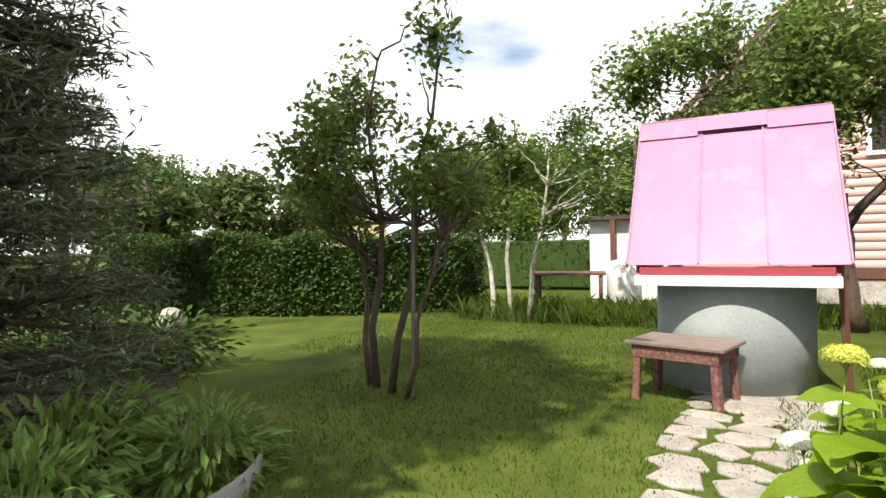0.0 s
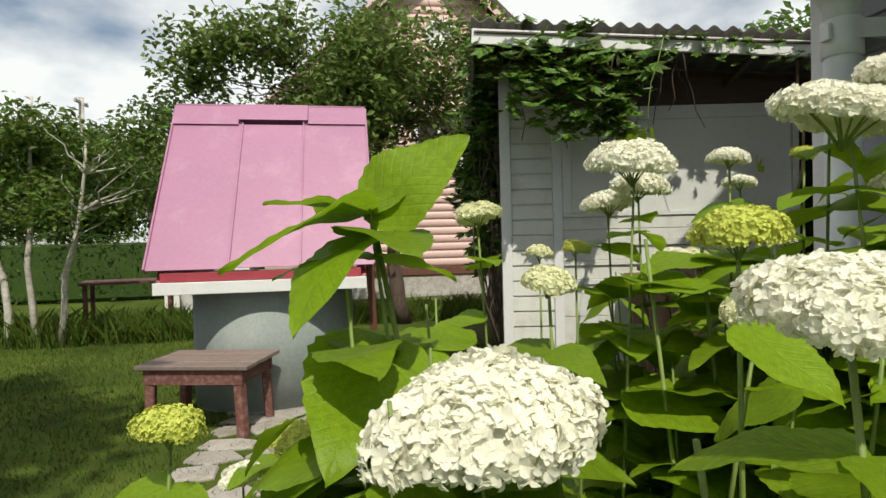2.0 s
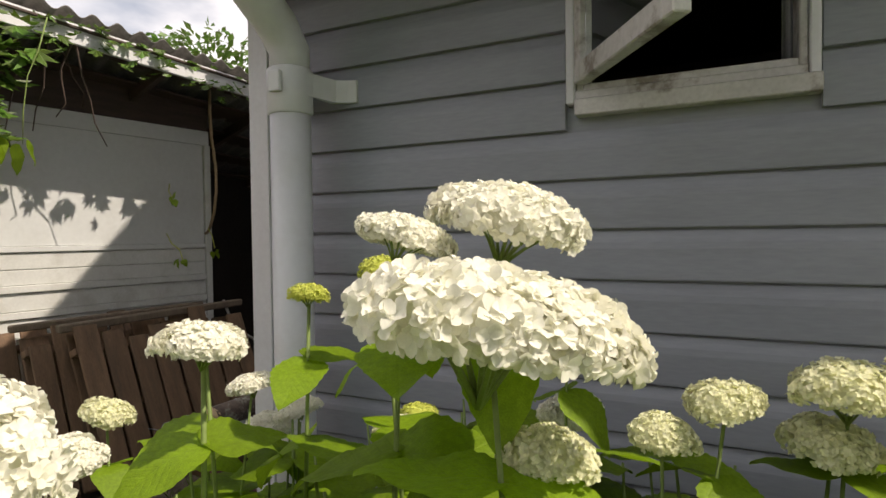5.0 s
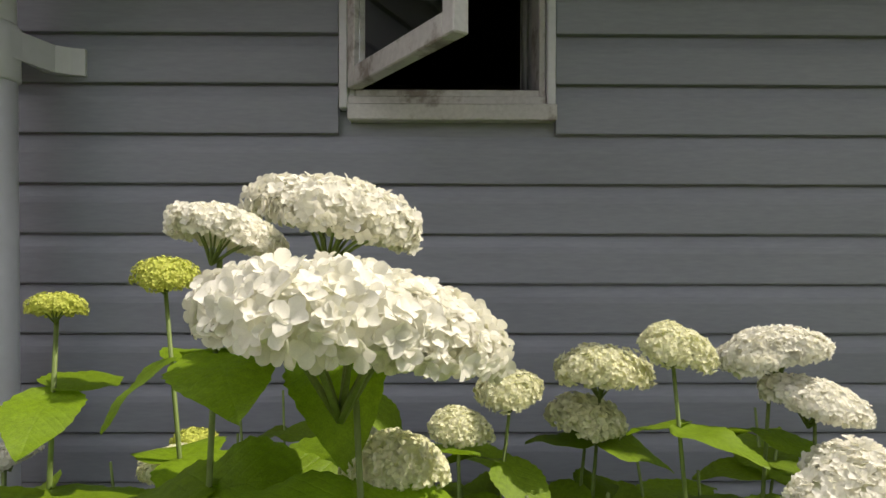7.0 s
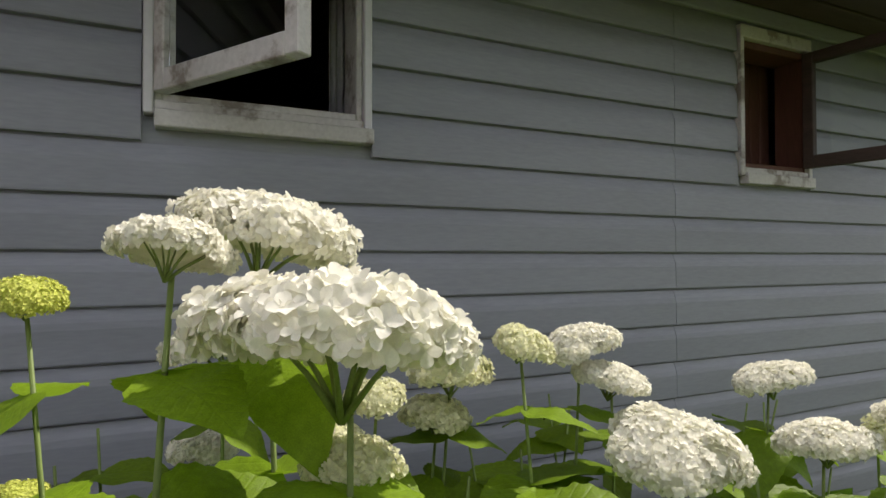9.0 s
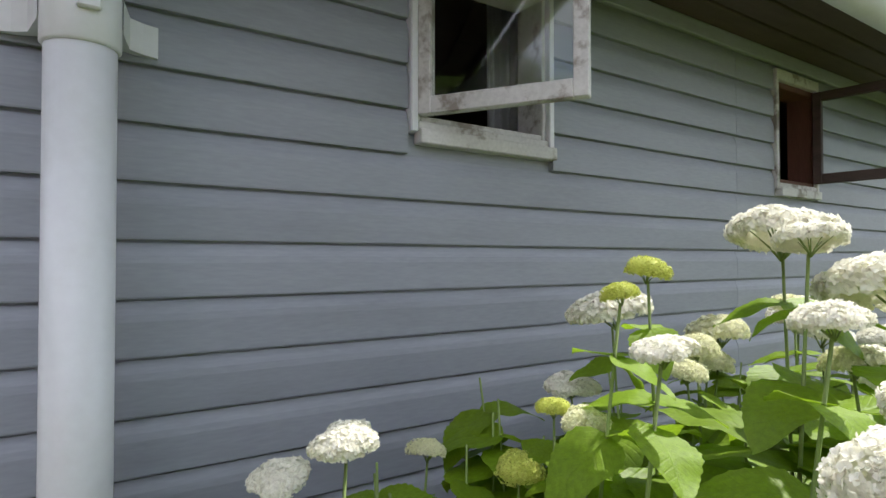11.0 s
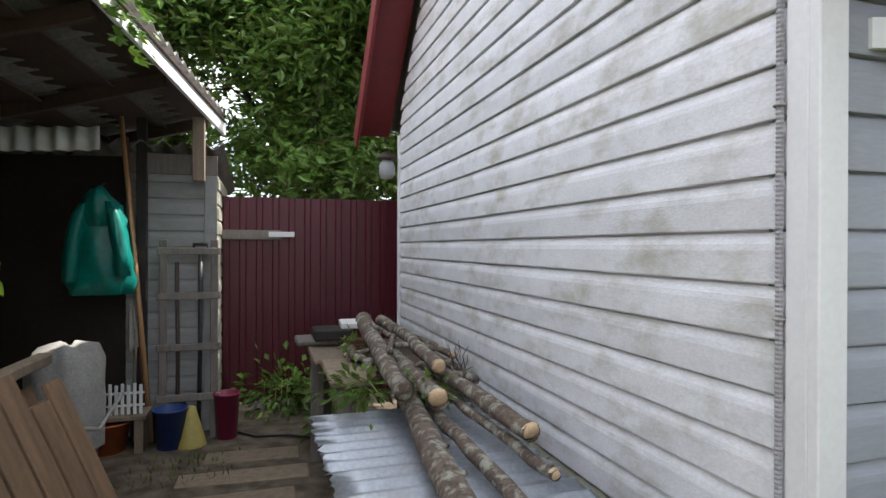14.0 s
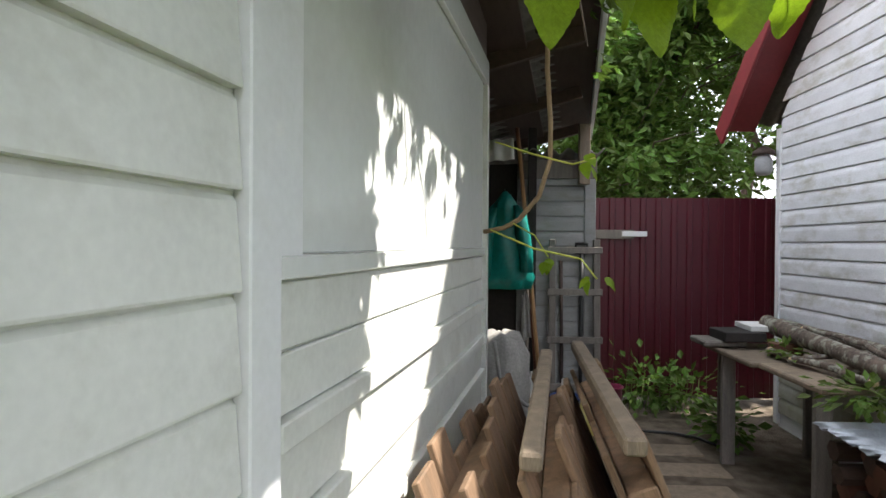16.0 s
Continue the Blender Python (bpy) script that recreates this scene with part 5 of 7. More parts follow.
def stalk_mesh(seed):
    rr = random.Random(seed)
    datas = []
    for k in range(9):
        a = k * 2.4
        r = 0.30 + 0.5 * (k % 3) / 2
        datas.append(tube_data([(0, 0, -0.55), (r * 0.35 * math.cos(a), r * 0.35 * math.sin(a), -0.25), (r * math.cos(a), r * math.sin(a), 0.18)], [0.030, 0.020, 0.012], 5))
    return mesh_of("flower_base", *merge(datas), M_STEM, True)


HEADS = {
    "white": [head_mesh("flower_head", M_PETAL, 1150, fl, 0.086, s, 0.10) for s, fl in ((1, 0.46), (2, 0.42), (3, 0.54))],
    "cream": [head_mesh("flower_head", M_PETALCREAM, 760, 0.62, 0.085, s, 0.09) for s in (4, 5)],
    "green": [head_mesh("flower_head", M_PETALGREEN, 900, 0.68, 0.062, s, 0.07) for s in (6, 7)],
}
STALKS = [stalk_mesh(s) for s in (1, 2)]


def leaf_blade(seed, curl):
    """A broad toothed pointed leaf of unit length along +x, veined by folds."""
    rr = random.Random(seed)
    n = 20
    verts, faces = [], []
    for i in range(n + 1):
        t = i / n
        w = 0.44 * math.sin(math.pi * t ** 0.70) ** 0.75 * (1 - 0.32 * t) + 0.002
        tooth = 1 + (0.035 if i % 2 else -0.025)
        for k, a in enumerate((-1, -0.5, 0, 0.5, 1)):
            z = -curl * t * t * 0.35 + abs(a) * w * 0.13 - 0.06 * abs(a) ** 2 * w + (0.004 if i % 2 else -0.003) * abs(a) + 0.022 * math.sin(t * 8 + seed + a) + 0.014 * math.sin(t * 15 + 2 * seed) * abs(a)
            verts.append((t - abs(a) * 0.05 * (1 - t), a * w * (tooth if abs(a) == 1 else 1), z))
    for i in range(n):
        for k in range(4):
            o = i * 5 + k
            faces.append((o, o + 1, o + 6, o + 5))
    me = mesh_of("leaf", verts, faces, M_LEAF, True)
    return me


BLADES = [leaf_blade(s, c) for s, c in ((1, 0.5), (2, 0.9), (3, 1.4), (4, 0.2), (5, 0.7))]
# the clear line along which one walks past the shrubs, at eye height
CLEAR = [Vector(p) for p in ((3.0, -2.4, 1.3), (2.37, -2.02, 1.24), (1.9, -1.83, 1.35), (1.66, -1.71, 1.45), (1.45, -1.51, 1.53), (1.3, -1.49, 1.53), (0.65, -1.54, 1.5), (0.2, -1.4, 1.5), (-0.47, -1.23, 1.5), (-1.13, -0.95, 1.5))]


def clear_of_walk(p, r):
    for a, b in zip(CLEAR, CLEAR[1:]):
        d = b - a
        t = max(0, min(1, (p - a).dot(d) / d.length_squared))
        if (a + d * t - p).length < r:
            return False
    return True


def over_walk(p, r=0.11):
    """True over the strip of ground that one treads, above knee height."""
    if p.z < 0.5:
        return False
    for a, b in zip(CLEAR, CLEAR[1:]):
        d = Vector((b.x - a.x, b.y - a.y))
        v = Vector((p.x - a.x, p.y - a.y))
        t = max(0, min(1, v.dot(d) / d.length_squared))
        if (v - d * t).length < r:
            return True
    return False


def leaf_at(parent, p, heading, tilt, size, rr, roll=0.0):
    m = Matrix.Translation(p) @ Matrix.Rotation(heading, 4, "Z") @ Matrix.Rotation(-tilt, 4, "Y") @ Matrix.Rotation(roll, 4, "X")
    mid = m @ Vector((size * 0.5, 0, 0))
    tip = m @ Vector((size, 0, 0))
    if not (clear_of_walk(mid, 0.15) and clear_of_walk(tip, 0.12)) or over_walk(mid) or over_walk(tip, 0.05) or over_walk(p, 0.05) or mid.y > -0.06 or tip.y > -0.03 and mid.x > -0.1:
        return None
    return put("leaf", rr.choice(BLADES), parent, m @ Matrix.Scale(size, 4))


def shrub(seed, root, heads, spare, label):
    """heads: (x, y, z, width, kind). spare: leafy shoots without flowers, as (x, y, z)."""
    rr = random.Random(seed)
    s = thing("hydrangea", label, "shrub", (0, 0, 0))
    root = Vector((*root, 0))
    for x, y, z, w, kind in heads:
        tip = Vector((x, y, z))
        m = Matrix.Translation(tip - Vector((0, 0, w * 0.10))) @ Matrix.Rotation(rr.uniform(-0.22, 0.22), 4, "X") @ Matrix.Rotation(rr.uniform(-0.22, 0.22), 4, "Y") @ Matrix.Rotation(rr.uniform(0, 6.28), 4, "Z") @ Matrix.Scale(w * 0.5, 4)
        hd = put("flower_head", rr.choice(HEADS[kind]), s, m, {"white": "white lacy domed flower head", "cream": "cream half-open flower head", "green": "yellow-green flower head in bud"}[kind])
        put("flower_base", rr.choice(STALKS), hd)
        shoot(s, rr, root, tip - Vector((0, 0, w * 0.32)), 6, 0.12 + 0.20 * w)
    for x, y, z in spare:
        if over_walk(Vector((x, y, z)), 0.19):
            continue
        shoot(s, rr, root, Vector((x, y, z)), 6, 0.185)
    return s


def shoot(s, rr, root, top, pairs, leaf):
    g = Vector((root.x + (top.x - root.x) * 0.72 + rr.uniform(-0.08, 0.08), root.y + (top.y - root.y) * 0.72 + rr.uniform(-0.08, 0.08), 0))
    g.z = ground_height(g.x, g.y) - 0.01
    mid = g.lerp(top, 0.55) + Vector((rr.uniform(-0.05, 0.05), rr.uniform(-0.05, 0.05), 0))
    pts = [g, g.lerp(mid, 0.5), mid, mid.lerp(top, 0.6), top]
    v, f = tube_data(pts, [0.0046, 0.0042, 0.0036, 0.0030, 0.0024], 6)
    put("stem", mesh_of("stem", v, f, M_STEM, True), s)
    h0 = rr.uniform(0, 3.14)
    n = max(2, int((top.z - 0.25) / 0.115))
    for i in range(min(n, pairs + 2)):
        q = 1 - (0.075 + i * 0.115) / max(0.3, (top - g).length)
        if q < 0.12:
            break
        p = mid.lerp(top, (q - 0.55) / 0.45) if q > 0.55 else g.lerp(mid, q / 0.55)
        for k in (0, 1, 2) if i > 1 else (0, 1):
            size = leaf * (0.70 + 0.65 * min(1, i / 2.0)) * rr.uniform(0.85, 1.2)
            leaf_at(s, p, h0 + i * 1.57 + k * math.pi + rr.uniform(-0.4, 0.4), rr.uniform(-0.35, 0.35) - 0.08, size, rr, rr.uniform(-0.35, 0.35))


W_, C_, G_ = "white", "cream", "green"
rr = random.Random(77)
def spares(x0, x1, y0, y1, z0, z1, n, seed):
    q = random.Random(seed)
    return [(q.uniform(x0, x1), q.uniform(y0, y1), z0 + (z1 - z0) * q.random() ** 0.55) for _ in range(n)]


shrub(1, (1.32, -0.75), [(1.290, -1.105, 1.490, 0.218, W_), (1.168, -1.03, 1.545, 0.094, W_), (1.250, -0.955, 1.566, 0.165, W_), (1.040, -0.855, 1.495, 0.070, G_), (1.00, -0.76, 1.245, 0.075, C_),
                         (1.375, -0.70, 1.275, 0.090, C_), (1.590, -0.645, 1.345, 0.135, C_), (1.45, -0.675, 1.32, 0.10, C_), (1.575, -0.62, 1.265, 0.125, C_)],
      spares(0.9, 1.7, -1.2, -0.4, 0.95, 1.27, 24, 1), "leafy hydrangea with large white and cream flower heads")
shrub(2, (1.85, -0.7), [(1.640, -0.790, 1.405, 0.095, C_), (1.800, -0.725, 1.39, 0.135, W_), (1.835, -0.765, 1.335, 0.125, W_), (1.815, -0.91, 1.27, 0.19, W_), (2.25, -0.75, 1.3, 0.15, W_), (2.1, -0.95, 1.25, 0.14, W_), (2.45, -0.9, 1.2, 0.15, C_)],
      spares(1.6, 2.6, -1.2, -0.4, 0.9, 1.22, 22, 2), "leafy hydrangea with white flower heads beside the grey wall")
shrub(3, (0.75, -0.75), [(1.008, -1.125, 1.445, 0.082, W_), (0.938, -0.885, 1.462, 0.055, G_), (0.87, -1.00, 1.405, 0.075, W_), (0.956, -0.645, 1.141, 0.088, G_), (0.385, -0.81, 1.21, 0.095, C_), (0.558, -0.993, 1.22, 0.115, W_)],
      spares(0.35, 1.05, -1.2, -0.4, 0.85, 1.20, 22, 3), "leafy hydrangea with small white flower heads near the downpipe")
shrub(4, (1.15, -1.2), [(1.230, -0.624, 1.420, 0.165, W_), (1.31, -1.03, 1.353, 0.088, C_), (1.216, -0.521, 1.240, 0.115, W_)],
      spares(0.85, 1.5, -1.4, -0.7, 0.95, 1.26, 22, 4), "leafy hydrangea crowded with broad white flower heads")
shrub(5, (0.62, -0.55), [(0.475, -0.47, 1.10, 0.105, W_), (0.578, -0.485, 1.155, 0.100, W_), (0.615, -0.667, 1.257, 0.095, W_), (0.999, -0.689, 1.250, 0.063, G_), (0.871, -0.473, 1.140, 0.075, C_)],
      spares(0.35, 0.8, -0.7, -0.3, 0.6, 0.95, 6, 5), "low hydrangea with white heads against the grey wall")
shrub(6, (1.35, -1.55), [(1.56, -1.80, 1.122, 0.225, W_), (1.045, -1.362, 1.438, 0.165, W_), (0.895, -1.275, 1.40, 0.125, W_), (0.765, -1.29, 1.37, 0.125, W_), (1.794, -1.600, 1.243, 0.125, W_), (1.95, -1.66, 1.075, 0.125, W_), (1.589, -1.530, 1.285, 0.095, G_), (1.49, -1.435, 1.185, 0.085, C_), (0.95, -1.665, 1.335, 0.092, C_), (1.378, -1.66, 1.222, 0.075, C_), (0.922, -1.44, 1.257, 0.062, G_), (0.747, -1.465, 1.245, 0.070, C_)],
      spares(0.65, 2.0, -1.9, -1.15, 0.85, 1.17, 40, 6) + [(1.37, -1.90, 1.33), (1.42, -1.93, 1.22), (1.30, -1.97, 1.12)], "sunlit hydrangea leaning out over the path")
shrub(7, (1.0, -1.95), [(1.184, -2.212, 1.004, 0.110, G_), (1.092, -2.026, 0.935, 0.115, G_), (0.371, -2.027, 0.845, 0.095, W_), (0.881, -2.045, 0.863, 0.11, G_), (0.957, -2.302, 0.70, 0.13, W_), (0.793, -2.185, 0.77, 0.10, W_), (0.5, -2.25, 0.47, 0.09, W_), (0.4, -2.28, 0.33, 0.09, W_)],
      spares(0.3, 1.7, -2.2, -1.6, 0.5, 0.95, 26, 7), "low hydrangea with greenish flower heads at the path edge")
shrub(8, (2.3, -1.6), [(2.35, -1.35, 1.25, 0.16, W_), (2.6, -1.5, 1.2, 0.16, W_), (2.05, -1.3, 1.3, 0.15, W_), (2.75, -1.2, 1.25, 0.15, W_), (2.2, -1.05, 1.3, 0.14, W_)],
      spares(1.75, 3.0, -1.75, -0.9, 0.8, 1.17, 32, 8), "hydrangea with white flower heads in the bed by the wall")
big = thing("hydrangea", "broad-leaved hydrangea shoot leaning out over the path", "shrub")
br = random.Random(8)
for x, y, z, shoot_leaves in ((1.36, -1.90, 1.335, ((78, 40, 0.17, 1.0), (205, 8, 0.16), (292, -8, 0.20), (262, 12, 0.14), (20, 5, 0.16), (120, 45, 0.11), (320, -10, 0.17))), (1.62, -1.60, 1.08, ((200, 0, 0.20), (280, -15, 0.20), (130, 10, 0.18), (40, -5, 0.18))), (1.85, -1.62, 1.05, ((230, -5, 0.21), (310, -10, 0.2), (150, 10, 0.18), (60, 0, 0.2))),
                                (1.38, -1.10, 1.27, ((20, 8, 0.19), (290, 5, 0.17), (200, 0, 0.18), (110, 10, 0.15))), (1.18, -1.16, 1.275, ((250, 5, 0.16), (330, 10, 0.17), (70, 5, 0.15), (160, 8, 0.16))),
                                (1.05, -1.22, 1.25, ((200, 5, 0.16), (290, 0, 0.17), (20, 8, 0.15))), (1.12, -1.38, 1.27, ((230, 8, 0.17), (140, 5, 0.15), (330, -5, 0.17), (60, 10, 0.14))), (1.52, -1.02, 1.25, ((250, 6, 0.17), (340, 5, 0.18), (60, 8, 0.16), (160, 4, 0.17)))):
    g = Vector((x * 0.9 + 0.1, y * 0.8 - 0.2, 0))
    tube("stem", [g, g.lerp(Vector((x, y, z)), 0.5) + Vector((0.02, 0.02, 0.05)), (x, y, z)], [0.0052, 0.0046, 0.0036], M_STEM, big, 7)
    for h, tl, sz, *turn in shoot_leaves:
        leaf_at(big, Vector((x, y, z - br.uniform(0, 0.10))), radians(h), radians(tl), sz, br, turn[0] if turn else br.uniform(-0.3, 0.3))
# filler foliage deep in the bed
nr = np.random.default_rng(91)
pts = np.stack([nr.uniform(0.25, 3.0, 2600), nr.uniform(-2.0, -0.25, 2600), nr.uniform(0.05, 0.95, 2600) ** 1.0], 1)
pts = pts[(pts[:, 1] > -2.15 + 0.35 * np.abs(pts[:, 0] - 1.2)) & (pts[:, 2] < 0.62 + 0.25 * np.minimum(1, pts[:, 0]))]
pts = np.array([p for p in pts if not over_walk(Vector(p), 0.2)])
tagged(leaves("hydrangea_foliage", pts, 0.12, M_LEAFS, None, 91, 1.35, 0.5), "dense shaded hydrangea leaves deep in the bed", "foliage", kind="stuff")
bm = bmesh.new()
box_bm(0.1, 3.4, -1.95, -0.02, -0.10, 0.015, 0.01, bm)
tagged(part("soil_bed", bm, M_SOIL), "bare dark soil under the hydrangeas", "soil", kind="structure")

# ---- climbing vine on the veranda ----
vine = thing("climbing_vine", "dense climbing vine with five-part leaves hanging over the shed corner", "vine")
vine.matrix_basis = VM.copy()
vr = random.Random(15)
datas = []
def palmate(name, points, size, material, parent, seed):
    """Five pointed leaflets fanned from one stalk end, drooping outwards."""
    g = np.random.default_rng(seed)
    verts, faces = [], []
    for p in points:
        a = g.uniform(-1.2, 1.2) - math.pi / 2
        droop = g.uniform(0.15, 1.1)
        fwd = Vector((math.cos(a) * math.cos(droop), math.sin(a) * math.cos(droop), -math.sin(droop)))
        side = Vector((-math.sin(a), math.cos(a), g.uniform(-0.35, 0.35))).normalized()
        nrm = side.cross(fwd).normalized()
        s_ = size * g.uniform(0.65, 1.25)
        for ang, k in ((-1.25, 0.62), (-0.62, 0.88), (0.0, 1.0), (0.62, 0.88), (1.25, 0.62)):
            d = (fwd * math.cos(ang) + side * math.sin(ang)).normalized()
            w = nrm.cross(d).normalized()
            L_ = s_ * k
            o = len(verts)
            c = Vector(p)
            verts += [c, c + d * L_ * 0.55 + w * L_ * 0.20 + nrm * L_ * 0.04, c + d * L_ - nrm * L_ * 0.16, c + d * L_ * 0.55 - w * L_ * 0.20 + nrm * L_ * 0.04]
            faces += [(o, o + 2, o + 1), (o, o + 3, o + 2)]
    return put(name, mesh_of(name, verts, faces, material), parent)


for i in range(26):
    x0 = vr.uniform(-0.25, 1.5)
    pts_ = wander(vr, (x0, -0.58, 2.9 - x0 * 0.04), (x0 + vr.uniform(-0.2, 0.3), -0.50 + vr.uniform(-0.12, 0.3), 2.9 - vr.uniform(0.3, 1.1) * (1 - 0.35 * abs(x0 - 0.6))), 6, 0.15)
    datas.append(limb(pts_, 0.008, 0.003))
for i in range(22):
    datas.append(limb(wander(vr, (-0.02, 0.2, 0.1), (vr.uniform(-0.35, 0.0), vr.uniform(-0.1, 1.6), vr.uniform(1.4, 2.9)), 7, 0.1), 0.010, 0.004))
for v, f in datas:
    put("stem", mesh_of("stem", v, f, M_BARKDARK, True), vine)
nr = np.random.default_rng(15)
blobs = [(0.15, -0.62, 2.70, 0.36, 0.20, 0.36), (0.55, -0.66, 2.60, 0.40, 0.22, 0.40), (0.92, -0.64, 2.48, 0.30, 0.2, 0.40), (0.80, -0.60, 2.22, 0.24, 0.16, 0.26), (0.42, -0.64, 2.32, 0.25, 0.18, 0.28), (0.10, -0.66, 2.42, 0.16, 0.16, 0.22),
         (-0.20, 0.2, 2.55, 0.22, 0.40, 0.45), (-0.25, 0.6, 2.25, 0.25, 0.45, 0.5), (-0.28, 0.9, 1.85, 0.25, 0.45, 0.5), (-0.25, 0.45, 1.55, 0.18, 0.35, 0.4), (-0.18, 1.3, 2.0, 0.2, 0.5, 0.5), (-0.18, 0.6, 1.15, 0.12, 0.25, 0.3), (-0.15, -0.35, 2.85, 0.3, 0.3, 0.18)]
palmate("leaves", blob_points(nr, blobs, 300, 0.85), 0.135, M_VINE, vine, 15)
q = np.stack([nr.uniform(1.1, 3.3, 95), nr.normal(-0.64, 0.04, 95), nr.random(95) ** 1.4], 1)
q[:, 2] = 3.00 - 0.085 * q[:, 0] - 0.20 * q[:, 2]
palmate("leaves", q, 0.085, M_VINE, vine, 16)
# one long hanging tendril, and loose sprays near the eye
tendril = thing("vine_runner", "bare brown vine runner looping down from the roof edge", "vine")
tube("stem", [(-2.20, 1.80, 2.72), (-2.21, 1.81, 2.55), (-2.21, 1.82, 2.35), (-2.19, 1.84, 2.1), (-2.19, 1.84, 1.92), (-2.24, 1.86, 1.75), (-2.33, 1.90, 1.64), (-2.40, 1.94, 1.60), (-2.50, 2.0, 1.58)], [0.012] * 9, M_HOSE, tendril, 7)
spray = thing("vine_spray", "bright green vine shoots trailing from the roof edge", "vine")
for a, b in (((-2.30, 0.25, 2.70), (-2.28, 0.16, 2.03)), ((-2.10, 0.25, 2.70), (-2.08, 0.18, 2.03)), ((-1.70, 0.3, 2.70), (-1.69, 0.16, 2.02))):
    tube("stem", wander(vr, a, b, 5, 0.1), [0.004, 0.004, 0.003, 0.003, 0.002], M_STEM, spray, 5)
lr = random.Random(5)
for x, y, z in ((-2.42, 0.18, 2.05), (-2.30, 0.15, 2.05), (-2.22, 0.18, 2.02), (-2.14, 0.16, 2.06), (-2.06, 0.2, 2.03), (-1.98, 0.18, 2.05), (-2.1, 0.24, 2.1), (-1.74, 0.15, 2.02), (-1.64, 0.15, 2.03), (-2.26, 0.24, 2.12)):
    m = pose(x, y, z, lr.uniform(-30, 30), lr.uniform(55, 85), lr.uniform(0, 360)) @ Matrix.Scale(lr.uniform(0.12, 0.16), 4)
    put("leaf", lr.choice(BLADES), spray, m)
wisp = thing("vine_wisps", "thin yellow-green vine tips reaching into the passage", "vine")
for pts_ in ([(-2.46, 1.62, 1.97), (-2.32, 1.50, 1.90), (-2.16, 1.40, 1.84), (-2.08, 1.36, 1.86)], [(-2.48, 1.6, 1.58), (-2.3, 1.5, 1.50), (-2.12, 1.42, 1.46), (-2.06, 1.4, 1.38)], [(-2.36, 1.9, 1.62), (-2.26, 1.85, 1.56), (-2.2, 1.82, 1.46)]):
    tube("stem", pts_, 0.004, M_PETALGREEN, wisp, 5)
    for k in range(3):
        p = Vector(pts_[-1]) + Vector((lr.uniform(-0.05, 0.05), lr.uniform(-0.03, 0.03), lr.uniform(-0.04, 0.02)))
        put("leaf", lr.choice(BLADES), wisp, Matrix.Translation(p) @ pose(0, 0, 0, lr.uniform(-40, 40), lr.uniform(30, 80), lr.uniform(0, 360)) @ Matrix.Scale(0.06, 4))


# ---- passage: firewood table, tin sheet, logs ----
table = thing("log_table", "weathered plank table against the gable wall", "table")
box("tabletop", -0.80, -0.06, 2.05, 2.68, 0.765, 0.80, M_ROUGH, table, bevel=0.008)
box("tabletop", -0.84, -0.06, 2.685, 3.42, 0.762, 0.795, M_ROUGH, table, bevel=0.008)
for x, y in ((-0.78, 3.12), (-0.70, 3.36), (-0.12, 3.3), (-0.12, 2.2), (-0.72, 2.16)):
    beam("leg", (x, y, 0.0), (x, y, 0.76), 0.09, 0.035, M_GREYWOOD, table)
ledge_slab = thing("stone_slab", "pale stone slab on the end of the plank table", "stone")
box("slab", -0.92, -0.62, 3.18, 3.46, 0.802, 0.845, M_GREYWOOD, ledge_slab, bevel=0.012)
papers = thing("paper_stack", "pile of white-covered papers lying on dark boards", "papers")
box("board", -0.80, -0.52, 3.12, 3.40, 0.848, 0.915, M_DARK, papers, bevel=0.006)
box("paper_pad", -0.79, -0.55, 3.08, 3.36, 0.917, 0.955, M_BOOK, papers, bevel=0.004, m=pose(0.02, 0.05, 0, 0, 0, -3))
flowerpot = thing("brick", "terracotta brick standing on the plank table", "brick")
box("brick", -0.60, -0.42, 2.86, 2.96, 0.802, 0.885, M_SIENNA, flowerpot, bevel=0.006)
tin = thing("tin_sheet", "corrugated galvanised sheet laid over the firewood", "sheet")
corrugated("sheet", 0.84, 1.68, 0.105, 0.013, 0.002, M_TIN, tin, pose(-0.045, 0.24, 0.660, 0, 0, 91.0), 8, "rippled zinc sheet", jag=0.02)
pile = thing("firewood_pile", "stack of split dark firewood under the tin sheet", "firewood")
pr = random.Random(4)
for j in range(6):
    for i in range(14):
        y = 0.42 + i * 0.108 + (0.05 if j % 2 else 0) + pr.uniform(-0.01, 0.01)
        r = 0.050
        ring = [(r * math.cos(a) * pr.uniform(0.85, 1.1), r * math.sin(a) * pr.uniform(0.85, 1.1)) for a in np.linspace(0, 5.2, 6)]
        x0, x1 = -0.80 + pr.uniform(-0.05, 0.05), -0.10
        verts = [(x0, p[0], p[1]) for p in ring] + [(x1, p[0], p[1]) for p in ring]
        faces = [(k, (k + 1) % 6, 6 + (k + 1) % 6, 6 + k) for k in range(6)] + [tuple(range(6))[::-1], tuple(range(6, 12))]
        put("split_log", mesh_of("split_log", verts, faces, M_SIENNA if pr.random() < 0.35 else M_BROWNWOOD), pile, pose(0, y, 0.055 + j * 0.099))


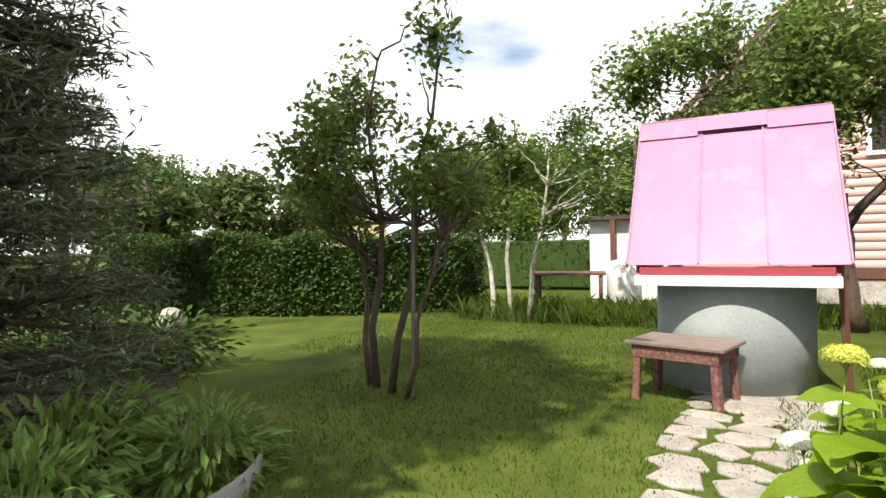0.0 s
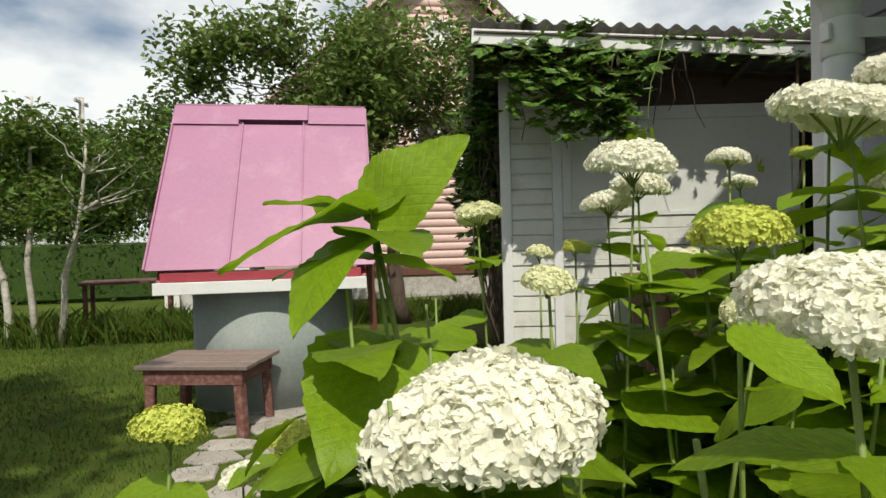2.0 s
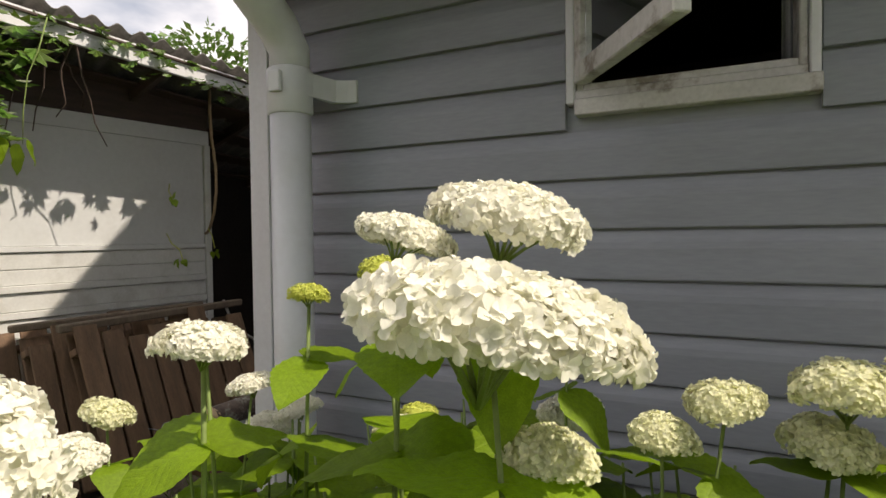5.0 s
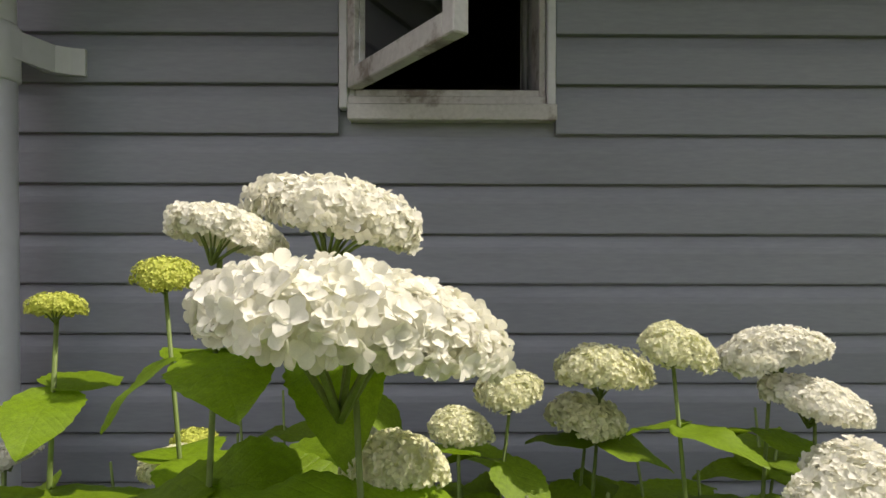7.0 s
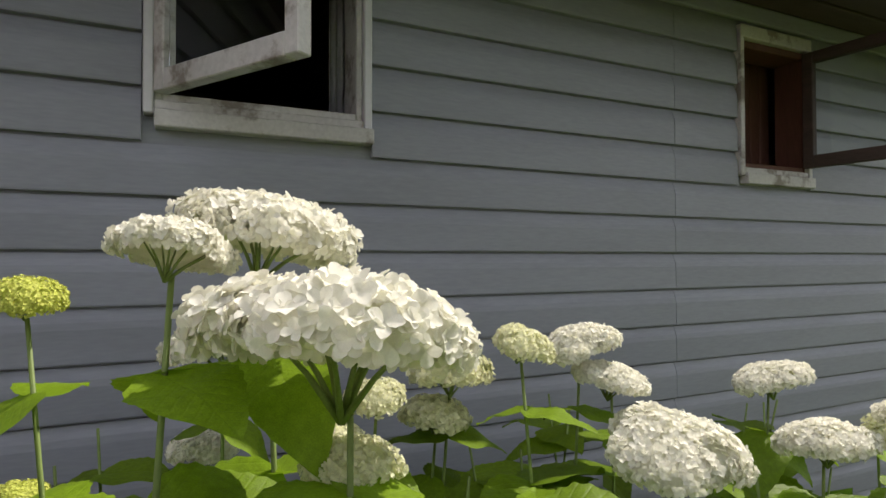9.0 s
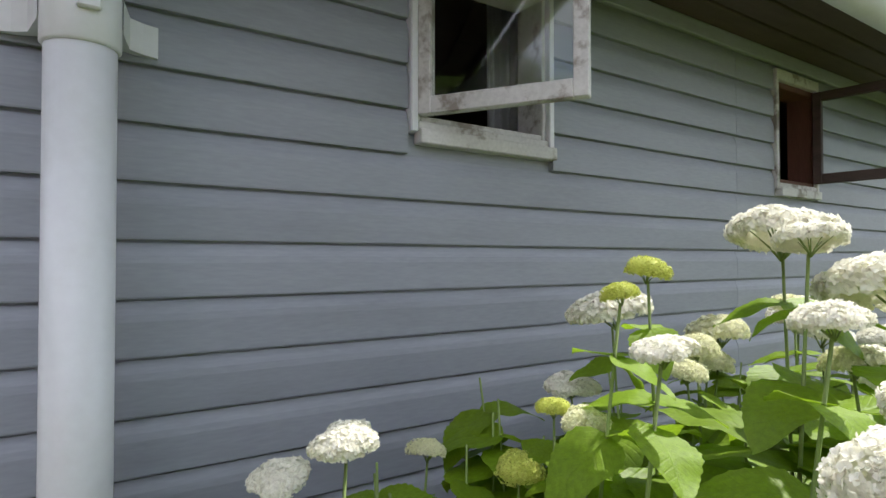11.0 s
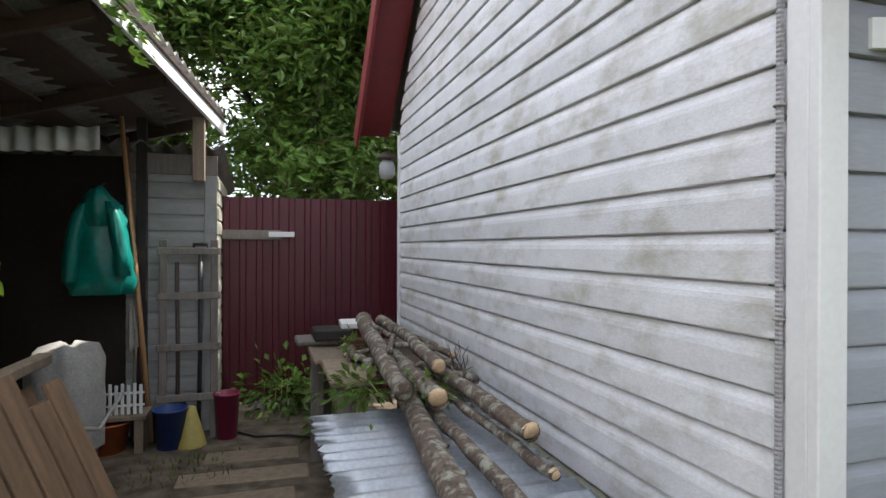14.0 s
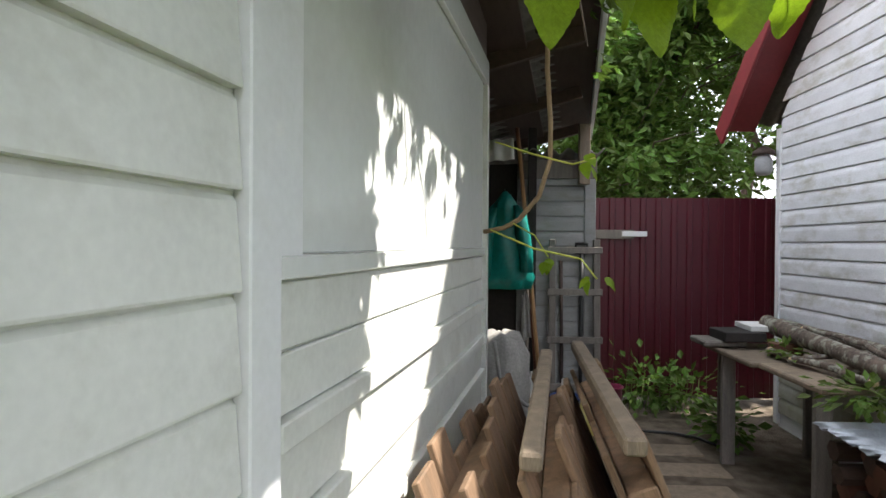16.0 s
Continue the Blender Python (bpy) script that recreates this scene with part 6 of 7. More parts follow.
def log(points, r0, r1, label, cut_ends=(True, True), seed=1):
    """A crooked barked log with pale sawn ends."""
    rg = random.Random(seed)
    pts = []
    base = [Vector(p) for p in points]
    for a, b in zip(base, base[1:]):
        for k in range(5):
            pts.append(a.lerp(b, k / 5) + Vector((rg.uniform(-1, 1), rg.uniform(-1, 1), rg.uniform(-1, 1))) * 0.006)
    pts.append(base[-1])
    n = len(pts)
    rad = [(r0 + (r1 - r0) * i / (n - 1)) * rg.uniform(0.92, 1.10) for i in range(n)]
    t = thing("log", label, "log", group="cut logs")
    v, f = tube_data(pts, rad, 12)
    put("bark", mesh_of("bark", v, f[:-2], M_BARK, True), t)
    for end in (0, 1):
        p, q = (pts[0], pts[1]) if end == 0 else (pts[-1], pts[-2])
        d = (p - q).normalized()
        m = Matrix.Translation(p - d * 0.004) @ d.to_track_quat("Z", "Y").to_matrix().to_4x4() @ Matrix.Rotation(rg.uniform(0.3, 0.6), 4, "X")
        rr_ = rad[0] if end == 0 else rad[-1]
        lathe("cut_end", [(rr_ * 0.96, -0.02), (rr_ * 0.88, 0.004), (rr_ * 0.3, 0.006)], M_CUT if cut_ends[end] else M_BARK, t, 12, m=m)
    for k in range(2):
        i = rg.randrange(2, n - 2)
        side = Vector((rg.uniform(-1, 1), rg.uniform(-0.4, 0.4), rg.uniform(0.2, 1))).normalized()
        tube("knot", [pts[i], pts[i] + side * rad[i] * 1.25], [rad[i] * 0.35, rad[i] * 0.2], M_BARK, t, 6)
    return t


log([(-0.42, 3.30, 0.955), (-0.50, 2.4, 0.925), (-0.575, 1.36, 0.90)], 0.064, 0.040, "thick barked log lying along the table", (True, False), seed=1)
log([(-0.46, 1.95, 0.82), (-0.50, 1.45, 0.775), (-0.60, 0.32, 0.728)], 0.048, 0.050, "thick lichen-covered log lying on the tin sheet", seed=2)
log([(-0.40, 2.40, 0.87), (-0.42, 1.9, 0.865), (-0.425, 1.36, 0.86)], 0.040, 0.043, "short log with a pale sawn end", seed=3)
log([(-0.40, 1.75, 0.79), (-0.40, 1.2, 0.755), (-0.37, 0.46, 0.705)], 0.030, 0.027, "barked branch lying on the tin sheet", seed=4)
log([(-0.27, 3.42, 0.93), (-0.26, 2.6, 0.94), (-0.33, 1.66, 0.93)], 0.040, 0.034, "barked log with a pale sawn end", seed=5)
log([(-0.30, 2.05, 0.87), (-0.25, 1.5, 0.86), (-0.185, 0.96, 0.82)], 0.036, 0.036, "crooked log propped against the wall", seed=6)
log([(-0.34, 1.95, 0.83), (-0.27, 1.45, 0.78), (-0.17, 0.80, 0.72)], 0.021, 0.022, "thin barked branch beside the wall", seed=10)
log([(-0.62, 2.9, 0.835), (-0.56, 2.3, 0.84), (-0.60, 1.95, 0.85)], 0.018, 0.022, "mossy crooked branch on the table", seed=11)
log([(-0.46, 2.75, 1.0), (-0.42, 2.3, 0.985), (-0.52, 1.9, 0.965)], 0.013, 0.016, "thin forked branch on top of the logs", (False, False), seed=12)
log([(-0.14, 2.9, 0.83), (-0.16, 2.3, 0.86), (-0.11, 1.75, 0.83)], 0.020, 0.022, "thin grey branch along the wall", (False, False), seed=13)
log([(-0.52, 1.95, 0.84), (-0.34, 1.9, 0.90), (-0.14, 1.85, 0.84)], 0.012, 0.014, "short branch lying across the logs", (False, False), seed=14)
log([(-0.55, 3.0, 0.84), (-0.62, 2.5, 0.84), (-0.48, 2.12, 0.86)], 0.018, 0.022, "thin crooked branch on the table", seed=7)
log([(-0.30, 3.1, 0.95), (-0.18, 2.5, 0.93), (-0.10, 2.15, 0.88)], 0.016, 0.020, "thin grey branch on top of the logs", seed=8)
log([(-0.66, 2.6, 0.835), (-0.40, 2.35, 0.93), (-0.12, 2.3, 0.90)], 0.014, 0.018, "short branch lying across the logs", seed=9)
twigs = thing("twig_bundle", "bundle of thin dry brown twigs beside the wall", "twigs")
for i in range(22):
    a = Vector((-0.12, 1.95, 0.80))
    b = a + Vector((pr.uniform(-0.10, 0.04), pr.uniform(-0.16, 0.16), pr.uniform(0.08, 0.22)))
    tube("twig", wander(pr, a, b, 4, 0.2), [0.004, 0.003, 0.0025, 0.0015], M_BARKDARK, twigs, 4)
sprig = thing("leafy_sprig", "fresh yellow-green leafy sprigs caught among the logs", "leaves")
sr = np.random.default_rng(5)
leaves("leaves", np.concatenate([sr.normal((-0.66, 1.90, 0.80), (0.10, 0.10, 0.04), (170, 3)), sr.normal((-0.40, 1.62, 0.84), (0.05, 0.07, 0.03), (50, 3)), sr.normal((-0.58, 2.75, 0.86), (0.05, 0.12, 0.03), (60, 3))]), 0.06, M_LIGHTLEAF, sprig, 5, 1.0, 0.6)
tube("stem", [(-0.66, 2.12, 0.81), (-0.62, 1.95, 0.82), (-0.60, 1.78, 0.79)], 0.004, M_STEM, sprig, 5)


# ---- pallets leaning on the veranda ----
def pallet(top, length, rot, seed, label, top_z=1.0, lean=0.42):
    """top: where the near end of its upper edge stands, in plan; rot: the turn of that edge from y, in degrees."""
    rg = random.Random(seed)
    p = thing("pallet", label, "pallet", group="leaning pallets")
    Ls = math.hypot(top_z, lean)
    q = Matrix.Translation((top[0], top[1], 0.0)) @ Matrix.Rotation(radians(-rot), 4, "Z") @ Matrix.Translation((lean, 0, 0.01)) @ Matrix.Rotation(-math.atan2(lean, top_z), 4, "Y")
    # local z climbs the slope, y runs along, +x faces the passage
    n = 8
    w = length / n
    for i in range(n):
        box("plank", 0.0, 0.022, i * w + 0.006 + rg.uniform(0, 0.010), (i + 1) * w - 0.010, rg.uniform(0.0, 0.03), Ls + rg.uniform(-0.14, 0.03), M_PALLET, p, bevel=0.004, m=q)
    for zz in (0.12, Ls * 0.5, Ls - 0.16):
        box("stringer", -0.085, -0.002, 0.0, length, zz - 0.022, zz + 0.022, M_PALLET, p, bevel=0.005, m=q)
    w = length / (n - 2)
    for i in range(n - 2):
        box("back_plank", -0.108, -0.087, i * w + 0.012, (i + 1) * w - 0.02, 0.0, Ls - rg.uniform(0.0, 0.12), M_PALLET, p, bevel=0.004, m=q)
    return p


pallet((-2.12, 0.62), 1.25, 5, 1, "brown wooden pallet leaning with its planks towards the passage")
pallet((-2.37, 0.48), 1.15, 9, 2, "brown wooden pallet leaning between two others")
pallet((-2.62, 0.42), 1.10, 10, 3, "brown wooden pallet leaning against the shed wall", 1.0, 0.36)
rail_ = thing("loose_beam", "split grey-brown beam lying along the pallets", "beam")
beam("beam", (-2.14, 0.56, 1.00), (-2.04, 1.92, 1.02), 0.06, 0.05, M_ROUGH, rail_, bevel=0.008)
rail2 = thing("loose_beam", "dark weathered beam resting on the middle pallet", "beam")
beam("beam", (-2.42, 0.44, 1.00), (-2.22, 1.70, 1.02), 0.055, 0.045, M_ROUGH, rail2, bevel=0.008)

# ---- ladder, tools and things in the open store ----
lad = thing("ladder", "short grey wooden ladder standing against the small shed", "ladder")
for x in (-1.885, -1.515):
    beam("rail", (x, 3.86, 0.0), (x, 3.93, 1.56), 0.055, 0.040, M_GREYWOOD, lad)
for zz in (0.33, 0.72, 1.12, 1.47):
    beam("rung", (-1.93, 3.845 + zz * 0.045, zz), (-1.47, 3.845 + zz * 0.045, zz), 0.03, 0.055, M_GREYWOOD, lad)
def tool(label, foot, top, r, material, head=None):
    t = thing("garden_tool", label, "tool")
    tube("shaft", [foot, Vector(foot).lerp(Vector(top), 0.5) + Vector((0.004, 0, 0)), top], r, material, t, 8)
    if head == "handle":
        tube("grip", [Vector(top) + Vector(d) for d in ((-0.05, 0, 0.0), (-0.05, 0, 0.075), (0.05, 0, 0.075), (0.05, 0, 0.0), (-0.05, 0, 0.0))], 0.014, M_BLACK, t, 6)
    if head == "blade":
        lathe("blade", [(0.10, 0.0), (0.11, 0.1), (0.07, 0.25), (0.025, 0.3)], M_IRON, t, 14, m=Matrix.Translation(Vector(foot) - Vector((0, 0, 0.02))) @ Matrix.Diagonal((1, 0.15, 1, 1)))
    return t
tool("dark-shafted spade with a black grip behind the ladder", (-1.635, 3.965, 0.03), (-1.625, 3.995, 1.45), 0.017, M_BLACK, "handle")
tool("dark iron-handled tool behind the ladder", (-1.79, 3.965, 0.03), (-1.80, 3.995, 1.38), 0.015, M_IRON, "blade")
tool("long varnished wooden shaft leaning in the store", (-1.955, 3.86, 0.0), (-2.185, 3.94, 2.50), 0.017, M_SHAFT)
tool("long red-brown wooden rake shaft leaning in the store", (-1.99, 3.88, 0.0), (-2.155, 3.97, 2.35), 0.015, M_SIENNA)
tool("thin grey pole leaning in the store", (-2.10, 3.92, 0.0), (-2.08, 3.985, 1.5), 0.013, M_GREYWOOD)


def jacket(loc):
    """A hooded jacket hung by its collar: folded body, two sleeves and a hood."""
    j = thing("jacket", "teal nylon hooded jacket hanging from a nail", "jacket", loc)
    def cloth(name, rows, seed, cx=0, cy=0, sides=36):
        verts, faces = [], []
        for zz, rx, ry, ox in rows:
            for k in range(sides):
                a = 2 * math.pi * k / sides
                fold = 1 + 0.13 * math.sin(a * 5 + zz * 8 + seed) + 0.10 * math.sin(a * 9 - zz * 17 + seed * 2) + 0.05 * math.sin(a * 16 + zz * 31)
                verts.append((0.84 * (cx + ox) + 0.84 * rx * fold * math.cos(a), cy + ry * fold * math.sin(a), zz))
        for i in range(len(rows) - 1):
            for k in range(sides):
                k2 = (k + 1) % sides
                faces.append((i * sides + k, i * sides + k2, (i + 1) * sides + k2, (i + 1) * sides + k))
        faces.append(tuple(range(sides))[::-1])
        faces.append(tuple(range((len(rows) - 1) * sides, len(rows) * sides)))
        put(name, mesh_of(name, verts, faces, M_GREENTARP, True), j)
    cloth("body", [(-0.80, 0.235, 0.09, 0.0), (-0.70, 0.245, 0.11, 0.0), (-0.55, 0.235, 0.11, 0.0), (-0.40, 0.215, 0.10, 0.0), (-0.25, 0.19, 0.095, 0.0), (-0.14, 0.14, 0.08, 0.0), (-0.07, 0.075, 0.06, 0.0), (0.0, 0.02, 0.02, 0.0)], 1)
    cloth("sleeve", [(-0.66, 0.055, 0.055, 0.06), (-0.50, 0.062, 0.06, 0.05), (-0.35, 0.065, 0.06, 0.02), (-0.20, 0.06, 0.05, -0.02), (-0.12, 0.03, 0.03, -0.05)], 2, 0.15, -0.10, 20)
    cloth("sleeve", [(-0.70, 0.055, 0.05, -0.05), (-0.52, 0.06, 0.055, -0.04), (-0.35, 0.06, 0.055, -0.02), (-0.22, 0.055, 0.05, 0.02), (-0.14, 0.03, 0.03, 0.05)], 3, -0.15, -0.09, 20)
    cloth("hood", [(-0.30, 0.06, 0.03, 0.0), (-0.20, 0.10, 0.05, 0.0), (-0.10, 0.09, 0.05, 0.0), (-0.03, 0.04, 0.03, 0.0)], 4, 0.0, -0.085, 24)
    tube("nail", [(0, 0.12, 0.03), (0, -0.01, 0.0)], 0.006, M_IRON, j, 6)
    return j


jacket((-2.29, 3.80, 1.95))
sack = thing("covered_bin", "grey-white sacking draped over a barrel in the store", "sack", (-2.36, 3.30, 0))
rows = [(0.20, 0.20), (0.22, 0.5), (0.215, 0.74), (0.17, 0.84), (0.05, 0.87)]
verts, faces = [], []
for r_, zz in rows:
    for k in range(40):
        a = 2 * math.pi * k / 40
        fold = 1 + 0.07 * math.sin(a * 7 + zz * 5) + 0.05 * math.sin(a * 13 + zz * 9)
        verts.append((r_ * fold * math.cos(a), r_ * fold * math.sin(a), zz + 0.02 * math.sin(a * 3)))
for i in range(len(rows) - 1):
    for k in range(40):
        faces.append((i * 40 + k, i * 40 + (k + 1) % 40, (i + 1) * 40 + (k + 1) % 40, (i + 1) * 40 + k))
faces.append(tuple(range(160, 200)))
put("sacking", mesh_of("sacking", verts, faces, M_SACK, True), sack)
lathe("barrel", [(0.17, 0.0), (0.185, 0.3), (0.17, 0.60)], M_BLUE, sack, 28)
rag = thing("rag", "white rag hanging from a shaft", "cloth")
n = 14
vs = []
for j in range(8):
    for i in range(n):
        vs.append((-2.135 + 0.10 * i / (n - 1) * (0.5 + j / 9), 3.925 + 0.018 * math.sin(i * 1.3 + j * 0.3), 1.10 - j * 0.055 - 0.02 * math.sin(i * 0.7)))
fs = [(j * n + i, j * n + i + 1, (j + 1) * n + i + 1, (j + 1) * n + i) for j in range(7) for i in range(n - 1)]
ob = put("cloth", mesh_of("cloth", vs, fs, M_SACK, True), rag)
ob.modifiers.new("thickness", "SOLIDIFY").thickness = 0.004
shelf = thing("low_shelf", "low dark plank shelf in the store", "shelf")
box("plank", -2.45, -1.95, 3.60, 3.86, 0.255, 0.285, M_ROUGH, shelf)
for x in (-2.40, -2.0):
    box("support", x - 0.03, x + 0.03, 3.62, 3.84, 0.0, 0.254, M_ROUGH, shelf)
picket = thing("edging_fence", "small white plastic picket edging on the low shelf", "fence")
for i in range(7):
    box("picket", -2.245 + i * 0.040, -2.223 + i * 0.040, 3.66, 3.668, 0.286, 0.50 + (0.012 if i % 2 else 0), M_WHITEPL, picket, bevel=0.003)
for zz in (0.34, 0.43):
    box("rail", -2.255, -1.97, 3.669, 3.676, zz, zz + 0.018, M_WHITEPL, picket, bevel=0.002)
def bucket(name, loc, r0, r1, h, material, label):
    b = thing(name, label, "bucket", loc)
    lathe("body", [(r0, 0), (r1, h), (r1 + 0.008, h), (r1 + 0.008, h - 0.015), (r1 - 0.004, h), (r0 - 0.004, 0.01)], material, b, 28)
    return b
bucket("bucket", (-1.415, 3.82, 0.0), 0.075, 0.095, 0.36, M_MAGENTA, "tall raspberry-red plastic bucket by the shed corner")
bucket("bucket", (-1.80, 3.70, 0.0), 0.095, 0.12, 0.30, M_BLUE, "blue plastic bucket behind the ladder foot")
bucket("flower_pot", (-2.22, 3.73, 0.0), 0.11, 0.15, 0.23, M_ORANGE, "orange-brown plastic pot under the low shelf")
cone = thing("yellow_cone", "faded yellow plastic cone leaning by the ladder", "cone", (-1.66, 3.70, 0.0))
lathe("body", [(0.115, 0.0), (0.11, 0.02), (0.03, 0.30), (0.01, 0.31)], M_YELLOW, cone, 24)
hose = thing("hose", "thin black hose lying on the ground of the passage", "hose")
tube("hose", [(-1.35, 3.9, 0.02), (-1.2, 3.75, 0.015), (-0.95, 3.7, 0.02), (-0.8, 3.6, 0.02), (-0.7, 3.4, 0.02)], 0.011, M_BLACK, hose, 7)
hose2 = thing("hose", "grey hose looped beside the shed wall", "hose")
tube("hose", [(-2.44, 2.12, 1.0), (-2.40, 2.2, 0.75), (-2.25, 2.35, 0.60), (-2.0, 2.6, 0.5), (-1.95, 2.9, 0.62)], 0.012, M_SACK, hose2, 7)
for i, (x0, x1, y) in enumerate(((-1.75, -0.95, 1.95), (-1.7, -0.85, 2.25), (-1.8, -0.95, 2.6), (-1.72, -0.9, 2.95), (-1.65, -1.0, 3.3))):
    pl = thing("floor_plank", "half-buried weathered plank across the passage floor", "plank", group="planks of the passage floor")
    box("plank", x0, x1, y - 0.11, y + 0.11, -0.02, 0.018, M_ROUGH, pl, bevel=0.008, m=pose(0, 0, 0, 0, 0, 2 - i))
fixture = thing("wall_lamp", "grey metal outdoor lamp at the far wall corner", "lamp", (-0.09, 4.06, 2.12))
lathe("body", [(0.05, 0.0), (0.07, 0.04), (0.07, 0.12), (0.045, 0.17)], M_SPRING, fixture, 20)
lathe("cap", [(0.09, 0.17), (0.085, 0.2), (0.03, 0.24)], M_IRON, fixture, 20)
# weeds by the fence
wr = np.random.default_rng(6)
weeds = thing("weeds", "leafy green weeds at the foot of the red fence", "weeds")
leaves("leaves", np.concatenate([wr.normal((-0.95, 4.45, 0.20), (0.22, 0.12, 0.11), (300, 3)), wr.normal((-0.62, 4.3, 0.18), (0.18, 0.16, 0.10), (240, 3)), wr.normal((-0.62, 3.5, 0.14), (0.07, 0.14, 0.08), (160, 3))]), 0.085, M_ASH, weeds, 6, 1.1, 0.3)
for i in range(14):
    x = -1.15 + i * 0.05
    tube("stem", [(x, 4.4, 0.0), (x + 0.02, 4.38, 0.3)], [0.005, 0.003], M_STEM, weeds, 5)
tufts("passage_grass", "sparse grass and moss in the passage", [(-1.75, -0.85, 0.8, 1.9, 0.05), (-2.0, -1.3, 2.9, 3.5, 0.05)], 500, 0.004, 64, M_GRASS)

# ---- flower bed and far things over the lawn ----
mound = thing("flower_bed", "dark bare soil bed with low leafy plants", "bed", kind="structure")
verts, faces = [(0, 0, 0.16)], []
for j, r in enumerate((0.4, 0.75, 1.0)):
    for k in range(28):
        a = 2 * math.pi * k / 28
        q = 1 + 0.08 * math.sin(3 * a)
        verts.append((2.3 * r * q * math.cos(a), 1.15 * r * q * math.sin(a), (0.15, 0.09, -0.03)[j]))
for k in range(28):
    faces.append((0, 1 + k, 1 + (k + 1) % 28))
    for j in range(2):
        a, b = 1 + j * 28 + k, 1 + j * 28 + (k + 1) % 28
        faces.append((a, a + 28, b + 28, b))
put("soil", mesh_of("soil", verts, faces, M_SOIL, True), mound, pose(-0.3, -8.6, -0.05, 0, 0, 40))
bp_ = np.random.default_rng(71)
plants = thing("garden_plants", "low dark green leafy perennials in the flower bed", "plants")
leaves("leaves", np.concatenate([bp_.normal((-1.0, -8.3, 0.28), (0.35, 0.3, 0.14), (900, 3)), bp_.normal((0.0, -8.2, 0.30), (0.5, 0.35, 0.14), (1100, 3))]), 0.12, M_HEDGE, plants, 71, 0.8, 0.5)
ball = thing("garden_globe", "pale stone globe on a dark stump in the flower bed", "ornament", (-1.75, -9.2, 0.0))
lathe("stump", [(0.14, -0.05), (0.13, 0.22), (0.10, 0.26)], M_BARKDARK, ball, 18)
lathe("globe", [(0.17 * math.sin(a) + 0.002, 0.40 - 0.17 * math.cos(a)) for a in np.linspace(0, math.pi, 14)], M_FOUND, ball, 26)
def peony(loc, r, h, n, seed):
    g = np.random.default_rng(seed)
    t = thing("peony_bush", "bushy green perennial with long pointed leaves", "plant", loc)
    d = g.normal(size=(n, 3))
    d[:, 2] = np.abs(d[:, 2])
    d /= np.linalg.norm(d, axis=1)[:, None]
    p = d * np.array((r, r, h)) * (1 - 0.5 * g.random((n, 1)) ** 1.6)
    leaves("leaves", p, 0.13, M_PEONY, t, seed, 0.6, 0.4)
    for k in range(12):
        a = g.uniform(0, 6.28)
        tube("stem", [(0, 0, 0), (r * 0.4 * math.cos(a), r * 0.4 * math.sin(a), h * 0.5), (r * 0.7 * math.cos(a), r * 0.7 * math.sin(a), h * 0.8)], [0.008, 0.006, 0.004], M_STEM, t, 5)
for i, (x, y, r, h) in enumerate(((1.35, -5.75, 0.5, 0.55), (0.75, -5.35, 0.42, 0.45), (1.75, -5.3, 0.4, 0.5), (1.9, -6.1, 0.5, 0.55), (0.95, -6.1, 0.45, 0.5))):
    peony((x, y, -0.05), r, h, 520, 80 + i)
edging = thing("bed_edging", "curved pale plastic edging round the perennials", "edging")
pts_ = [(1.3 + 1.05 * math.cos(a), -5.75 + 0.95 * math.sin(a)) for a in np.linspace(0.6, 4.2, 26)]
verts = [(x, y, z_) for z_ in (-0.06, 0.09) for x, y in pts_] + [(1.3 + (x - 1.3) * 1.012, -5.75 + (y + 5.75) * 1.012, z_) for z_ in (-0.06, 0.09) for x, y in pts_]
faces = [(i, i + 1, 26 + i + 1, 26 + i) for i in range(25)] + [(52 + i + 1, 52 + i, 78 + i, 78 + i + 1) for i in range(25)] + [(26 + i, 26 + i + 1, 78 + i + 1, 78 + i) for i in range(25)]
put("strip", mesh_of("strip", verts, faces, M_SACK, True), edging)


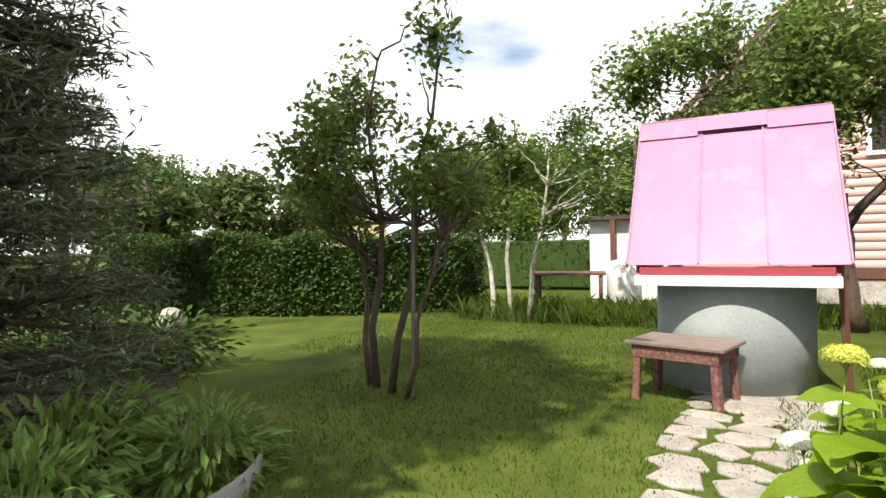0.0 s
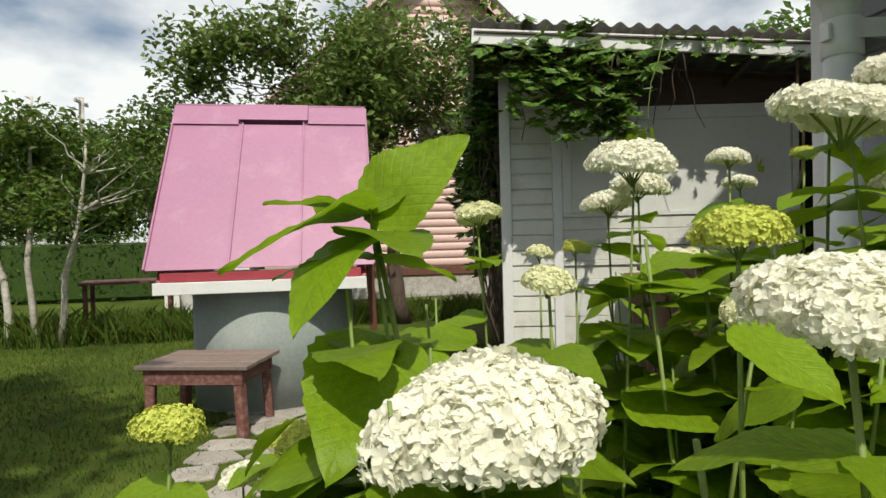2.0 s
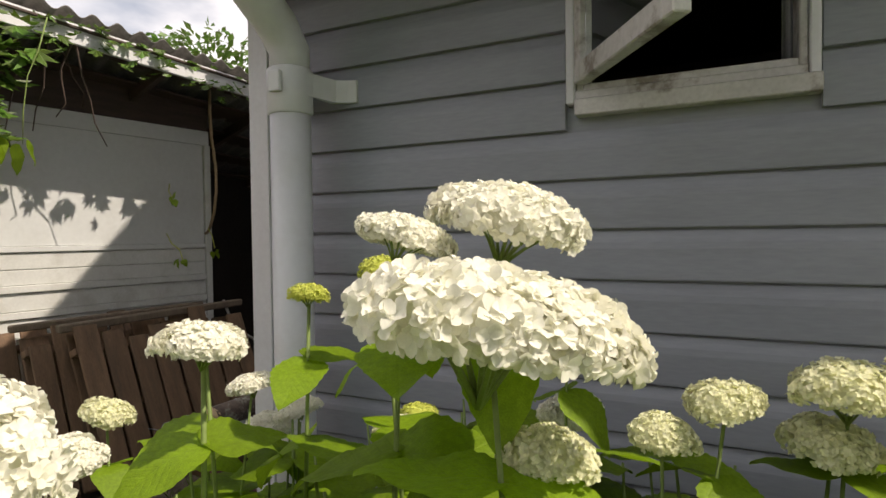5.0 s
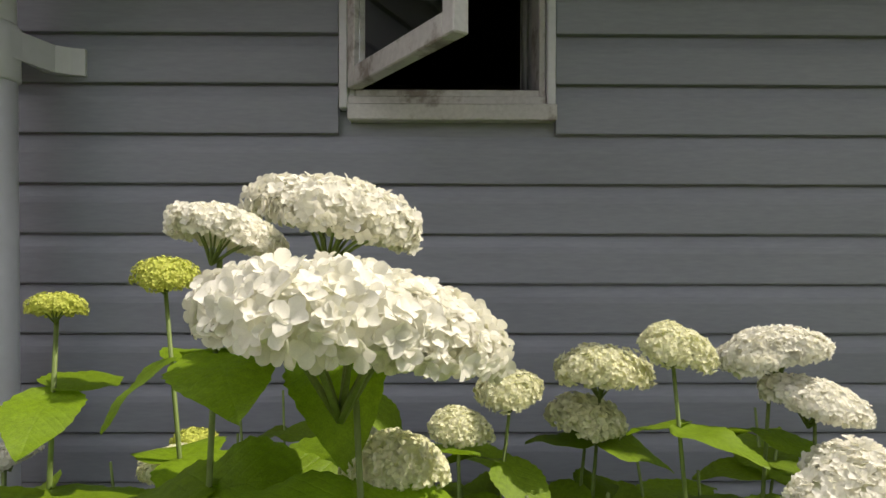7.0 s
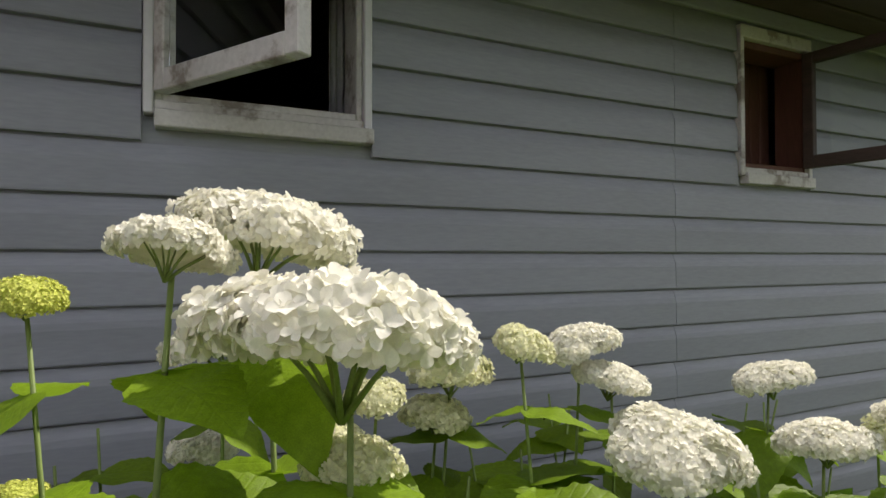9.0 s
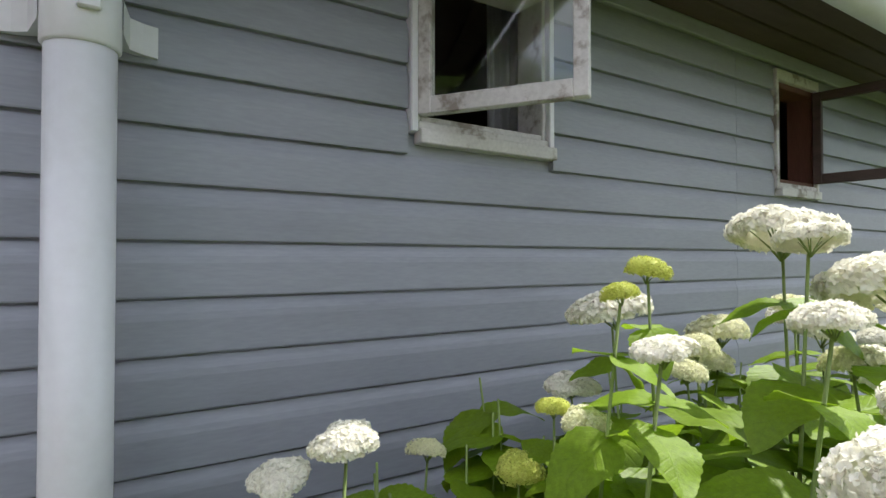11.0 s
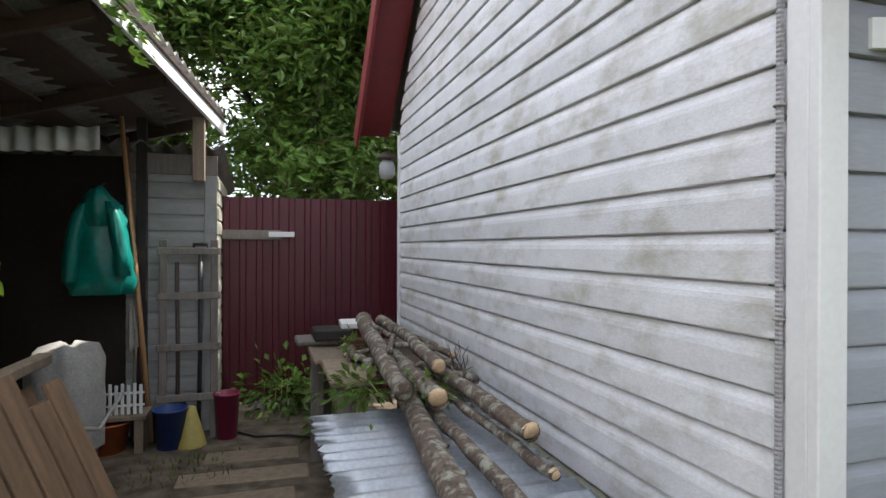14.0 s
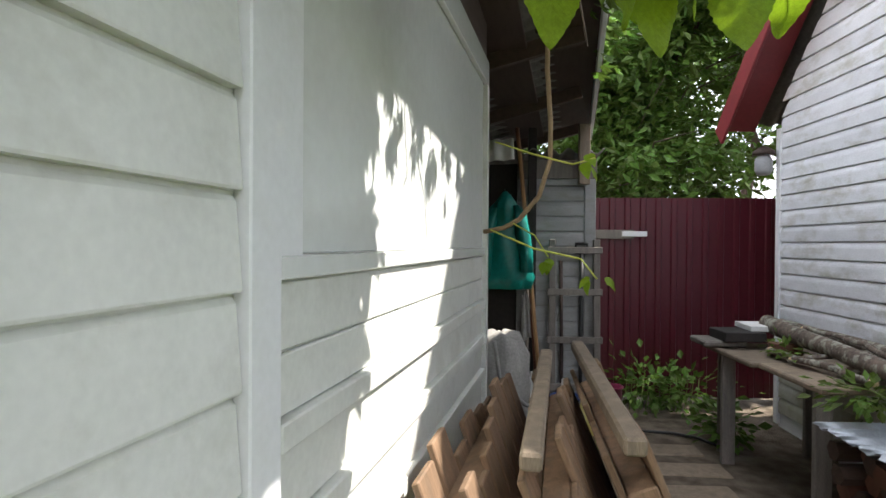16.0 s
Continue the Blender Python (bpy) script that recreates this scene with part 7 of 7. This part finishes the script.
def pole(loc, h, label):
    p = thing("utility_pole", label, "pole", loc)
    lathe("shaft", [(0.13, 0.0), (0.09, h)], M_FOUND, p, 12)
    box("crossarm", -0.5, 0.5, -0.04, 0.04, h - 0.25, h - 0.15, M_FOUND, p)
    for x in (-0.42, 0.42):
        lathe("insulator", [(0.03, 0), (0.05, 0.05), (0.03, 0.12)], M_WHITE, p, 10, m=pose(x, 0, h - 0.15))
pole((-14.5, -28.5, -0.05), 6.2, "pale concrete utility pole in the distance")
pole((-21.0, -12.0, -0.05), 7.0, "pale concrete utility pole beyond the trees")
gh = thing("greenhouse", "arched greenhouse with yellowed film beyond the hedge", "greenhouse", (-13.5, -15.0, -0.05), 35)
n = 16
verts, faces = [], []
for x in (-2.5, 2.5):
    for k in range(n + 1):
        a = math.pi * k / n
        verts.append((x, 1.4 * math.cos(a), 2.4 * math.sin(a)))
faces = [(k, k + 1, n + 2 + k, n + 1 + k) for k in range(n)] + [tuple(range(n + 1)), tuple(range(n + 1, 2 * n + 2))[::-1]]
put("film", mesh_of("film", verts, faces, M_GREENHOUSE), gh)
for x in np.linspace(-2.5, 2.5, 5):
    tube("hoop", [(x, 1.42 * math.cos(a), 2.42 * math.sin(a)) for a in np.linspace(0, math.pi, 15)], 0.03, M_WHITE, gh, 6)
low = thing("low_shed", "long low white-roofed shed beyond the hedge", "shed", (-11.5, -20.0, -0.05), 25)
box("wall", -4, 4, -1.2, 1.2, 0, 1.7, M_GREYWOOD, low)
box("roof", -4.2, 4.2, -1.4, 1.4, 1.71, 1.95, M_WHITE, low, "white sheet roof")
# garden table, tank and white shed in front of the pink house
gt = thing("garden_table", "dark wooden garden table in the long grass", "table", (-8.9, -6.0, -0.05), 15)
box("top", -0.45, 0.45, -0.75, 0.75, 0.70, 0.75, M_BENCH, gt)
for x in (-0.38, 0.38):
    for y in (-0.65, 0.65):
        box("leg", x - 0.035, x + 0.035, y - 0.035, y + 0.035, 0, 0.699, M_BENCH, gt)
tank = thing("water_barrel", "white plastic water barrel by the garden table", "barrel", (-9.6, -5.0, -0.05))
lathe("body", [(0.33, 0.0), (0.36, 0.1), (0.36, 0.85), (0.30, 0.95), (0.1, 1.0)], M_WHITEPL, tank, 24)
ws = thing("white_shed", "small white-walled shed with a red-brown post", "shed", (-11.0, -5.2, -0.05))
box("wall", -1.0, 0.0, -0.9, 0.9, 0, 1.9, M_WHITE, ws)
box("roof", -1.2, 0.25, -1.1, 1.1, 1.91, 2.0, M_BROWNWOOD, ws)
box("post", 0.12, 0.24, -0.35, -0.23, 0.0, 1.909, M_SIENNA, ws, "red-brown post")
